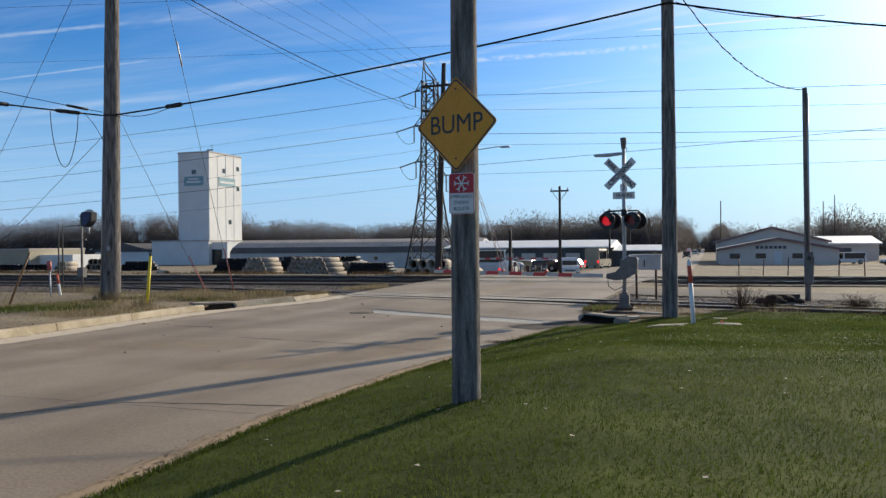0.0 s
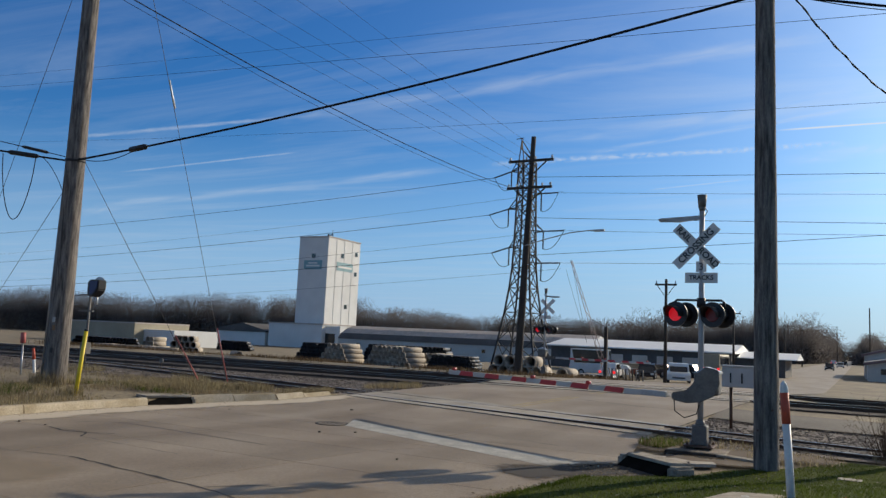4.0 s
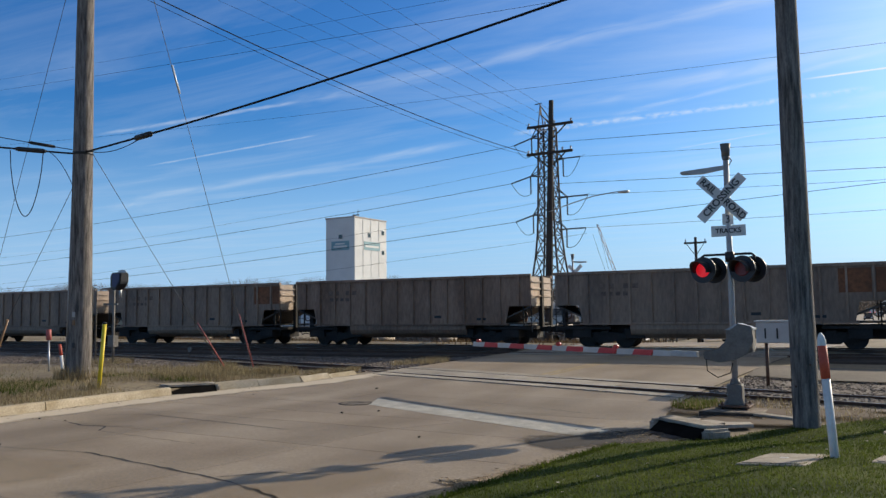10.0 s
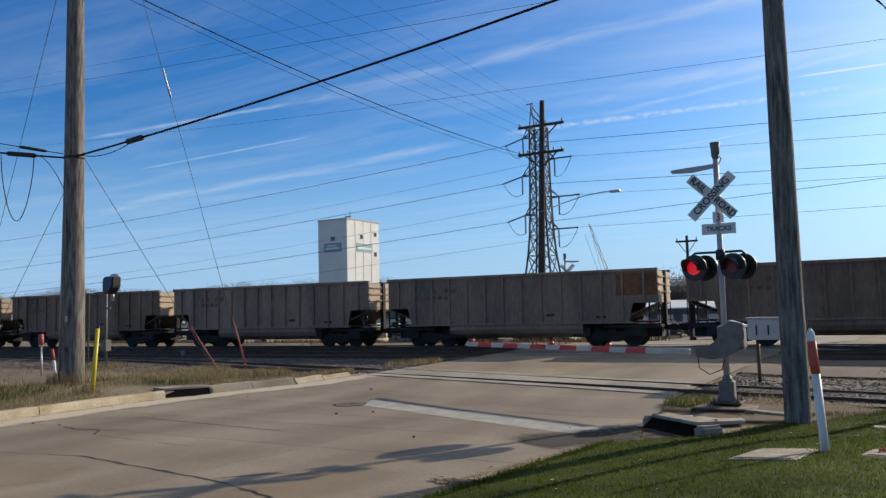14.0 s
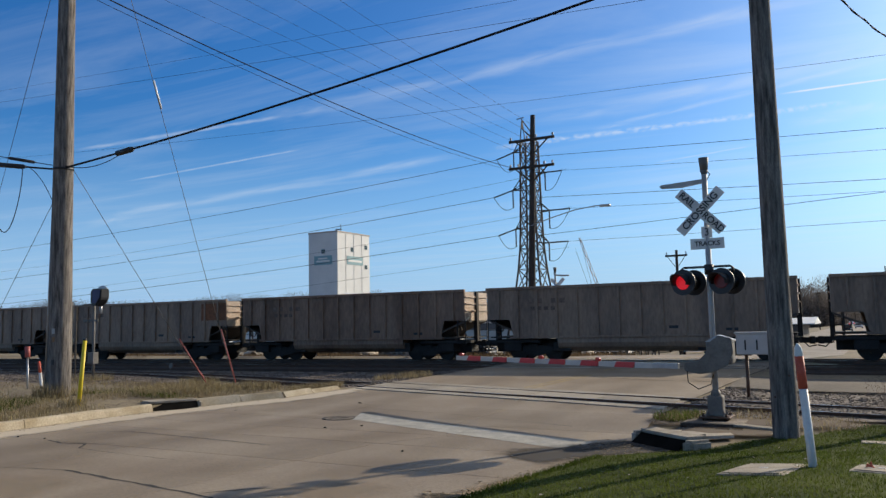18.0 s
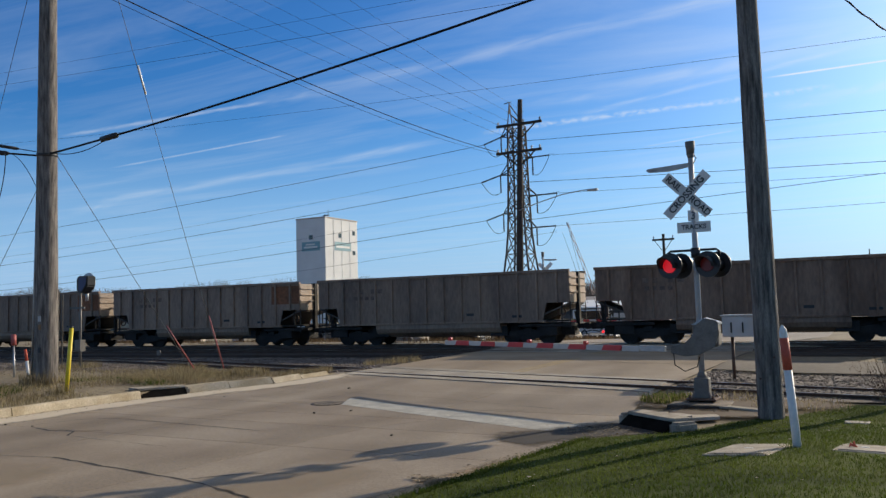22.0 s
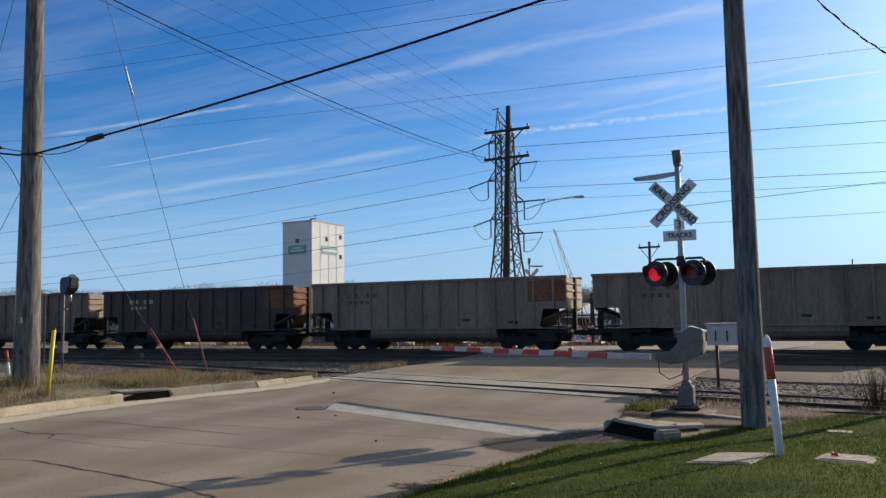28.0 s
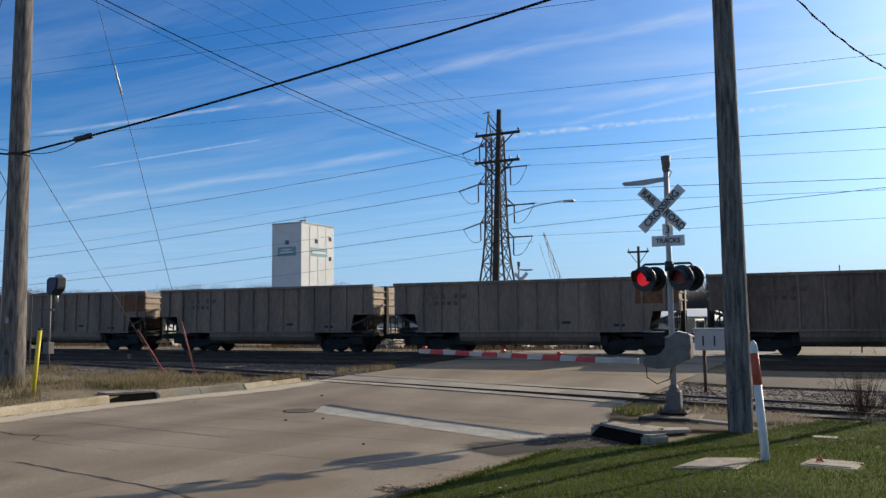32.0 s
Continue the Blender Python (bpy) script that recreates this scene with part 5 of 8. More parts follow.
for c_, ey, ez in (((-26.7, 77.5, 17.9), 74.5, 13.75), ((-26.65, 77.35, 13.95), 70.0, 9.3), ((-26.55, 77.25, 10.35), 72.8, 14.1)):
    wire(c_, (60, ey, ez), 0.2, 0.021, "thin line wire from the tower along the tracks", "cable", 24)
for k, px in enumerate((-41.9, -39.4, -37.15, -34.35, -31.8)):
    a = TW + Vector((0.36 * (k - 2), 0, 19.27 + 0.61 * k))
    q = Vector((px, 53.25 + 1.33 * k, 26.2))
    wire(a, a + (q - a) * 2.6, 0.7, 0.015, "high thin conductor passing overhead from the tower", "cablelight", 16)
wire((-130, 84, 31), (60, 58, 15.0), 1.2, 0.017, "long high line wire crossing the sky", "cable", 24)
wire((-130, 66, 33.5), (60, 33.5, 9.0), 0.6, 0.017, "long high line wire crossing the sky", "cable", 24)
wire((-130, 66, 34.8), (60, 33.5, 10.0), 0.6, 0.012, "long high line wire crossing the sky", "cable", 24)

# guy wires with plastic guards
def guy(name, top, foot, guard, gm, label, r=0.010):
    t, f = Vector(top), Vector(foot)
    e = thing(name, foot, label, "guy wire", "guy wires")
    b = BM(); cyl(b, (0, 0, -0.2), t - f, r, r, 5); part("strand", b, M["cablelight"], e)
    if guard:
        d = (t - f).normalized()
        b = BM(); cyl(b, d * 0.05, d * guard, 0.024, 0.022, 8); part("guard", b, M[gm], e, "faded plastic guard")
    return e
g2 = guy("guy_wire", on(LEFT_B, LEFT_T, 18.6) + Vector((0.5, 0, 0)), (-20.4, 31.7, 0.25), 2.2, "guyred", "guy wire with a faded red guard at its foot")
gd = on(LEFT_B, LEFT_T, 18.6) + Vector((0.5, 0, 0)) - Vector((-20.4, 31.7, 0.25))
b = BM(); cyl(b, gd * 0.525, gd * 0.575, 0.036, 0.036, 8); part("rod_insulator", b, M["roofwhite"], g2, "white rod insulator")
guy("guy_wire", on(LEFT_B, LEFT_T, 7.9), (-21.8, 31.6, 0.25), 2.3, "guyred", "guy wire with a faded red guard at its foot")
guy("guy_wire", on(LEFT_B, LEFT_T, 15.0), (-38.7, 31.4, 0.3), 0, "", "thin guy wire slanting down from the pole")
guy("guy_wire", on(LEFT_B, LEFT_T, 7.0), (-37.5, 31.4, 0.3), 0, "", "thin guy wire slanting down from the pole")

# ---- the yard beyond the tracks: elevator, sheds, pipes ----
def windowed(parent, name, x0, x1, y0, y1, z0, z1, material, label=""):
    b = BM(); box(b, x0, x1, y0, y1, z0, z1, 0.01)
    return part(name, b, M[material], parent, label)

el = thing("grain_elevator", (-161.9, 228.0, -3.2), "tall white ribbed metal elevator tower above a low annex", "grain elevator")
EW, ED, EH = 12.6, 19.5, 38.2
windowed(el, "tower_wall", -EW, 0, 0, ED, 0, EH, "metalwall", "white sheet metal tower")
b = BM(); box(b, -EW - 0.15, 0.15, -0.15, ED + 0.15, EH, EH + 0.5, 0.05); part("roof_edge", b, M["roofgrey"], el)
for i in range(1, 4):
    b = BM(); box(b, 0.0, 0.10, ED * i / 4 - 0.10, ED * i / 4 + 0.10, 2, EH - 0.3); part("seam", b, M["metalwall"], el)
windowed(el, "wall_sign", -EW * 0.80, -EW * 0.18, -0.12, 0, EH - 11.2, EH - 8.0, "teal", "teal company panel")
b = BM(); box(b, -EW * 0.72, -EW * 0.26, -0.18, -0.12, EH - 10.2, EH - 9.6); box(b, -EW * 0.66, -EW * 0.34, -0.18, -0.12, EH - 9.2, EH - 8.7); part("sign_bar", b, M["white"], el)
windowed(el, "wall_sign", 0.0, 0.12, ED * 0.28, ED * 0.78, EH - 11.0, EH - 8.0, "teal", "teal company panel")
b = BM(); box(b, 0.12, 0.18, ED * 0.32, ED * 0.74, EH - 10.0, EH - 9.3); part("sign_bar", b, M["white"], el)
for x0, x1, y0, y1, z in ((-EW * 0.55, -EW * 0.42, -0.1, 0, EH - 7.2), (0, 0.12, ED * 0.40, ED * 0.48, EH - 6.4), (0, 0.12, ED * 0.84, ED * 0.92, EH - 5.0), (0, 0.12, ED * 0.84, ED * 0.92, EH - 12.2), (0, 0.12, ED * 0.58, ED * 0.66, 13.9)):
    windowed(el, "window", x0, x1, y0, y1, z, z + 1.5, "glass", "small dark window")
b = BM(); cyl(b, (-1.5, 4, EH), (-1.5, 4, EH + 3.2), 0.12, 0.08, 6); box(b, -3.6, -1.2, 3.7, 4.3, EH + 1.2, EH + 1.5); cyl(b, (-3.2, 4, EH), (-3.2, 4, EH + 1.8), 0.12, 0.12, 6); part("roof_mast", b, M["lattice"], el)
an = thing("annex_shed", (-170.0, 224.0, -3.4), "low white metal annex in front of the elevator", "shed")
windowed(an, "wall", -12.5, 10.5, 0, 20, 0, 8.0, "metalwall")
windowed(an, "roof", -12.8, 10.8, -0.3, 20.3, 8.0, 8.4, "roofgrey")
windowed(an, "side_wall", 10.5, 16.5, 2.0, 20, 0, 7.6, "metalwall", "sunlit side wall")
# flat dark panel on the wall: the shade inside the doorway as colour
windowed(an, "opening", 10.6, 14.5, 1.85, 2.0, 0, 5.2, "glass", "dark panel painted as doorway shade")
lw = thing("storage_shed", (-196.0, 224.0, -3.4), "low grey shed with a shallow dark roof", "shed")
windowed(lw, "wall", -11, 12, 0, 18, 0, 4.6, "metalwall")
b = BM(); prism(b, [(-11.6, 4.6), (12.6, 4.6), (12.6, 5.2), (2.0, 7.6), (-11.6, 5.2)], "y", -0.5, 18); part("roof", b, M["roofdark"], lw)
bn = thing("long_barn", (-52.3, 180.0, -2.2), "long low barn with a curved tar roof and white walls", "barn")
BL = 69.0
b = BM(); prism(b, [(y, z) for y, z in [(0.1, -1.2), (0.1, 3.0), (1.3, 4.4), (3.8, 5.6), (7.0, 6.4), (10.2, 5.6), (12.7, 4.4), (13.9, 3.0), (13.9, -1.2)]], "x", -0.25, 0); part("gable_end", b, M["metalwall"], bn, "pale rounded gable wall")
b = BM(); box(b, -BL, -0.25, 0, 0.2, -1.2, 3.1); part("front_wall", b, M["palewall"], bn)
b = BM(); box(b, -BL, -0.25, 13.8, 14, -1.2, 3.1); part("back_wall", b, M["palewall"], bn)
vs, fs = [], []
rp = [(-0.25, 3.0), (1.2, 4.5), (3.8, 5.7), (7.0, 6.5), (10.2, 5.7), (12.8, 4.5), (14.25, 3.0)]
nseg = 22
for i in range(nseg + 1):
    vs += [(-BL + (BL - 0.1) * i / nseg, y, z) for y, z in rp]
low, high = [], []
for i in range(nseg):
    for k in range(6):
        q = (i * 7 + k, i * 7 + k + 1, i * 7 + k + 8, i * 7 + k + 7)
        (low if k in (0, 5) else high).append(q)
# lower slope's shade and upper slope's sunlight are put into the two roof colours
raw("lower_roof", vs, low, M["roofdark"], bn)
raw("upper_roof", vs, high, M["roofgrey"], bn)
b = BM(); box(b, -0.0, 0.06, 5.5, 8.5, 0, 3.2); part("barn_door", b, M["roofgrey"], bn)
for i in range(7):
    b = BM(); box(b, -BL + 6 + 9 * i, -BL + 6.9 + 9 * i, -0.06, 0, 1.2, 2.0); part("window", b, M["glass"], bn)
tn = thing("block_building", (-105.3, 100.0, -1.6), "flat-roofed tan block building beyond the pipe stacks", "building")
windowed(tn, "wall", -22, 0, 0, 12, 0, 3.9, "tanwall"); windowed(tn, "parapet", -22.1, 0.1, -0.1, 12.1, 3.9, 4.1, "roofgrey")
windowed(tn, "lean_to", 0, 7, 2, 12, 0, 3.0, "metalwall", "white lean-to")

# metal building right of the street
hs = thing("metal_building", (1.2, 126.0, -0.95), "blue-grey metal building with two stepped gables and red trim", "building")
def gable_block(x0, x1, y0, y1, he, hr, mat_, front):
    b = BM(); prism(b, [(x0, 0), (x1, 0), (x1, he), ((x0 + x1) / 2, hr), (x0, he)], "y", y0, y1); part(front, b, M[mat_], hs)
    for a, c in (((x0 - 0.4, he - 0.08), ((x0 + x1) / 2, hr + 0.05)), (((x0 + x1) / 2, hr + 0.05), (x1 + 0.4, he - 0.08))):
        b = BM(); prism(b, [a, c, (c[0], c[1] + 0.28), (a[0], a[1] + 0.28)], "y", y0 - 0.5, y1); part("roof_slope", b, M["roofgrey"], hs)
        b = BM(); prism(b, [(a[0], a[1] - 0.1), (c[0], c[1] - 0.1), (c[0], c[1] + 0.22), (a[0], a[1] + 0.22)], "y", y0 - 0.6, y0 - 0.5); part("red_trim", b, M["trimred"], hs, "dull red roof trim")
gable_block(0, 17.0, 14, 40, 3.4, 5.7, "greywall", "rear_wall")
gable_block(0.3, 16.6, 0, 14, 2.3, 3.8, "greywall", "front_wall")
for x in (1.8, 5.4, 10.4):
    windowed(hs, "window", x, x + 1.4, -0.06, 0.0, 1.0, 1.75, "glass", "dark window")
windowed(hs, "door", 8.0, 9.0, -0.06, 0.0, 0.0, 2.0, "white", "pale door")
for i in range(7):
    windowed(hs, "sign_bar", 5.4 + i * 0.62, 5.85 + i * 0.62, -0.05, 0.0, 2.45, 2.85, "roofdark", "plain dark lettering bar")
b2 = thing("warehouse", (17.5, 160.0, -1.1), "pale warehouse with a sunlit white metal roof", "warehouse")
windowed(b2, "wall", 0, 11.5, 0, 20, 0, 3.1, "greywall"); 
b = BM(); prism(b, [(-0.6, 3.05), (20.6, 3.05), (20.6, 3.3), (10, 4.7), (-0.6, 3.3)], "x", -0.4, 12.0); part("roof", b, M["roofwhite"], b2)
# flat dark panel: indoor shade of the doorway put into its colour
windowed(b2, "door", 4, 7, -0.05, 0, 0, 2.4, "roofdark", "dark panel painted as the shade of an open door")
wb = thing("warehouse", (-13.4, 112.0, -0.95), "long low warehouse with a bright white roof", "warehouse")
windowed(wb, "wall", -23.5, 0, 0, 14, 0, 2.9, "roofdark")
b = BM(); prism(b, [(-0.8, 2.85), (14.8, 2.85), (14.8, 3.0), (7, 4.0), (-0.8, 3.0)], "x", -24, 0.5); part("roof", b, M["roofwhite"], wb)
windowed(wb, "lower_wall", 0, 6.0, 2, 12, 0, 2.4, "roofdark"); b = BM(); prism(b, [(1.4, 2.35), (12.6, 2.35), (12.6, 2.45), (7, 3.2), (1.4, 2.45)], "x", 0.5, 7.4); part("lower_roof", b, M["roofwhite"], wb)
for i in range(5):
    windowed(wb, "bay_door", -15.5 + 3.2 * i, -13.5 + 3.2 * i, -0.05, 0, 0, 2.1, "greywall")

# fences
fn = thing("pipe_fence", (2.2, 60.0, 0.0), "sagging rusty post and wire fence beyond the tracks", "fence")
for i in range(14):
    b = BM(); cyl(b, (i * 1.6, 0, -0.2), (i * 1.6 + random.uniform(-0.08, 0.08), 0, random.uniform(1.0, 1.35)), 0.04, 0.035, 8); part("post", b, M["rail"], fn)
for z in (0.45, 0.75, 1.0):
    b = BM(); tube(b, [(i * 0.8, 0.04, z + random.uniform(-0.03, 0.03)) for i in range(27)], 0.010, 5); part("wire", b, M["galv"], fn)
cf = thing("barrier_rail", (-14.5, 72.0, -0.5), "row of grey steel barrier pipes beside the far lane", "barrier")
for i in range(6):
    b = BM(); tube(b, [(-i * 0.5, 0, -0.1), (-i * 0.55, 0, 0.95), (-i * 0.55 - 0.3, 0, 0.95), (-i * 0.55 - 0.3, 0, -0.1)], 0.06, 8); part("hoop", b, M["mech"], cf)

# concrete pipes in stacks; bores towards the tracks
def pipe_proto(r, L, name="concrete_pipe"):
    b = BM(); ring(b, (0, 0, 0), (0, L, 0), r, r * 0.84, 16); ring(b, (0, -0.02, 0), (0, 0.14, 0), r * 1.05, r * 0.86, 16)
    # disc added inside the far end to block light and keep the bore dark
    cyl(b, (0, L - 0.03, 0), (0, L - 0.01, 0), r * 0.86, r * 0.86, 16)
    me = bpy.data.meshes.new(name); b.to_mesh(me); b.free(); me.materials.append(M["pipe"])
    return me
PIPES = {}
def stack(x, y, r, base, layers, L, rz=0.0, plastic=False, wild=5.0):
    if (r, plastic) not in PIPES:
        PIPES[r, plastic] = pipe_proto(r, L)
        if plastic:
            PIPES[r, plastic].materials[0] = M["plastic_pipe"]
    for k in range(layers):
        for i in range(base - k):
            o = new("plastic_pipe" if plastic else "concrete_pipe", PIPES[r, plastic])
            px, py = x + (i + k * 0.5) * 2.06 * r, y + random.uniform(-0.2, 0.2)
            o.matrix_basis = pose(px, py, gz(x, y) + r + k * 1.76 * r, 0, 0, rz + random.uniform(-wild, wild))
            tagged(o, "black plastic drain pipe lying in a stack" if plastic else "pale concrete drain pipe lying in a stack", "pipe", "stacked plastic pipes" if plastic else "stacked concrete pipes")
for x, y, n, k, a in ((-49.4, 76.5, 6, 4, -16), (-45.0, 78.5, 7, 4, -10), (-41.6, 75.0, 7, 4, -22), (-38.6, 78.5, 5, 3, -8)):
    stack(x, y, 0.29, n, k, 2.6, a, wild=4.0)
stack(-35.3, 74.0, 0.17, 15, 5, 3.0, 8, plastic=True, wild=0.5)
stack(-57.0, 82.0, 0.22, 17, 5, 3.0, 14, plastic=True, wild=0.5)
stack(-50.0, 85.0, 0.24, 24, 5, 3.0, 14, plastic=True, wild=0.5)
stack(-86.4, 100.0, 0.26, 12, 3, 3.0, 30, plastic=True, wild=0.5)
stack(-88.4, 76.0, 0.25, 24, 3, 3.0, 44, plastic=True, wild=0.5)
stack(-76.4, 76.6, 0.31, 4, 3, 2.4, 8, wild=6.0)
stack(-70.9, 76.0, 0.37, 6, 3, 2.4, 34, wild=2.0)
for x in (-72.5, -70.8, -68.7, -66.6, -64.8, -62.6):
    stack(x, 66.5, 0.30, 1, 1, 2.4, -60 + random.uniform(-12, 12))
stack(-52.0, 67.0, 0.33, 1, 1, 2.4, 60)
stack(-28.9, 75.0, 0.50, 5, 2, 2.0, -4, wild=8.0); stack(-22.3, 75.0, 0.50, 1, 1, 2.0, -8)
stack(-23.4, 80.0, 0.22, 9, 1, 2.0, 0, plastic=True)

# leaning boom with slack lines behind the barn end
bo = thing("crane_boom", (-20.8, 84.0, -1.0), "thin leaning lattice boom with slack hoist lines", "crane boom")
b = BM()
P0, P1 = Vector((0, 0, 0)), Vector((-4.0, 0, 11.6))
for s in (-0.25, 0.25):
    beam(b, P0 + Vector((s, 0, 0)), P1 + Vector((s * 0.3, 0, 0)), 0.03)
for i in range(14):
    t0, t1 = i / 14, (i + 1) / 14
    s = 0.25 if i % 2 else -0.25
    beam(b, P0.lerp(P1, t0) + Vector((s * (1 - 0.7 * t0), 0, 0)), P0.lerp(P1, t1) + Vector((-s * (1 - 0.7 * t1), 0, 0)), 0.03)
part("boom", b, M["trimred"], bo)
b = BM(); beam(b, P1, (-2.4, 0, 4.5), 0.015); beam(b, P1 + Vector((-0.5, 0, -1.0)), (-2.2, 0, 3.5), 0.015); part("hoist_line", b, M["cable"], bo)

# far utility poles
def far_pole(x, y, h, arms=1, label="far utility pole with a crossarm"):
    zb = gz(x, y)
    e = thing("utility_pole", (x, y, zb), label, "utility pole", "far utility poles")
    b = BM(); cyl(b, (0, 0, -0.2), (0, 0, h), 0.15, 0.10, 8); part("shaft", b, M["poledark"], e)
    for k in range(arms):
        b = BM(); box(b, -0.82, 0.82, -0.16, -0.06, h - 0.5 - 0.9 * k, h - 0.36 - 0.9 * k); part("crossarm", b, M["poledark"], e)
        for s in (-1, 1):
            b = BM(); cyl(b, (s * 0.72, -0.1, h - 0.4 - 0.9 * k), (s * 0.12, -0.1, h - 1.25), 0.025, 0.025, 5); part("brace_line", b, M["cable"], e)
            b = BM(); cyl(b, (s * 0.72, -0.1, h - 0.36 - 0.9 * k), (s * 0.72, -0.1, h - 0.14 - 0.9 * k), 0.06, 0.04, 6); part("insulator", b, M["galv"], e)
    return e
far_pole(-12.35, 70, 7.9, 1); far_pole(-12.86, 110, 8.0, 1); far_pole(-14, 150, 9, 1); far_pole(-13.5, 190, 9.5, 1); far_pole(-13.2, 240, 10, 1)
for x, y, h in ((2.2, 170, 12.0), (26, 210, 13.5), (28.5, 210, 15.0), (-7, 330, 14)):
    far_pole(x, y, h, 0, "tall bare far pole above the trees")
b = BM(); box(b, -0.12, 0.12, -0.12, 0.12, 0, 4.2); solo("timber_post", b, M["poledark"], "dark square timber post beyond the tracks", "post", (-16.4, 68, -0.5))

# ---- vehicles ----
def vehicle(name, loc, rz, L, W, H, body, label, category="car", van=False):
    e = thing(name, loc, label, category, "vehicles", rz=rz)
    hb = H * (0.55 if not van else 0.45)
    prof = [(-L / 2, 0.28), (L / 2, 0.28), (L / 2 + 0.02, hb * 0.8), (L / 2 - 0.25, hb), (L * 0.27, hb + 0.04), (-L / 2 + 0.05, hb + 0.04), (-L / 2 - 0.02, hb * 0.8)]
    b = BM(); prism(b, prof, "y", -W / 2, W / 2); bmesh.ops.bevel(b, geom=list(b.edges), offset=0.05, segments=2, affect="EDGES"); part("body", b, body, e)
    if van:
        cp = [(-L / 2 + 0.05, hb), (L * 0.18, hb), (L * 0.16, H), (-L / 2 + 0.05, H)]
    else:
        cp = [(-L / 2 + 0.10, hb), (L * 0.27, hb), (L * 0.08, H), (-L / 2 + 0.55, H)]
    b = BM(); prism(b, cp, "y", -W / 2 + 0.12, W / 2 - 0.12); bmesh.ops.bevel(b, geom=list(b.edges), offset=0.05, segments=2, affect="EDGES"); part("cabin", b, body, e)
    (x0, z0), (x1, z1), (x2, z2), (x3, z3) = cp
    gl = BM(); prism(gl, [(x1 + 0.02, z1 + 0.05), (x1 + 0.05, z1 + 0.05), (x2 + 0.05, z2 - 0.08), (x2 + 0.02, z2 - 0.08)], "y", -W / 2 + 0.22, W / 2 - 0.22); part("windscreen", gl, M["glass"], e)
    for s in (-1, 1):
        ya, yb = s * (W / 2 - 0.125), s * (W / 2 - 0.105)
        gl = BM(); prism(gl, [(x0 + 0.45, z0 + 0.06), (x1 - 0.25, z1 + 0.06), (x2 - 0.1, z2 - 0.1), (x3 + 0.15, z3 - 0.1)], "y", min(ya, yb), max(ya, yb)); part("side_window", gl, M["glass"], e)
        for wx in (-L * 0.30, L * 0.31):
            w_ = BM(); cyl(w_, (wx, s * (W / 2 - 0.20), 0.33), (wx, s * (W / 2 + 0.01), 0.33), 0.33, 0.33, 18)
            o = part("wheel", w_, M["tyre"], e)
            r_ = BM(); cyl(r_, (wx, s * (W / 2 + 0.005), 0.33), (wx, s * (W / 2 + 0.025), 0.33), 0.20, 0.17, 14); part("rim", r_, M["galv"], o)
        h_ = BM(); box(h_, L / 2 - 0.06, L / 2 + 0.04, s * (W / 2 - 0.25) - 0.16, s * (W / 2 - 0.25) + 0.16, hb * 0.62, hb * 0.82, 0.02); part("headlight", h_, M["white"], e)
        h_ = BM(); box(h_, -L / 2 - 0.04, -L / 2 + 0.06, s * (W / 2 - 0.2) - 0.12, s * (W / 2 - 0.2) + 0.12, hb * 0.62, hb * 0.9, 0.02); part("tail_light", h_, M["tail"], e)
    g_ = BM(); box(g_, L / 2 - 0.02, L / 2 + 0.05, -0.5, 0.5, 0.42, hb * 0.6, 0.02); part("grille", g_, M["black"], e)
    return e
vehicle("parked_car", (-12.75, 77.0, gz(-12.75, 77.0) - 0.0), -78, 4.6, 1.85, 1.62, M["carwhite"], "white crossover waiting at the far gate")
for x, y, rz, c_, l_ in ((-16.5, 96, 170, "cardark", "dark parked car in the warehouse lot"), (-19.5, 97, 175, "carred", "dull red parked car in the warehouse lot"), (-22.5, 98, 172, "carsilver", "silver parked car in the warehouse lot"), (-18.5, 90, -80, "cardark", "dark parked car in the warehouse lot"), (-21.6, 88, 95, "carwhite", "white parked car near the pipes")):
    vehicle("parked_car", (x, y, gz(x, y)), rz, 4.5, 1.8, 1.5, M[c_], l_)
vehicle("box_truck", (-24.0, 92.0, gz(-24, 92)), 10, 6.2, 2.2, 2.8, M["carwhite"], "white box truck parked by the warehouse", "truck", van=True)
vehicle("box_truck", (-13.8, 105.0, gz(-13.8, 105)), 80, 5.2, 2.1, 2.6, M["tanwall"], "tan box truck parked by the warehouse", "truck", van=True)
for x, y, rz, c_ in ((-5.5, 205, -90, "cardark"), (-4.4, 255, -90, "carsilver"), (-4.2, 300, -90, "cardark"), (-8.2, 330, 90, "carwhite")):
    vehicle("car", (x, y, road_z(y) + 0.015), rz, 4.6, 1.85, 1.6, M[c_], "distant car on the long straight street")
vehicle("pickup", (19.0, 128, gz(19, 128)), 200, 5.2, 1.95, 1.75, M["carwhite"], "white van parked beside the metal building", "van", van=True)
vehicle("parked_car", (24.0, 118, gz(24, 118)), 190, 4.6, 1.85, 1.5, M["cardark"], "dark parked car beside the metal building")
for x, y in ((-238, 262), (-221, 258)):
    b = BM(); box(b, -4.5, 4.5, -1.2, 1.2, 0.9, 3.6, 0.05)
    e = thing("semi_trailer", (x, y, gz(x, y)), "white semi trailer parked far across the yard", "trailer", "trailers")
    part("box_body", b, M["carwhite"], e)
    for wx in (-3.2, -2.2, 3.0):
        b = BM(); cyl(b, (wx, -1.15, 0.45), (wx, 1.15, 0.45), 0.45, 0.45, 12); part("wheel", b, M["tyre"], e)

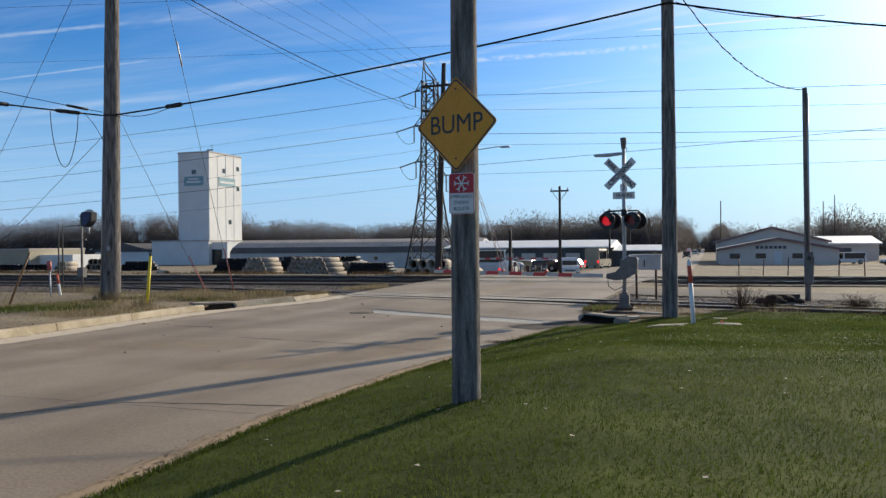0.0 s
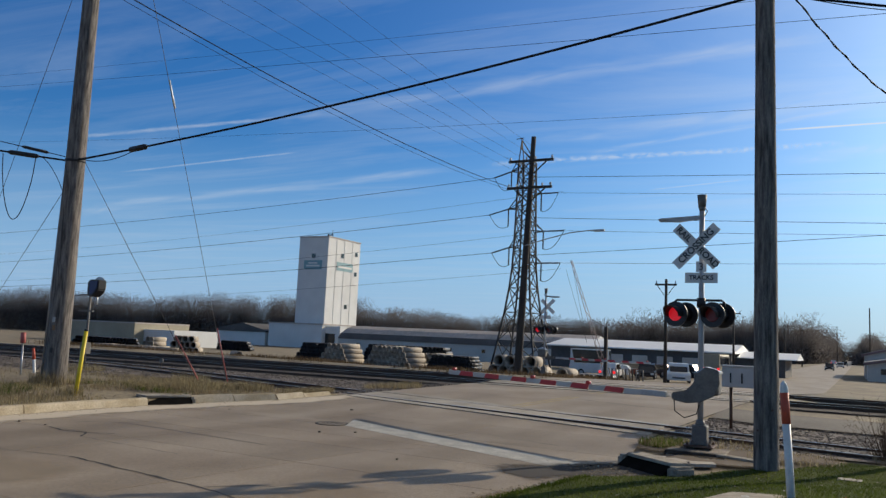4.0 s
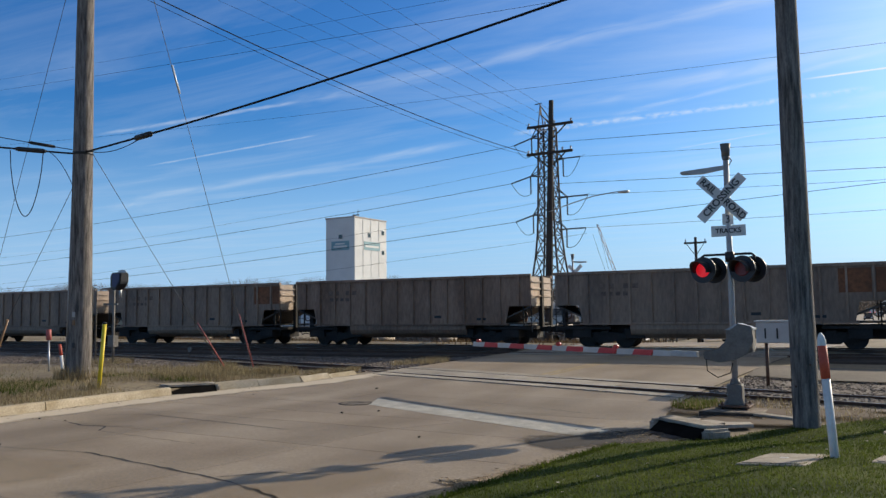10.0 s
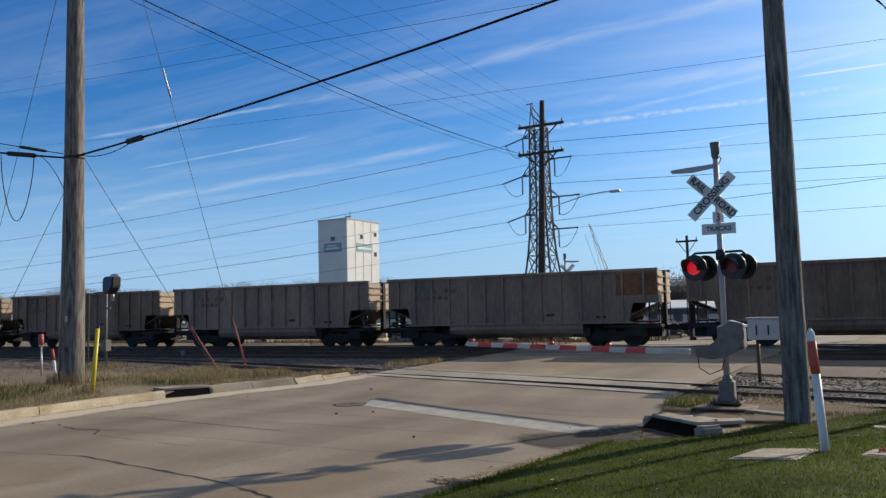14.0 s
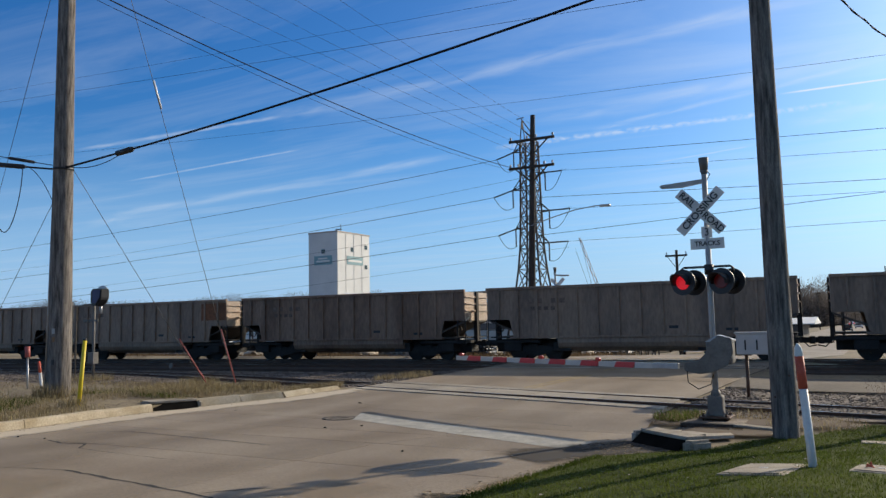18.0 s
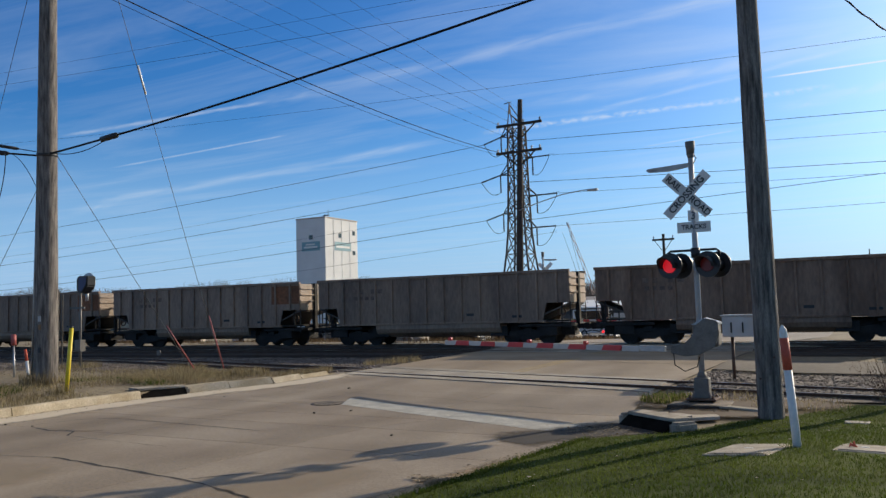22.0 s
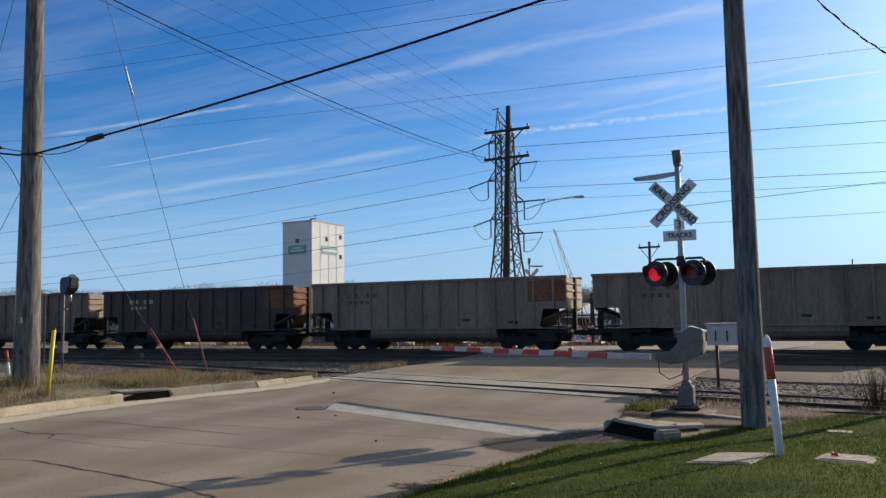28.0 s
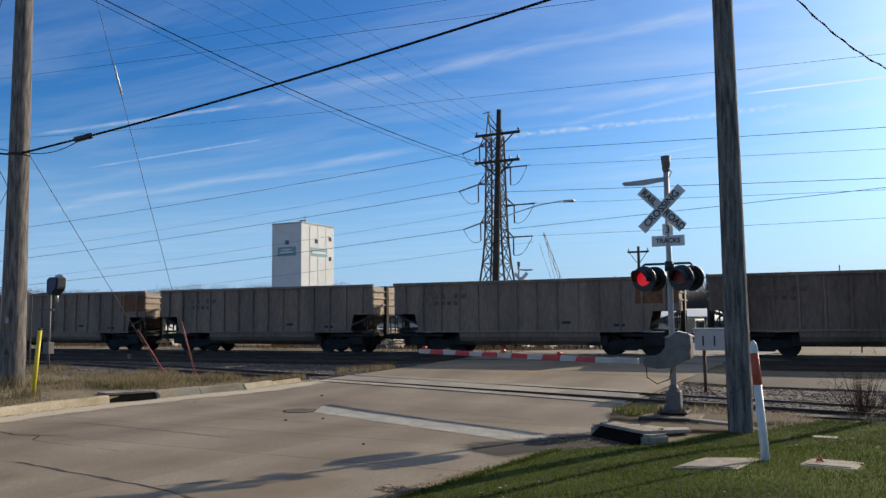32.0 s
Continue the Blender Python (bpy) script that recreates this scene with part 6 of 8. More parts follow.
# ---- bare winter woods along the horizon ----
def woods(name, spans, n, hmin, hmax, label, low=34):
    """Bare trees: each a trunk, spreading limbs and a rounded crown of fine twigs, over a dense low thicket."""
    vs, fs = [], []
    U = random.uniform
    def sliver(px, py, pz, qx, qy, qz, w):
        k = len(vs)
        ux, uz = (qz - pz), -(qx - px)
        d = math.hypot(ux, uz) or 1.0
        ux, uz = ux / d * w, uz / d * w
        vs.append((px - ux, py, pz - uz)); vs.append((px + ux, py, pz + uz)); vs.append((qx, qy, qz)); fs.append((k, k + 1, k + 2))
    for _ in range(n):
        (xa, ya), (xb, yb), depth = random.choice(spans)
        t = random.random()
        x, y = xa + (xb - xa) * t, ya + (yb - ya) * t + U(0, depth)
        zb = gz(x, y) - 0.3
        h = U(hmin, hmax) * (0.95 + 0.25 * noise.noise(Vector((x * 0.03, y * 0.03, 0))))
        cz, rz, rx = zb + h * 0.63, h * 0.37, h * U(0.24, 0.34)
        tx = x + U(-0.6, 0.6)
        sliver(x, y, zb, tx, y, zb + h * 0.8, U(0.14, 0.24))
        for i in range(10):
            a = -1.45 + 2.9 * (i + random.random()) / 10; q = U(0.6, 0.95); f = U(0.25, 0.5)
            sliver(x + (tx - x) * f, y, zb + h * f, tx + rx * q * math.sin(a), y + U(-0.6, 0.6) * rx, cz + rz * q * math.cos(a), U(0.07, 0.11))
        for _ in range(135):
            a, q = U(-3.14, 3.14), math.sqrt(random.random())
            px, pz = tx + rx * q * math.sin(a), cz + rz * q * math.cos(a)
            # twigs grow outwards and upwards
            b = math.atan2(px - tx, (pz - cz) + 0.9 * rz) + U(-0.9, 0.9); l = h * U(0.035, 0.085)
            py = y + U(-0.6, 0.6) * rx
            sliver(px, py, pz, px + math.sin(b) * l, py, pz + math.cos(b) * l, U(0.045, 0.085))
        for _ in range(low):
            px, pz, b, l = x + U(-4.5, 4.5), zb + h * U(0.0, 0.42), U(-1.5, 1.5), h * U(0.06, 0.14)
            sliver(px, y - U(0, 2), pz, px + math.sin(b) * l, y, pz + math.cos(b) * l, U(0.12, 0.3))
    return tagged(raw(name, vs, fs, M["bark"]), label, "woods", "", "stuff")
woods("far_woods", [((-420, 250), (-205, 300), 25)], 620, 19.0, 23.0, "bare brown winter woods along the horizon")
woods("far_woods", [((-205, 300), (-20, 320), 25)], 620, 14.5, 18.0, "bare brown winter woods along the horizon")
woods("far_woods", [((-80, 300), (-14, 330), 20), ((-18, 330), (-13, 520), 6), ((-30, 545), (20, 550), 20)], 260, 11.5, 15.0, "low bare thicket beside the far street", 40)
woods("far_woods", [((-80, 295), (-15, 325), 20), ((-18, 330), (-13, 520), 6)], 70, 17.0, 21.5, "taller bare winter trees beside the far street", 8)
woods("far_woods", [((2, 330), (6, 520), 8), ((6, 300), (120, 290), 25), ((30, 240), (90, 235), 20)], 360, 9.0, 11.5, "bare brown winter thicket behind the metal building", 44)
woods("far_woods", [((3, 330), (6, 420), 8), ((6, 300), (120, 290), 25), ((20, 240), (90, 235), 20)], 70, 11.5, 14.0, "bare winter trees behind the metal building", 8)
woods("far_woods", [((-900, 330), (-400, 300), 40), ((120, 300), (700, 330), 40)], 420, 16.0, 21.0, "bare brown winter woods along the horizon")

# ---- rolling stock ----
CARL = 15.3
def wheelset(parent, x, mname="under", r=0.46):
    for s in (-1, 1):
        b = BM(); cyl(b, (x, s * 0.66, r), (x, s * 0.80, r), r, r, 20); cyl(b, (x, s * 0.64, r), (x, s * 0.665, r), r + 0.03, r + 0.03, 20)
        part("wheel", b, M[mname], parent)
    b = BM(); cyl(b, (x, -0.95, r), (x, 0.95, r), 0.08, 0.08, 10); part("axle", b, M[mname], parent)
def truck(parent, x, wb=1.78):
    t = node("truck", (x, 0, 0), parent)
    for dx in (-wb / 2, wb / 2):
        wheelset(t, dx)
    for s in (-1, 1):
        b = BM(); prism(b, [(-wb / 2 - 0.3, 0.42), (-wb / 2 - 0.3, 0.60), (-0.45, 0.72), (0.45, 0.72), (wb / 2 + 0.3, 0.60), (wb / 2 + 0.3, 0.42), (0.42, 0.30), (0.30, 0.22), (-0.30, 0.22), (-0.42, 0.30)], "y", s * 1.0 - 0.07, s * 1.0 + 0.07)
        part("side_frame", b, M["under"], t)
        for dx in (-0.14, 0.0, 0.14):
            b = BM(); cyl(b, (dx, s * 1.0, 0.30), (dx, s * 1.0, 0.62), 0.055, 0.055, 8); part("spring", b, M["rail"], t)
    b = BM(); box(b, -0.2, 0.2, -1.1, 1.1, 0.55, 0.80, 0.02); part("bolster", b, M["under"], t)
    return t
GL = 14.05
def gondola(body, rusty, patches, end_mat="carend", dark=False):
    e = thing("coal_gondola", (0, 0, 0), "grimy ribbed coal gondola " + ("with a rusty end panel" if rusty else "with plain weathered sides"), "freight car", "coal cars of the train")
    mb = M[body]
    z0, z1, cut = 1.12, 3.45, 2.0
    for s in (-1, 1):
        out = [(-GL + 1.35, z0), (-1.35, z0), (-1.15, cut), (0, cut), (0, z1), (-GL, z1), (-GL, cut), (-GL + 1.15, cut)]
        b = BM(); prism(b, out, "y", s * 1.46 - 0.03, s * 1.46 + 0.03); part("side_sheet", b, mb, e)
        b = BM(); box(b, -GL - 0.04, 0.04, s * 1.50 - 0.09, s * 1.50 + 0.09, z1 - 0.02, z1 + 0.12, 0.015); part("top_chord", b, mb, e)
        b = BM(); box(b, -GL + 1.2, -1.2, s * 1.49 - 0.07, s * 1.49 + 0.07, z0 - 0.05, z0 + 0.05, 0.015); part("side_sill", b, mb, e)
        for i in range(14):
            x = -0.62 - (GL - 1.24) * i / 13
            lo = cut if (i in (0, 13)) else z0
            b = BM(); box(b, x - 0.045, x + 0.045, s * 1.535 - 0.045, s * 1.535 + 0.045, lo, z1, 0.012); part("rib", b, mb, e)
        if rusty:
            b = BM(); box(b, -1.9, -0.70, s * 1.496 - 0.004, s * 1.496 + 0.004, cut + 0.35, z1 - 0.1); part("rust_panel", b, M["rust"], e, "rust orange end panel")
            b = BM(); box(b, -0.54, -0.03, s * 1.496 - 0.004, s * 1.496 + 0.004, cut + 0.35, z1 - 0.1); part("rust_panel", b, M["rust"], e)
        # stencils as plain bars
        for k in range(4 if s < 0 else 0):
            for x0, x1, za, zc in ((-GL + 2.15 + 0.42 * k + (0.3 if k > 1 else 0), 0.27, 2.75, 2.98), (-GL + 2.25 + 0.34 * k, 0.21, 2.42, 2.60)):
                b = BM(); box(b, x0, x0 + x1, s * 1.494 - 0.004, s * 1.494 + 0.004, za, zc); part("stencil", b, M["stencil" if not dark else "faded_white"], e, "plain stencilled bar")
        b = BM(); box(b, -5.3, -4.9, s * 1.494 - 0.004, s * 1.494 + 0.004, 1.45, 1.58); part("data_bar", b, M["black"], e); b = BM(); box(b, -2.9, -2.4, s * 1.494 - 0.004, s * 1.494 + 0.004, 1.32, 1.44); part("data_bar", b, M["black"], e)
        if patches:
            for x in (-GL + 3.2, -GL + 4.75):
                b = BM(); box(b, x - 0.34, x + 0.34, s * 1.497 - 0.004, s * 1.497 + 0.004, 2.25, 2.85); part("patch", b, M["carend"], e, "pale painted square")
    for xe, sgn in ((0.0, 1), (-GL, -1)):
        for s in (-1, 1):
            ya, yb = (0.14, 1.43) if s > 0 else (-1.43, -0.14)
            b = BM(); box(b, xe - 0.04 - 0.03 * sgn, xe + 0.04 - 0.03 * sgn, ya, yb, cut, z1); part("end_sheet", b, M[end_mat], e, "end sheet painted pale as if sunlit")
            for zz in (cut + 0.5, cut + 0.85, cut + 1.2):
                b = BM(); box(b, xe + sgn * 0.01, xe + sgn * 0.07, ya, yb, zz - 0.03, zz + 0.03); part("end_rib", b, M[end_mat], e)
            b = BM(); box(b, xe - 0.42 * sgn - 0.03, xe - 0.42 * sgn + 0.03, s * 1.40 - 0.03, s * 1.40 + 0.03, 1.0, cut + 0.05); part("post", b, M["under"], e)
            b = BM(); box(b, xe - 0.02, xe + 0.02, s * 1.42 - 0.025, s * 1.42 + 0.025, 0.75, cut + 0.05); part("corner_post", b, M["under"], e)
            for r_ in range(4):
                b = BM(); cyl(b, (xe - 0.42 * sgn, s * 1.45, 0.85 + 0.32 * r_), (xe, s * 1.45, 0.85 + 0.32 * r_), 0.014, 0.014, 5); part("ladder_rung", b, M["under"], e)
        b = BM(); box(b, xe - 0.10, xe + 0.10, -0.13, 0.13, 0.9, z1 + 0.05); part("centre_post", b, M["under"], e)
        # slope sheet in a darker brown than the side sheets
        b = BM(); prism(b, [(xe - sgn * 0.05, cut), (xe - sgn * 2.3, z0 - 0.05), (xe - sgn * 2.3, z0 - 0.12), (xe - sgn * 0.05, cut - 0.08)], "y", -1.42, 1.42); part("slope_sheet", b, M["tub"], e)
        b = BM(); box(b, min(xe, xe - sgn * 2.6), max(xe, xe - sgn * 2.6), -1.35, 1.35, 0.86, 1.0, 0.02); part("end_platform", b, M["under"], e)
        b = BM(); box(b, xe + sgn * 0.0 - 0.06, xe + sgn * 0.62 + 0.06, -0.10, 0.10, 0.72, 0.96, 0.03); box(b, xe + sgn * 0.45 - 0.12, xe + sgn * 0.45 + 0.12, -0.17, 0.17, 0.68, 1.0, 0.04); part("coupler", b, M["under"], e)
        b = BM(); tube(b, [(xe, 0.3, 0.85), (xe + sgn * 0.3, 0.25, 0.55), (xe + sgn * 0.6, 0.1, 0.62)], 0.03, 6); part("air_hose", b, M["black"], e)
        b = BM(); ring(b, (xe - 0.5 * sgn, -1.2, 1.55), (xe - 0.5 * sgn, -1.15, 1.55), 0.22, 0.17, 14); part("hand_brake_wheel", b, M["rail"], e)
    b = BM(); box(b, -GL + 0.1, -0.1, -0.45, 0.45, 0.42, 1.02); part("centre_sill", b, M["under"], e)
    # dark blocks added under the floor so the underside stays dark
    for xx in (-1.2, -GL + 1.2, -3.7, -GL + 3.7):
        b = BM(); box(b, xx - 0.45, xx + 0.45, -1.25, 1.25, 0.45, 0.9, 0.03); part("brake_rigging", b, M["under"], e)
    # tub belly between the trucks
    vs, fs = [], []
    pr = [(1.46, z0), (1.47, 0.86), (1.36, 0.66), (1.08, 0.50), (0.6, 0.42), (-0.6, 0.42), (-1.08, 0.50), (-1.36, 0.66), (-1.47, 0.86), (-1.46, z0)]
    for x, k in ((-3.55, 1.0), (-GL + 3.55, 1.0)):
        vs += [(x, y, z) for y, z in pr]
    n = len(pr)
    for i in range(n):
        fs.append((i, (i + 1) % n, n + (i + 1) % n, n + i))
    fs.append(tuple(range(n))); fs.append(tuple(range(n, 2 * n)))
    raw("tub", vs, fs, mb, e)
    b = BM(); box(b, -GL + 0.1, -0.1, -1.40, 1.40, z0 - 0.02, z0 + 0.05); part("floor", b, M["under"], e)
    b = BM(); prism(b, [(-GL + 0.1, 2.6), (-0.1, 2.6), (-1.5, 3.15), (-4.0, 3.4), (-7.0, 3.2), (-10, 3.4), (-12.6, 3.1)], "y", -1.38, 1.38); part("coal_load", b, M["coal"], e, "heaped black coal")
    truck(e, -2.25); truck(e, -GL + 2.25)
    return e
train = []
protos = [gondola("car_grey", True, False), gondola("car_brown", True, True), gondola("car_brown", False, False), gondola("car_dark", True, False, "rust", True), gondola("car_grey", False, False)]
order = [1, 0, 2, 0, 4, 1, 2, 0, 4, 2, 0, 0, 4, 2, 0, 4, 2, 2, 4, 0, 0, 4, 0, 2, 0, 4, 0, 3, 2, 4, 2, 0, 4, 0, 2, 3, 0, 2]
used = set()
for k, p in enumerate(order):
    if p not in used:
        ob = protos[p]; used.add(p)
    else:
        ob = copy_thing(protos[p], pose(0, 0, 0))
    train.append((ob, -CARL * k))

def locomotive(scheme):
    """A six-axle road locomotive; its nose coupler is at x = 0 and it reaches back to -22.2."""
    up = scheme == "yellow"
    hood, roof, sill = (M["loco_yellow"], M["loco_grey"], M["loco_yellow"]) if up else (M["loco_orange"], M["loco_black"], M["loco_black"])
    e = thing("locomotive", (0, 0, 0), "dirty yellow freight locomotive with a faded flag and grey roof" if up else "dirty orange freight locomotive with a black roof and sill", "locomotive", "locomotives")
    def P(name, out, y0, y1, m_, label="", bev=0.03):
        b = BM(); prism(b, out, "y", y0, y1)
        if bev:
            bmesh.ops.bevel(b, geom=list(b.edges), offset=bev, segments=2, affect="EDGES")
        return part(name, b, m_, e, label)
    def B(name, x0, x1, y0, y1, z0, z1, m_, label="", bev=0.0):
        b = BM(); box(b, x0, x1, y0, y1, z0, z1, bev); return part(name, b, m_, e, label)
    B("deck", -21.6, -0.75, -1.53, 1.53, 1.50, 1.72, sill, bev=0.02)
    P("nose", [(-3.9, 1.72), (-1.62, 1.72), (-1.50, 2.1), (-1.62, 3.30), (-1.95, 3.42), (-3.9, 3.46)], -1.30, 1.30, hood, "", 0.06)
    P("cab", [(-5.6, 1.72), (-2.9, 1.72), (-2.9, 3.42), (-3.22, 4.28), (-5.6, 4.36)], -1.50, 1.50, hood)
    B("cab_roof", -5.7, -3.15, -1.50, 1.50, 4.32, 4.46, roof if up else hood, bev=0.05)
    for s in (-1, 1):
        P("windscreen", [(-2.945, 3.55), (-2.915, 3.55), (-3.13, 4.15), (-3.16, 4.15)], min(s * 0.22, s * 1.18), max(s * 0.22, s * 1.18), M["cabglass"], "sloping windscreen", 0)
        for x0, x1 in ((-5.35, -4.95), (-4.75, -4.35), (-4.1, -3.7)):
            B("cab_window", x0, x1, s * 1.50 - 0.02, s * 1.50 + 0.02, 3.42, 4.02, M["cabglass"], "dark cab window")
            b = BM(); 
            for a_, c_, z0_, z1_ in ((x0 - 0.05, x1 + 0.05, 4.02, 4.08), (x0 - 0.05, x1 + 0.05, 3.36, 3.42), (x0 - 0.05, x0, 3.36, 4.08), (x1, x1 + 0.05, 3.36, 4.08)):
                box(b, a_, c_, s * 1.51 - 0.02, s * 1.51 + 0.02, z0_, z1_)
            part("window_frame", b, M["under"], e)
        if up:
            text_part("road_number", "5618", 0.78, pose(-4.5, s * 1.515, 2.72, 90, 0, 0 if s < 0 else 180), M["number_red"], e, 0.004, "red painted numerals")
    # engine hood in sections
    B("engine_hood", -15.6, -5.6, -0.95, 0.95, 1.72, 3.75, hood, bev=0.04)
    P("hood_roof", [(-15.6, 3.75), (-5.6, 3.75), (-5.6, 4.40), (-9.6, 4.40), (-9.7, 4.15), (-15.6, 4.15)], -0.97, 0.97, roof, "", 0.06)
    B("radiator_hood", -21.2, -15.6, -1.0, 1.0, 1.72, 3.75, hood, bev=0.04)
    P("radiator_wing", [(-21.4, 3.75), (-15.5, 3.75), (-15.2, 4.05), (-15.4, 4.45), (-21.4, 4.45), (-21.6, 4.1)], -1.50, 1.50, roof, "dark overhanging radiator", 0.06)
    for s in (-1, 1):
        for i in range(2):
            B("radiator_screen", -20.9 + 2.7 * i, -18.5 + 2.7 * i, s * 1.0 - 0.02, s * 1.0 + 0.02, 3.2, 3.65, M["black"], "black screen")
        for i in range(9):
            B("louvre", -20.8 + 0.55 * i, -20.45 + 0.55 * i, s * 1.0 - 0.02, s * 1.0 + 0.02, 2.0 + 0.1 * (i % 2), 3.0, M["black"], "dark louvred opening")
        for i in range(0, 11, 2 if up else 1):
            B("door_gap", -14.96 + 0.95 * i, -14.91 + 0.95 * i, s * 0.965 - 0.02, s * 0.965 + 0.02, 1.85, 3.62, M["under"], "dark gap between hood doors")
        if up:
            B("roof_band", -9.6, -5.62, s * 0.99 - 0.02, s * 0.99 + 0.02, 3.42, 3.80, roof, "grey paint band below the roof")
            B("red_band", -9.6, -5.62, s * 0.99 - 0.02, s * 0.99 + 0.02, 3.34, 3.41, M["number_red"], "thin red band")
            B("cab_band", -5.55, -3.0, s * 1.505 - 0.01, s * 1.505 + 0.01, 4.09, 4.30, roof, "grey paint band on the cab")
        B("tank_plate", -13.2, -12.0, s * 1.46 - 0.015, s * 1.46 + 0.015, 0.80, 1.40, M["mech"], "pale dusty tank plate")
        B("tank_plate", -11.6, -9.4, s * 1.46 - 0.015, s * 1.46 + 0.015, 0.85, 1.35, M["tub"], "dusty tank plate")
        for i in range(10):
            x = -14.9 + 0.95 * i
            B("hood_door", x, x + 0.88, s * 0.95 - 0.025, s * 0.95 + 0.025, 1.9, 3.6, hood)
            B("door_handle", x + 0.75, x + 0.80, s * 0.985 - 0.01, s * 0.985 + 0.01, 2.6, 2.75, M["black"])
        B("intake_screen", -9.4, -7.6, s * 0.98 - 0.02, s * 0.98 + 0.02, 3.85, 4.25, M["black"], "dark intake screen")
        if not up:
            B("yellow_stripe", -20.9, -5.7, s * 1.02 - 0.012, s * 1.02 + 0.012, 3.66, 3.80, M["stripe_yellow"], "thin yellow stripe")
            B("yellow_stripe", -20.9, -1.9, s * 1.02 - 0.012, s * 1.02 + 0.012, 1.78, 1.96, M["stripe_yellow"], "thin yellow stripe")
            b = BM()
            for i, w in enumerate((0.75, 0.75, 0.75, 0.75)):
                prism(b, [(-14.6 + 1.15 * i, 2.55), (-14.6 + 1.15 * i + w, 2.55), (-14.45 + 1.15 * i + w, 3.25), (-14.45 + 1.15 * i, 3.25)], "y", s * 0.985 - 0.012, s * 0.985 + 0.012)
            part("lettering_bar", b, M["loco_black"], e, "plain dark lettering shapes")
            b = BM(); box(b, -4.5, -3.3, s * 1.51 - 0.01, s * 1.51 + 0.01, 2.6, 2.95); part("number_bar", b, M["loco_black"], e)
        else:
            B("red_line", -21.2, -1.7, s * 1.545 - 0.012, s * 1.545 + 0.012, 1.66, 1.72, M["sign_red"], "thin red sill line")
            # faded flag: wavy stripes and a canton, over a dark background
            for r_ in range(9):
                vs, fs = [], []
                nn = 16
                for i in range(nn + 1):
                    x = -13.7 + 3.4 * i / nn
                    zz = 3.45 - 0.15 * r_ + 0.09 * math.sin(i * 0.75) + 0.02 * r_
                    vs += [(x, s * 0.99, zz - 0.075), (x, s * 0.99, zz + 0.075)]
                for i in range(nn):
                    fs.append((2 * i, 2 * i + 2, 2 * i + 3, 2 * i + 1))
                raw("flag_stripe", vs, fs, M["flag_red"] if r_ % 2 == 0 else M["flag_white"], e)
            b = BM(); prism(b, [(-11.9, 2.75), (-10.1, 2.35), (-10.55, 3.58), (-12.0, 3.55)], "y", s * 0.998 - 0.006, s * 0.998 + 0.006); part("flag_canton", b, M["flag_blue"], e)
            b = BM(); prism(b, [(-15.6, 2.85), (-15.3, 2.75), (-14.95, 2.85), (-14.95, 3.35), (-15.6, 3.35)], "y", s * 0.985 - 0.006, s * 0.985 + 0.006); part("shield", b, M["flag_blue"], e, "faded shield shape")
        # handrails
        b = BM(); tube(b, [(-21.2, s * 1.46, 2.72), (-5.9, s * 1.46, 2.72)], 0.014, 6); part("handrail", b, M["mech"], e)
        for i in range(10):
            x = -21.0 + 1.65 * i
            b = BM(); cyl(b, (x, s * 1.46, 1.7), (x, s * 1.46, 2.74), 0.013, 0.013, 6); part("stanchion", b, M["mech"], e)
        b = BM(); tube(b, [(-0.85, s * 1.45, 0.9), (-0.85, s * 1.45, 2.75), (-1.5, s * 1.36, 2.75)], 0.022, 6); part("grab_rail", b, M["galv" if up else "loco_yellow"], e)
        for z in (0.45, 0.75, 1.05, 1.35):
            B("step", -1.55, -0.9, min(s * 1.15, s * 1.5), max(s * 1.15, s * 1.5), z - 0.02, z + 0.02, M["under"])
            B("rear_step", -21.4, -20.8, min(s * 1.15, s * 1.5), max(s * 1.15, s * 1.5), z - 0.02, z + 0.02, M["under"])
        b = BM(); cyl(b, (-13.0, s * 1.25, 1.18), (-9.6, s * 1.25, 1.18), 0.22, 0.22, 14); part("air_tank", b, M["under"], e)
        B("sill_box", -14.6, -13.3, s * 1.2 - 0.2, s * 1.2 + 0.2, 0.75, 1.45, M["under"], "side equipment box", 0.03)
        h_ = BM(); cyl(h_, (-1.56, s * 0.16, 3.05), (-1.48, s * 0.16, 3.05), 0.09, 0.09, 14); part("headlight", h_, M["headlight"] if up else M["glass"], e, "headlight")
        h_ = BM(); cyl(h_, (-0.80, s * 0.95, 1.62), (-0.70, s * 0.95, 1.62), 0.09, 0.09, 14); part("ditch_light", h_, M["headlight"] if up else M["glass"], e, "ditch light")
    B("underframe", -21.5, -0.9, -1.15, 1.15, 0.98, 1.5, M["under"])
    P("fuel_tank", [(-14.2, 1.5), (-8.2, 1.5), (-8.2, 0.72), (-8.6, 0.42), (-13.8, 0.42), (-14.2, 0.72)], -1.45, 1.45, M["under"])
    P("pilot", [(-0.95, 1.5), (-0.80, 1.5), (-0.74, 0.85), (-0.38, 0.30), (-0.6, 0.18), (-0.95, 0.18)], -1.45, 1.45, M["under"], "snow plough pilot")
    for y_ in (-1.05, -0.45, 0.45, 1.05):
        b = BM(); tube(b, [(-0.78, y_, 1.6), (-0.78, y_, 2.7), (-1.0, y_ * 0.95, 2.75)], 0.022, 6); part("end_handrail", b, M["galv"], e)
    for y_ in (-0.85, -0.65, 0.65, 0.85):
        b = BM(); tube(b, [(-0.76, y_, 1.35), (-0.58, y_, 1.05), (-0.62, y_ * 0.97, 0.7)], 0.028, 6); part("brake_hose", b, M["black"], e)
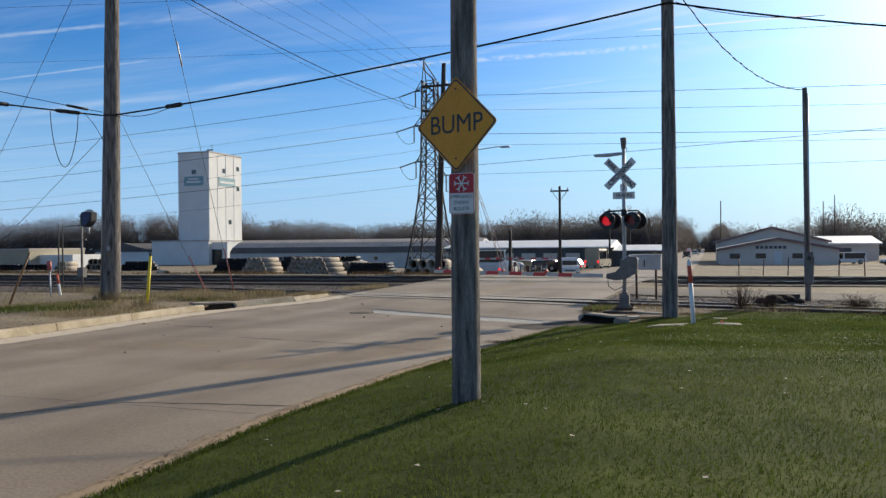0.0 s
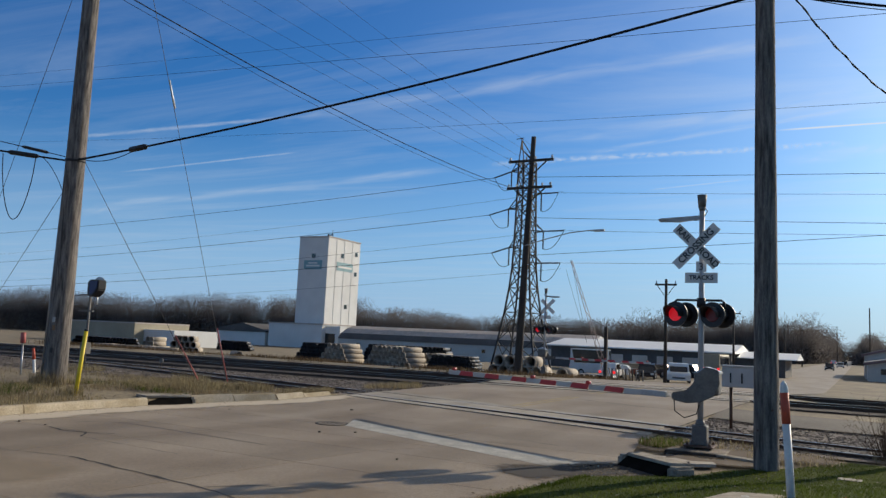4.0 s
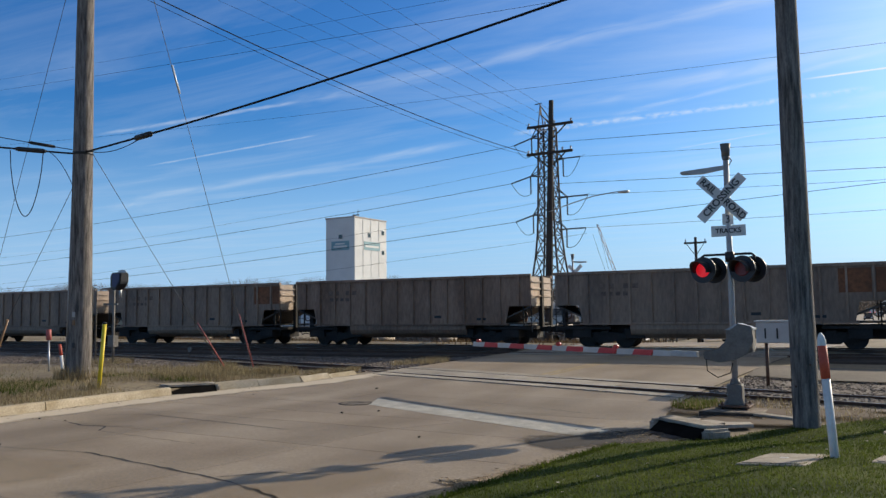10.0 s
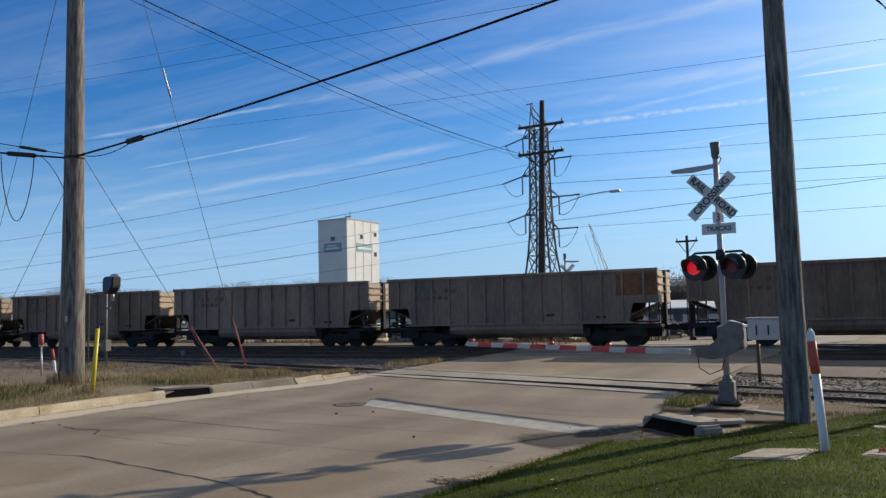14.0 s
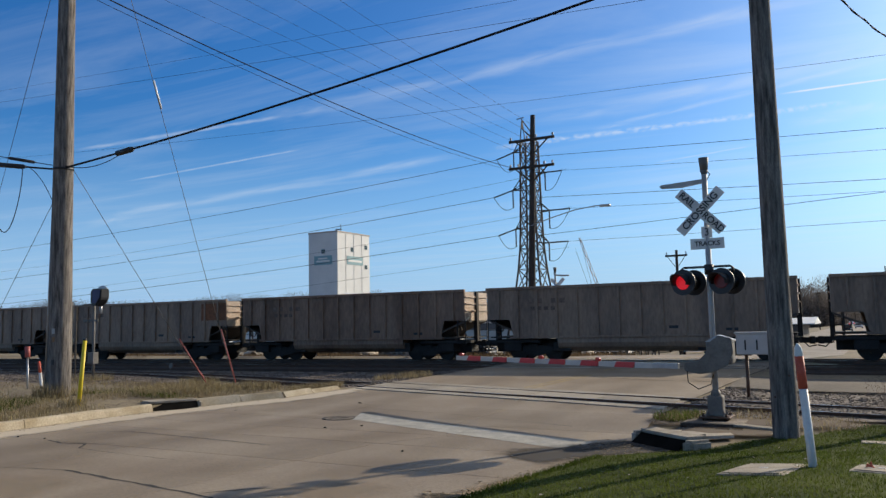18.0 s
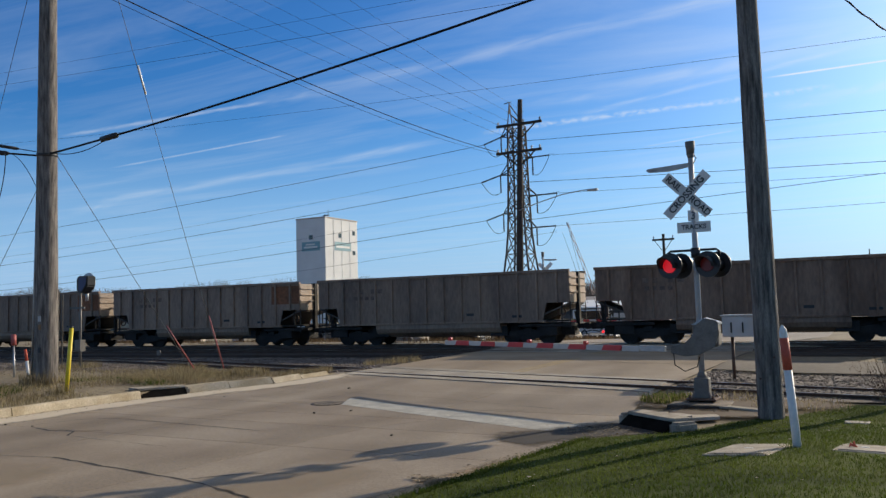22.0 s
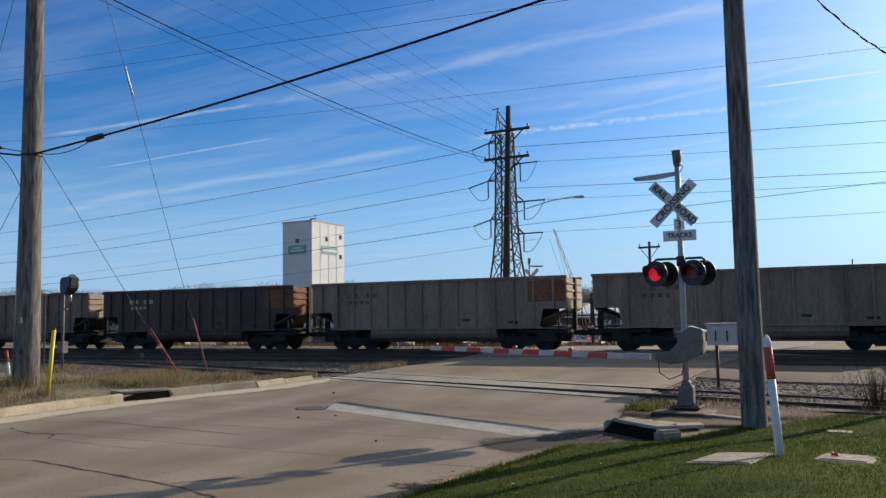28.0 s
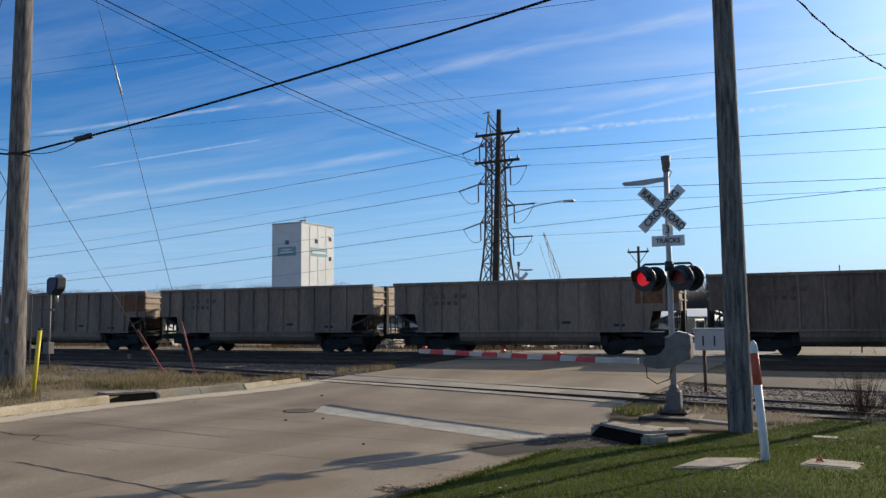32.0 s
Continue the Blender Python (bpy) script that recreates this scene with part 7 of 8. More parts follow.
    B("nose_mark", -1.56, -1.49, -0.8, 0.8, 2.25, 2.6, M["blue"] if up else M["loco_black"], "plain nose emblem shape")
    B("number_board", -3.30, -3.14, -0.8, 0.8, 4.20, 4.31, M["white"], "pale number board")
    B("exhaust", -12.2, -11.4, -0.4, 0.4, 4.15, 4.5, M["black"])
    b = BM()
    for a_ in (-0.25, 0.0, 0.25):
        cyl(b, (-14.1, a_, 4.42), (-13.6, a_ * 1.4, 4.46), 0.05, 0.11, 8)
    cyl(b, (-13.95, 0, 4.15), (-13.95, 0, 4.42), 0.04, 0.04, 6); part("horn", b, M["black"], e)
    for i in range(3):
        b = BM(); cyl(b, (-4.0 - 0.5 * i, 0.3 * (i - 1), 4.55), (-4.0 - 0.5 * i, 0.3 * (i - 1), 4.78), 0.03, 0.02, 6); part("antenna", b, M["black"], e)
    for xe, sg in ((-0.6, 1), (-21.6, -1)):
        b = BM(); box(b, min(xe, xe + sg * 0.65), max(xe, xe + sg * 0.65), -0.12, 0.12, 0.72, 1.0, 0.03); part("coupler", b, M["under"], e)
        for k in (-0.5, 0.5):
            b = BM(); tube(b, [(xe, k, 1.1), (xe + sg * 0.25, k, 0.75), (xe + sg * 0.3, k * 0.8, 0.45)], 0.03, 6); part("brake_hose", b, M["black"], e)
    # dark blocks added to close the see-through gaps beside the fuel tank
    for x0_, x1_ in ((-8.3, -6.8), (-15.2, -14.1)):
        B("equipment_box", x0_, x1_, -1.15, 1.15, 0.45, 1.0, M["under"], "", 0.03)
    B("rear_plate", -21.7, -21.55, -1.45, 1.45, 0.4, 1.6, M["under"])
    for x in (-4.2, -17.6):
        t = node("truck", (x, 0, 0), e)
        for dx in (-1.95, 0.0, 1.95):
            wheelset(t, dx, "under", 0.53)
        b = BM(); box(b, -2.6, 2.6, -0.55, 0.55, 0.32, 0.96, 0.04); part("traction_motor", b, M["under"], t)
        for s in (-1, 1):
            b = BM(); prism(b, [(-2.7, 0.55), (-2.7, 0.85), (-1.4, 1.0), (1.4, 1.0), (2.7, 0.85), (2.7, 0.55), (1.2, 0.42), (0.8, 0.6), (-0.8, 0.6), (-1.2, 0.42)], "y", s * 1.12 - 0.09, s * 1.12 + 0.09); part("side_frame", b, M["under"], t)
            for dx in (-1.95, 0.0, 1.95):
                b = BM(); cyl(b, (dx, s * 1.12, 0.53), (dx, s * 1.28, 0.53), 0.17, 0.15, 12); part("axle_box", b, M["under"], t)
            for dx in (-1.0, 1.0):
                b = BM(); cyl(b, (dx, s * 1.26, 0.78), (dx + 0.35, s * 1.26, 0.72), 0.10, 0.10, 10); part("brake_cylinder", b, M["under"], t)
    return e
train.append((locomotive("yellow"), 43.7)); train.append((locomotive("orange"), 22.1))
for ob, off in train[-2:]:
    ob.scale = (0.945, 1, 1)
TRAIN_Z = RAIL_Z + 0.172
TRAIN = [(0, -191.8), (6, -67.3), (10, 15.76), (13, 78.0), (18, 181.43), (22, 263.96), (25, 325.4), (30, 427.95), (32, 469.0)]

# ---- warning signs on the pole ----
def rounded(w, h, r, n=5):
    pts = []
    for cx, cy, a0 in ((w / 2 - r, h / 2 - r, 0), (-w / 2 + r, h / 2 - r, 90), (-w / 2 + r, -h / 2 + r, 180), (w / 2 - r, -h / 2 + r, 270)):
        for i in range(n + 1):
            a = math.radians(a0 + 90 * i / n)
            pts.append((cx + r * math.cos(a), cy + r * math.sin(a)))
    return pts
SIGN = pose(-2.29, 9.075, 3.69, 0, 0, -14.5)
bs = thing("bump_sign", (0, 0, 0), "yellow diamond warning sign bolted to the wooden pole", "road sign")
bs.matrix_basis = SIGN
def diamond(name, side, r, y0, y1, material, label=""):
    b = BM(); prism(b, [((x - z) * 0.7071, (x + z) * 0.7071) for x, z in rounded(side, side, r)], "y", y0, y1)
    return part(name, b, material, bs, label)
diamond("plate", 0.762, 0.045, -0.002, 0.002, M["sign_yellow"], "yellow reflective plate")
diamond("border", 0.742, 0.042, -0.0032, -0.0022, M["black"], "thin black border line")
diamond("face", 0.708, 0.036, -0.0046, -0.0034, M["sign_yellow"])
text_part("lettering", "BUMP", 0.285, pose(0, -0.006, 0.0, 90, 0, 0) @ Matrix.Diagonal((0.97, 1.04, 1, 1)), M["black"], bs, 0.001, "black capital letters")
for z in (0.40, -0.38):
    b = BM(); cyl(b, (0, -0.012, z), (0, -0.002, z), 0.012, 0.012, 8); part("bolt", b, M["rail"], bs)
ps = thing("snow_route_sign", (0, 0, 0), "small red and white emergency snow route sign on the pole", "road sign")
ps.matrix_basis = pose(-2.225, 9.055, 2.915, 0, 0, -4)
b = BM(); prism(b, rounded(0.305, 0.457, 0.035), "y", -0.002, 0.002); part("plate", b, M["white"], ps, "white sheet metal plate")
b = BM(); prism(b, rounded(0.293, 0.445, 0.031), "y", -0.0036, -0.0024); part("border", b, M["sign_red"], ps)
b = BM(); prism(b, [(-0.1405, -0.2165), (0.1405, -0.2165), (0.1405, 0.005), (-0.1405, 0.005)], "y", -0.0052, -0.004)
part("lower_panel", b, M["white"], ps)
for i, wd in enumerate(("EMERGENCY", "SNOW", "ROUTE")):
    text_part("lettering", wd, 0.058 if i else 0.047, pose(0, -0.0062, -0.035 - 0.068 * i, 90, 0, 0), M["black"], ps, 0.0006)
for k in range(3):
    b = BM()
    box(b, -0.088, 0.088, -0.0062, -0.0048, -0.0075, 0.0075)
    for s in (-1, 1):
        for q in (-1, 1):
            o_ = s * 0.058
            prism(b, [(o_, 0.0), (o_ + s * 0.026, q * 0.030), (o_ + s * 0.034, q * 0.024), (o_ + s * 0.012, 0.0)], "y", -0.0062, -0.0048)
    o = part("snowflake_bar", b, M["white"], ps); o.matrix_basis = pose(0, 0, 0.112, 0, 60 * k, 0)

# ---- lawn furniture: marker, lids, cone ----
mk = thing("utility_marker", (-0.03, 21.1, 0.24), "leaning white plastic utility marker with an orange band", "marker post", "utility markers")
b = BM(); cyl(b, (0.015, 0, -0.2), (-0.062, 0, 1.12), 0.056, 0.054, 16); part("tube", b, M["white"], mk)
b = BM(); cyl(b, (-0.062, 0, 1.12), (-0.088, 0, 1.55), 0.058, 0.057, 16); part("orange_band", b, M["orange"], mk, "orange warning band")
b = BM(); lathe(b, (-0.088, 0, 1.55), (-0.099, 0, 1.72), [0.054, 0.054, 0.053, 0.047, 0.034, 0.012], 16); part("cap", b, M["white"], mk)
def vault(loc, w, d, rz, label, cone=False):
    x, y, z = loc
    loc = (x, y, gz(x, y) - 0.014)
    e = thing("utility_vault", loc, label, "utility lid", "utility lids", rz=rz)
    e.matrix_basis = pose(*loc, math.degrees(math.atan(gz(x, y + 0.5) - gz(x, y - 0.5))), -math.degrees(math.atan(gz(x + 0.5, y) - gz(x - 0.5, y))), rz)
    b = BM(); box(b, -w / 2, w / 2, -d / 2, d / 2, -0.25, 0.035, 0.012); part("rim", b, M["curb_grey"], e)
    b = BM(); box(b, -w / 2 + 0.06, w / 2 - 0.06, -d / 2 + 0.06, d / 2 - 0.06, 0.03, 0.048, 0.006); part("lid", b, M["curb_grey"], e, "dull concrete lid")
    b = BM(); box(b, -0.05, 0.05, -0.028, 0.028, 0.046, 0.054, 0.003); part("lid_plate", b, M["white"], e)
    return e
vault((-0.60, 20.78, 0), 0.82, 1.35, -8, "pale concrete utility vault lid sunk in the lawn")
vault((0.77, 21.12, 0), 0.66, 0.80, -8, "pale concrete utility vault lid with an orange tag")
b = BM(); prism(b, [(-0.05, 0), (-0.02, 0.012), (0.055, 0.0), (0.03, 0.035), (0.015, 0.085), (-0.005, 0.04), (-0.03, 0.06)], "y", -0.012, 0.012); solo("orange_tag", b, M["orange"], "small crumpled orange tag on the vault lid", "marker", (0.63, 21.10, gz(0.63, 21.10) + 0.034))
b = BM(); box(b, -0.2, 0.2, -0.13, 0.13, -0.05, 0.02, 0.006); solo("valve_lid", b, M["gutter"], "small pale valve lid sunk in the lawn", "utility lid", (0.64, 25.2, gz(0.64, 25.2) + 0.01))
bd = BM(); box(bd, -0.55, 0.45, -0.12, 0.12, 0, 0.05, 0.01); solo("broken_slab", bd, M["curb_grey"], "broken pale concrete slab beside the footing", "rubble", (-1.35, 26.5, 0.10), rz=-25)
for x, y, rz in ((-3.05, 25.6, 20), (-2.5, 25.45, -15), (-2.0, 25.3, 40)):
    bd = BM(); prism(bd, [(-0.3, -0.15), (0.25, -0.2), (0.35, 0.1), (-0.1, 0.2)], "z", 0, 0.06); solo("rubble", bd, M["gutter"], "flat piece of broken pale concrete", "rubble", (x, y, gz(x, y) + 0.02), "broken concrete", rz=rz)

# ---- posts and signal on the far verge ----
def marker(name, base, top, r, mats, label):
    e = thing(name, base, label, "marker post", "verge marker posts")
    d = Vector(top) - Vector(base)
    z = 0.0
    for nm, f0, f1, m_, rr in mats:
        b = BM(); cyl(b, d * f0 - (Vector((0, 0, 0.2)) if f0 == 0 else Vector((0, 0, 0))), d * f1, r * rr, r * rr, 12); part(nm, b, M[m_], e)
    return e
marker("pipeline_marker", (-27.5, 28.1, 0.1), (-27.6, 28.1, 1.80), 0.065, (("post", 0, 0.76, "galv", 0.55), ("cap", 0.76, 1.0, "guyred", 1.5)), "grey marker post with a faded red cap")
marker("utility_marker", (-27.5, 28.7, 0.05), (-27.78, 28.7, 1.2), 0.055, (("tube", 0, 0.62, "white", 1.0), ("red_top", 0.62, 1.0, "orange", 1.02)), "leaning white marker tube with a red top")
marker("gas_marker", (-18.93, 24.0, 0.30), (-18.77, 24.05, 2.12), 0.058, (("tube", 0, 0.97, "yellow_tube", 1.0), ("cap", 0.97, 1.0, "black", 0.95)), "yellow plastic pipeline marker tube with a black top")
marker("gas_marker", (-27.1, 25.5, 0.2), (-25.95, 25.5, 2.2), 0.045, (("tube", 0, 1.0, "loco_yellow", 1.0),), "leaning faded yellow marker tube in the weeds")
sg = thing("railway_signal", (-30.7, 33.4, 0.02), "railway block signal with a hooded lamp on a steel mast", "railway signal")
sg.matrix_basis = pose(-30.82, 33.4, 0.02) @ Matrix.Scale(1.14, 4)
b = BM(); cyl(b, (0, 0, -0.2), (0, 0, 3.55), 0.055, 0.05, 10); part("mast", b, M["mech"], sg)
b = BM(); cyl(b, (0.42, 0.06, 3.45), (0.42, 0.02, 3.45), 0.40, 0.40, 26); part("background_disc", b, M["galv"], sg, "grey round target")
# the blue plate on the black hood is a painted reflection of the sky
b = BM(); prism(b, [(0.28, 3.20), (0.38, 3.02), (0.62, 3.02), (0.90, 3.30), (0.93, 3.70), (0.38, 3.72), (0.28, 3.60)], "y", -0.42, 0.0); bmesh.ops.bevel(b, geom=list(b.edges), offset=0.04, segments=2, affect="EDGES"); part("hood", b, M["black"], sg, "black lamp hood"); b = BM(); prism(b, [(0.44, 3.14), (0.62, 3.12), (0.86, 3.36), (0.88, 3.64), (0.44, 3.66)], "y", -0.428, -0.415); part("hood_plate", b, M["hood_sky_tint"], sg, "blue sky reflection painted on the hood")
b = BM(); cyl(b, (0.42, -0.02, 2.72), (0.42, -0.02, 3.1), 0.06, 0.06, 8); part("lamp_bracket", b, M["galv"], sg)
b = BM(); tube(b, [(-1.12, 0, 0.0), (-1.12, 0, 3.05), (-0.6, 0, 3.1), (0, 0, 3.12)], 0.035, 6); part("conduit", b, M["mech"], sg)
b = BM(); tube(b, [(-1.36, 0, 0.0), (-1.36, 0, 3.25), (-1.12, 0, 3.25)], 0.03, 6); part("conduit", b, M["mech"], sg)
b = BM(); box(b, -0.62, 0.25, -0.03, 0.03, 2.42, 2.50); part("cross_bracket", b, M["mech"], sg)
b = BM(); box(b, -0.17, 0.17, -0.14, 0.12, 0.72, 1.18, 0.02); part("relay_box", b, M["mech"], sg, "grey relay box")
b = BM(); box(b, -0.3, 0.3, -0.3, 0.3, -0.2, 0.06, 0.02); part("footing", b, M["curb_grey"], sg)
b = BM(); cyl(b, (0, -0.02, 0), (0, 0.02, 0), 0.13, 0.13, 18); o = solo("switch_target", b, M["mech"], "round grey switch target on a short stem", "switch stand", (-30.0, 37.2, 0.55))
b = BM(); cyl(b, (0, 0, -0.55), (0, 0, -0.14), 0.02, 0.02, 6); part("stem", b, M["rail"], o)

# ---- grass, weeds, brush ----
def blades(name, n, pick, hmin, hmax, w, lean, material, label, zf=gz):
    """Loose blades: each a bent, tapering ribbon."""
    vs, fs = [], []
    for _ in range(n):
        p = pick()
        if p is None:
            continue
        x, y = p
        z = zf(x, y)
        h = random.uniform(hmin, hmax); a = random.uniform(0, 6.283); l = random.uniform(0.1, lean) * h
        cx, cy = math.cos(a), math.sin(a)
        wx, wy = -cy * w * random.uniform(0.6, 1.2), cx * w * random.uniform(0.6, 1.2)
        k = len(vs)
        vs += [(x - wx, y - wy, z), (x + wx, y + wy, z), (x + cx * l * 0.4 + wx * 0.6, y + cy * l * 0.4 + wy * 0.6, z + h * 0.6), (x + cx * l * 0.4 - wx * 0.6, y + cy * l * 0.4 - wy * 0.6, z + h * 0.6), (x + cx * l, y + cy * l, z + h)]
        fs += [(k, k + 1, k + 2, k + 3), (k + 3, k + 2, k + 4)]
    return tagged(raw(name, vs, fs, material), label, "grass", "", "stuff")
def in_lawn(x0, x1, y0, y1):
    def f():
        y = random.uniform(y0, y1); x = random.uniform(x0, x1)
        return (x, y) if x > lawn_left(y) + 0.0 and math.hypot(x + 0.62, (y - 20.72) * 0.8) > 0.44 and math.hypot(x - 0.76, y - 20.9) > 0.40 else None
    return f
blades("lawn_grass", 120000, in_lawn(-5.2, 3.5, 2.0, 15.0), 0.024, 0.056, 0.005, 1.0, M["grass"], "short mown green grass of the lawn")
blades("lawn_grass", 120000, in_lawn(-5.0, 6.5, 14.0, 27.4), 0.026, 0.060, 0.007, 1.0, M["grass"], "short mown green grass of the lawn")
blades("lawn_grass", 30000, in_lawn(3.5, 14.0, 3.0, 27.4), 0.03, 0.075, 0.012, 0.9, M["grass"], "short mown green grass of the lawn")
def lawn_edge():
    y = random.uniform(1.0, 22.6)
    return (lawn_left(y) + random.uniform(-0.10, 0.12), y)
blades("lawn_edge_grass", 9000, lawn_edge, 0.03, 0.09, 0.007, 1.2, M["grass"], "ragged grass hanging over the street edge")
def verge():
    y = random.uniform(6, 31.5)
    x = xl(y) - 0.25 - abs(random.gauss(0, 1)) * 6.0
    v = noise.noise(Vector((x * 0.35, y * 0.35, 3.0)))
    if x < -45 or (y > 29 and x < -34) or (y < 22 and v < 0.12):
        return None
    return (x, y) if v > -0.05 + random.uniform(-0.15, 0.1) else None
blades("verge_weeds", 62000, verge, 0.03, 0.19, 0.008, 1.1, M["drygrass"], "dry straw-coloured weeds on the verge")
def verge_green():
    y = random.uniform(8, 27); x = xl(y) - 0.6 - abs(random.gauss(0, 1)) * 5.0
    return (x, y) if noise.noise(Vector((x * 0.3, y * 0.3, 9.0))) > 0.0 and x > -40 else None
blades("verge_grass", 22000, verge_green, 0.05, 0.17, 0.010, 0.9, M["grass"], "patches of green grass on the verge")
def clump(cx, cy, r):
    def f():
        a, q = random.uniform(0, 6.283), r * math.sqrt(random.random())
        return (cx + q * math.cos(a), cy + q * math.sin(a))
    return f
for cx, cy, r, n, h in ((-18.9, 23.8, 0.35, 160, 0.32), (-21.6, 25.0, 0.55, 420, 0.55), (-22.2, 26.3, 0.9, 300, 0.40), (-19.3, 28.2, 1.6, 1800, 0.28), (-30.7, 33.2, 1.0, 400, 0.4), (-17.4, 29.6, 0.8, 900, 0.3), (-16.3, 31.6, 0.8, 700, 0.25), (-23.0, 32.4, 0.8, 500, 0.4), (-16.0, 36.5, 1.2, 700, 0.3)):
    blades("weed_clump", n, clump(cx, cy, r), h * 0.4, h, 0.009, 0.8, M["drygrass"], "tall dry weed clump on the verge")
for cx, cy, r, n, h in ((-3.2, 27.7, 0.6, 350, 0.22), (-1.9, 28.3, 0.8, 300, 0.15), (-0.4, 27.3, 1.0, 400, 0.13), (2.2, 28.2, 1.2, 400, 0.20), (5.0, 28.5, 1.5, 500, 0.2)):
    blades("weed_clump", n, clump(cx, cy, r), h * 0.4, h, 0.009, 0.8, M["drygrass"], "low dry weeds beside the spur track")
def brush(x, y, h, r, n, label):
    z = gz(x, y)
    vs, fs = [], []
    for _ in range(n):
        a, q = random.uniform(0, 6.283), random.uniform(0, r)
        bx, by = x + 0.25 * q * math.cos(a), y + 0.25 * q * math.sin(a)
        tx, ty, tz = x + q * math.cos(a) * 1.1, y + q * math.sin(a) * 1.1, z + h * random.uniform(0.25, 1.0) ** 1.3
        k = len(vs); w = 0.004
        vs += [(bx - w, by, z), (bx + w, by, z), (tx, ty, tz)]; fs.append((k, k + 1, k + 2))
        for _ in range(4):
            t = random.uniform(0.4, 1.0); px, py, pz = bx + (tx - bx) * t, by + (ty - by) * t, z + (tz - z) * t
            s = random.uniform(0.05, 0.16); k = len(vs)
            vs += [(px - 0.005, py, pz), (px + 0.005, py, pz), (px + random.uniform(-s, s), py + random.uniform(-s, s), pz + random.uniform(0, s))]; fs.append((k, k + 1, k + 2))
    return tagged(raw("dry_bush", vs, fs, M["twig"]), label, "bush", "dry bushes", "")
brush(1.30, 28.6, 1.4, 0.95, 170, "bare dry bush beside the spur track")
brush(4.9, 29.4, 0.5, 0.8, 260, "low dry brush beside the lane")
brush(2.2, 29.2, 0.5, 0.6, 200, "low dry brush beside the lane")
for x, y, s in ((2.5, 31.2, 0.30), (3.0, 31.5, 0.26), (2.1, 31.0, 0.22), (3.35, 31.1, 0.18), (2.75, 30.8, 0.17)):
    b = BM(); bmesh.ops.create_icosphere(b, subdivisions=2, radius=s)
    for v in b.verts:
        v.co *= 1 + 0.35 * noise.noise(v.co * 4 + Vector((x, y, 0))); v.co.z *= 0.7
    solo("rock", b, M["ballast_dark"], "dark rough rock in the weeds", "rock", (x, y, gz(x, y) + s * 0.3), "dark rocks", rz=random.uniform(0, 360))
b = BM(); box(b, -0.55, 0.55, -0.12, 0.12, 0, 0.2, 0.02); solo("old_tie", b, M["tie"], "discarded dark railway tie end", "tie", (2.9, 31.9, 0.25), rz=20)
# fallen leaves on the lawn
vs, fs = [], []
for _ in range(190):
    y = random.uniform(4, 26); x = random.uniform(-4.5, 6)
    if x < lawn_left(y) + 0.1:
        continue
    z = gz(x, y) + random.uniform(0.03, 0.06); s = random.uniform(0.012, 0.03); a = random.uniform(0, 6.28); k = len(vs)
    vs += [(x + s * math.cos(a + q), y + s * math.sin(a + q), z + random.uniform(-0.008, 0.008)) for q in (0, 1.7, 3.1, 4.6)]
    fs.append((k, k + 1, k + 2, k + 3))
tagged(raw("fallen_leaves", vs, fs, M["gutter"]), "pale dry leaf scraps scattered on the lawn", "leaves", "", "stuff")

blades("crossing_grass", 700, clump(-3.2, 27.7, 0.6), 0.06, 0.24, 0.009, 0.9, M["grass"], "tufts of green grass beside the crossing signal")
# rank weeds over the ground beyond the tracks
def beyond(x0, x1, y0, y1):
    def f():
        x, y = random.uniform(x0, x1), random.uniform(y0, y1)
        if xl(y) - 1.0 < x < xr(y) + 1.0 or noise.noise(Vector((x * 0.12, y * 0.12, 5.0))) < -0.25:
            return None
        return (x, y)
    return f
blades("far_weeds", 14000, beyond(-62, -13, 51.5, 70), 0.12, 0.35, 0.025, 0.9, M["farweed"], "thin brown weeds beyond the tracks")

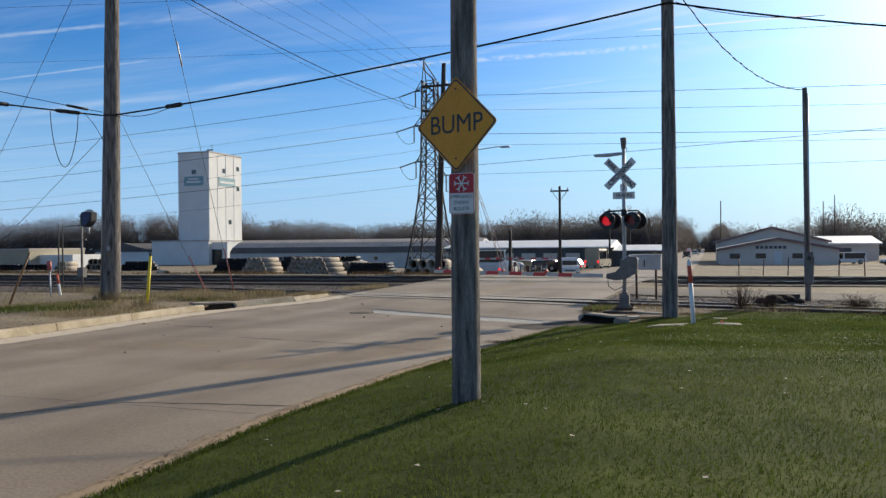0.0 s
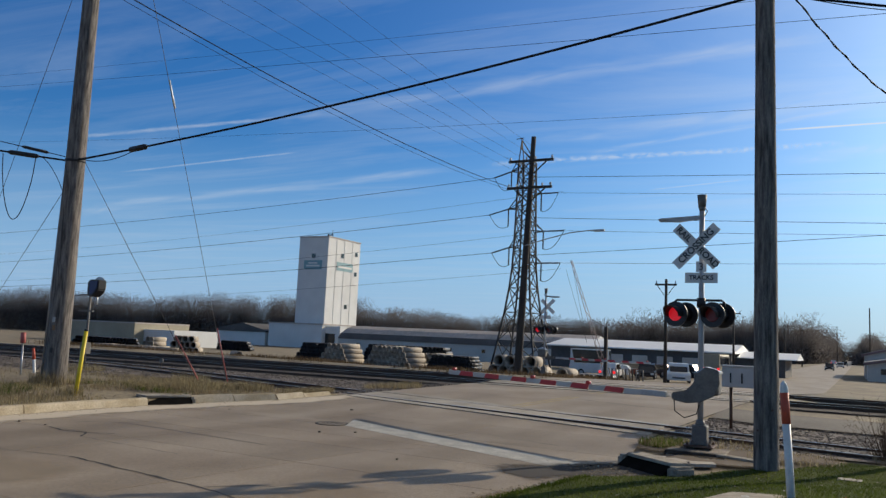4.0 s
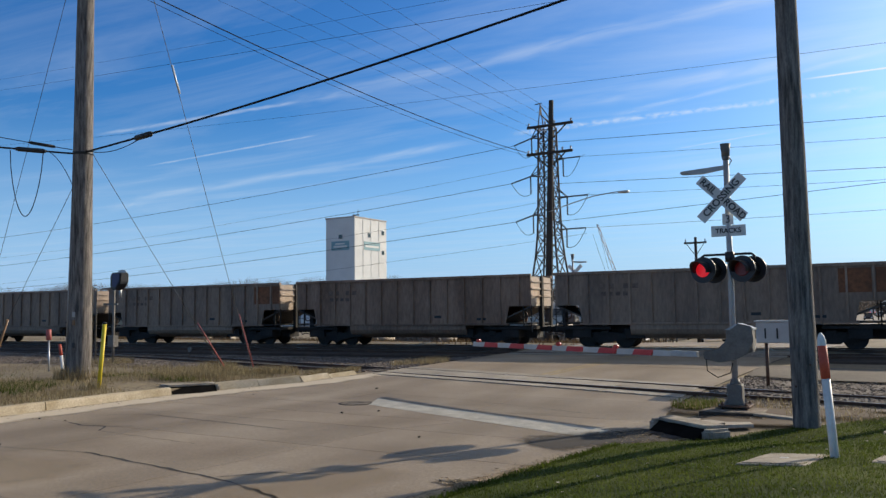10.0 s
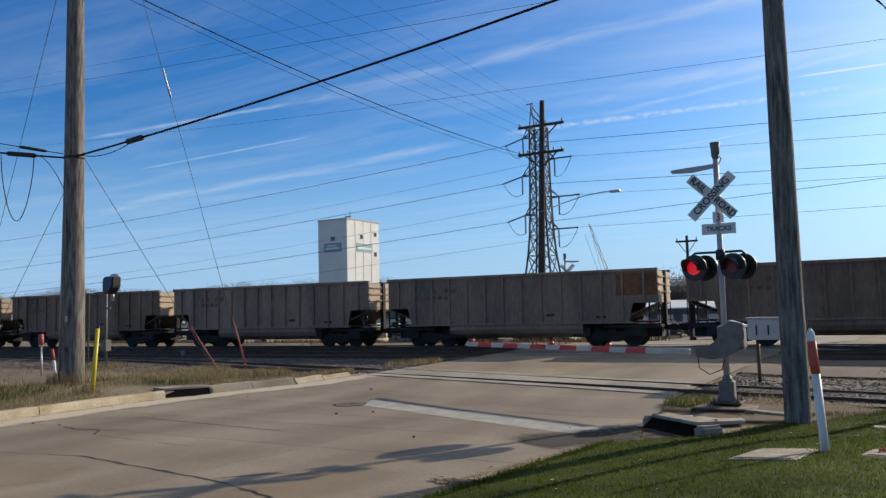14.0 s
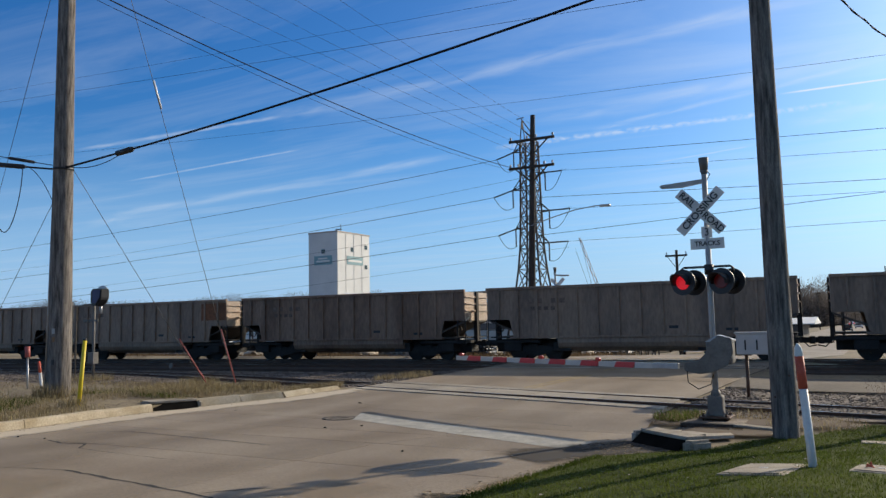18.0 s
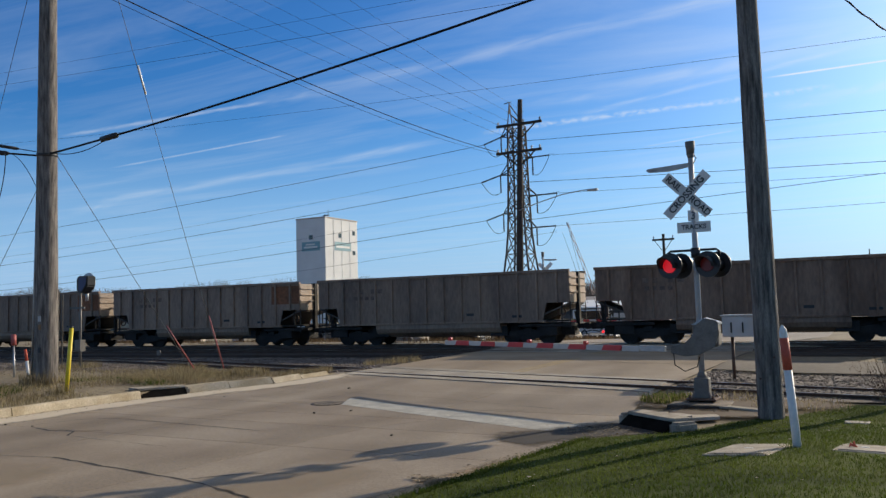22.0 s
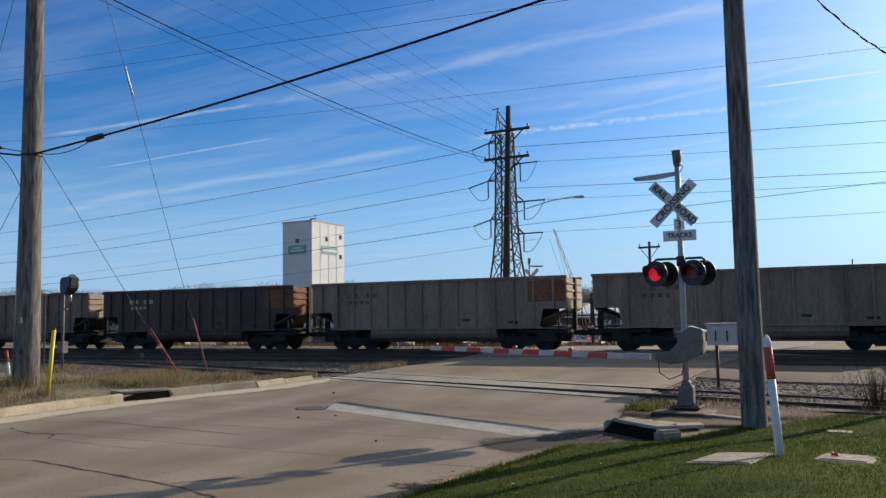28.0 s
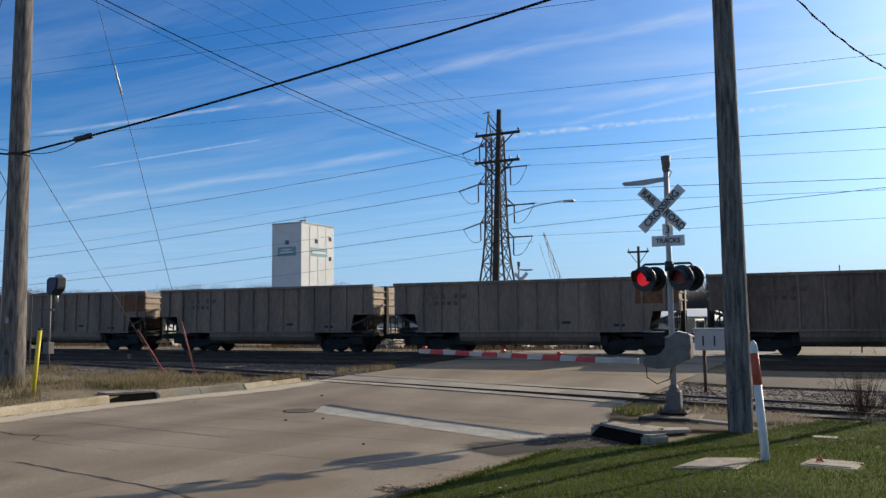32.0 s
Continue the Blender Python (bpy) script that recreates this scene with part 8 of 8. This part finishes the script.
# ---- contrails, very high and far ----
def contrail_mat(name, most, stretch, low, soft):
    m = bpy.data.materials.new(name)
    m.use_nodes = True
    n, l = m.node_tree.nodes, m.node_tree.links
    n.clear()
    out, tr, em, mx, no, tc, sep, mp = (n.new("ShaderNodeOutputMaterial"), n.new("ShaderNodeBsdfTransparent"), n.new("ShaderNodeEmission"), n.new("ShaderNodeMixShader"), n.new("ShaderNodeTexNoise"), n.new("ShaderNodeTexCoord"), n.new("ShaderNodeSeparateXYZ"), n.new("ShaderNodeMapping"))
    em.inputs["Color"].default_value, em.inputs["Strength"].default_value = (0.86, 0.93, 1.0, 1), 0.95
    l.new(tc.outputs["UV"], sep.inputs[0]); l.new(tc.outputs["UV"], mp.inputs["Vector"])
    mp.inputs["Scale"].default_value = (*stretch, 1)
    no.inputs["Scale"].default_value, no.inputs["Detail"].default_value, no.inputs["Distortion"].default_value = 1.0, 7, 0.6
    l.new(mp.outputs[0], no.inputs["Vector"])
    last = None
    for k, edge in (("X", 0.16), ("Y", 0.5)):
        a = n.new("ShaderNodeMath"); a.operation = "PINGPONG"; a.inputs[1].default_value = 0.5
        l.new(sep.outputs[k], a.inputs[0])
        r = n.new("ShaderNodeMapRange"); r.interpolation_type = "SMOOTHSTEP"; r.inputs["From Max"].default_value = edge
        l.new(a.outputs[0], r.inputs["Value"])
        if last is not None:
            mu = n.new("ShaderNodeMath"); mu.operation = "MULTIPLY"
            l.new(last, mu.inputs[0]); l.new(r.outputs[0], mu.inputs[1]); last = mu.outputs[0]
        else:
            last = r.outputs[0]
    mr = n.new("ShaderNodeMapRange")
    mr.inputs["From Min"].default_value, mr.inputs["From Max"].default_value = low, low + soft
    mr.inputs["To Max"].default_value = most
    l.new(no.outputs["Fac"], mr.inputs["Value"])
    mu = n.new("ShaderNodeMath"); mu.operation = "MULTIPLY"
    l.new(last, mu.inputs[0]); l.new(mr.outputs[0], mu.inputs[1]); l.new(mu.outputs[0], mx.inputs["Fac"])
    l.new(tr.outputs[0], mx.inputs[1]); l.new(em.outputs[0], mx.inputs[2]); l.new(mx.outputs[0], out.inputs["Surface"])
    return m
M["contrail_old"] = contrail_mat("spread_contrail_ice", 0.30, (7, 2.2), 0.28, 0.42)
M["contrail_thin"] = contrail_mat("thin_contrail_ice", 0.36, (9, 1), 0.25, 0.40)
M["contrail_bright"] = contrail_mat("fresh_contrail_ice", 0.95, (4, 1), 0.10, 0.30)
M["contrail_beads"] = contrail_mat("beaded_contrail_ice", 0.42, (60, 1.5), 0.36, 0.24)
def contrail(dirs, width, label, mat_):
    """A ribbon across the sky through far directions."""
    R = 2600.0
    pts = [Vector(d) * R for d in dirs]
    vs, fs, uv = [], [], []
    n = 48
    for i in range(n + 1):
        t = i / n * (len(pts) - 1); j = min(int(t), len(pts) - 2)
        p = pts[j].lerp(pts[j + 1], t - j)
        w = width * random.uniform(0.85, 1.1)
        for k in range(5):
            vs.append((p.x, p.y, p.z + w * (k / 2 - 1))); uv.append((i / n, k / 4))
    for i in range(n):
        for k in range(4):
            a = 5 * i + k
            fs.append((a, a + 5, a + 6, a + 1))
    o = tagged(raw("contrail", vs, fs, M[mat_]), label, "contrail", "contrails", "structure")
    lay_uv = o.data.uv_layers.new(name="across")
    for lp_ in o.data.loops:
        lay_uv.data[lp_.index].uv = uv[lp_.vertex_index]
    o.visible_shadow = False
    return o
contrail(((-0.66, 0.70, 0.25), (-0.581, 0.767, 0.274), (-0.459, 0.836, 0.300), (-0.301, 0.895, 0.330), (-0.140, 0.928, 0.346), (0.02, 0.935, 0.352)), 34, "wide spread contrail high in the sky", "contrail_old")
contrail(((-0.398, 0.884, 0.247), (-0.239, 0.935, 0.263), (-0.104, 0.955, 0.277), (0.039, 0.956, 0.292), (0.16, 0.94, 0.30)), 40, "wide spread contrail near the sun", "contrail_old")
contrail(((-0.30, 0.92, 0.234), (-0.241, 0.939, 0.245), (-0.106, 0.959, 0.263), (0.038, 0.960, 0.278)), 13, "narrow spread contrail near the sun", "contrail_old")
contrail(((-0.085, 0.972, 0.220), (0.035, 0.972, 0.231), (0.15, 0.96, 0.238)), 30, "wide faint contrail low near the sun", "contrail_old")
contrail(((-0.42, 0.88, 0.219), (-0.341, 0.912, 0.227), (-0.120, 0.964, 0.236), (0.0, 0.97, 0.238)), 13, "old beaded contrail in the blue sky", "contrail_beads")
contrail(((-0.091, 0.962, 0.256), (0.037, 0.966, 0.256), (0.13, 0.958, 0.254)), 4.5, "thin bright contrail near the sun", "contrail_bright")
contrail(((-0.233, 0.954, 0.191), (-0.117, 0.972, 0.202)), 4.0, "short thin contrail low in the sky", "contrail_thin")
contrail(((-0.040, 0.982, 0.184), (-0.002, 0.983, 0.184)), 3.2, "short faint contrail low in the sky", "contrail_thin")
contrail(((-0.770, 0.614, 0.174), (-0.611, 0.760, 0.222)), 4.5, "thin contrail in the blue sky", "contrail_thin")
contrail(((-0.800, 0.563, 0.205), (-0.621, 0.739, 0.261)), 9, "faint thin contrail in the blue sky", "contrail_thin")
contrail(((-0.80, 0.585, 0.122), (-0.758, 0.636, 0.142), (-0.595, 0.782, 0.185), (-0.427, 0.878, 0.218)), 22, "faint spread contrail in the blue sky", "contrail_old")

def motions():
    a = math.atan(SKEW)
    cos_a, sin_a = math.cos(a), math.sin(a)
    for ob, off in train:
        walk(ob, [(t, pose(-15 + (s + off + 15) * cos_a, 46.2 + (s + off + 15) * sin_a, TRAIN_Z, 0, 0, math.degrees(a))) for t, s in TRAIN])

motions()
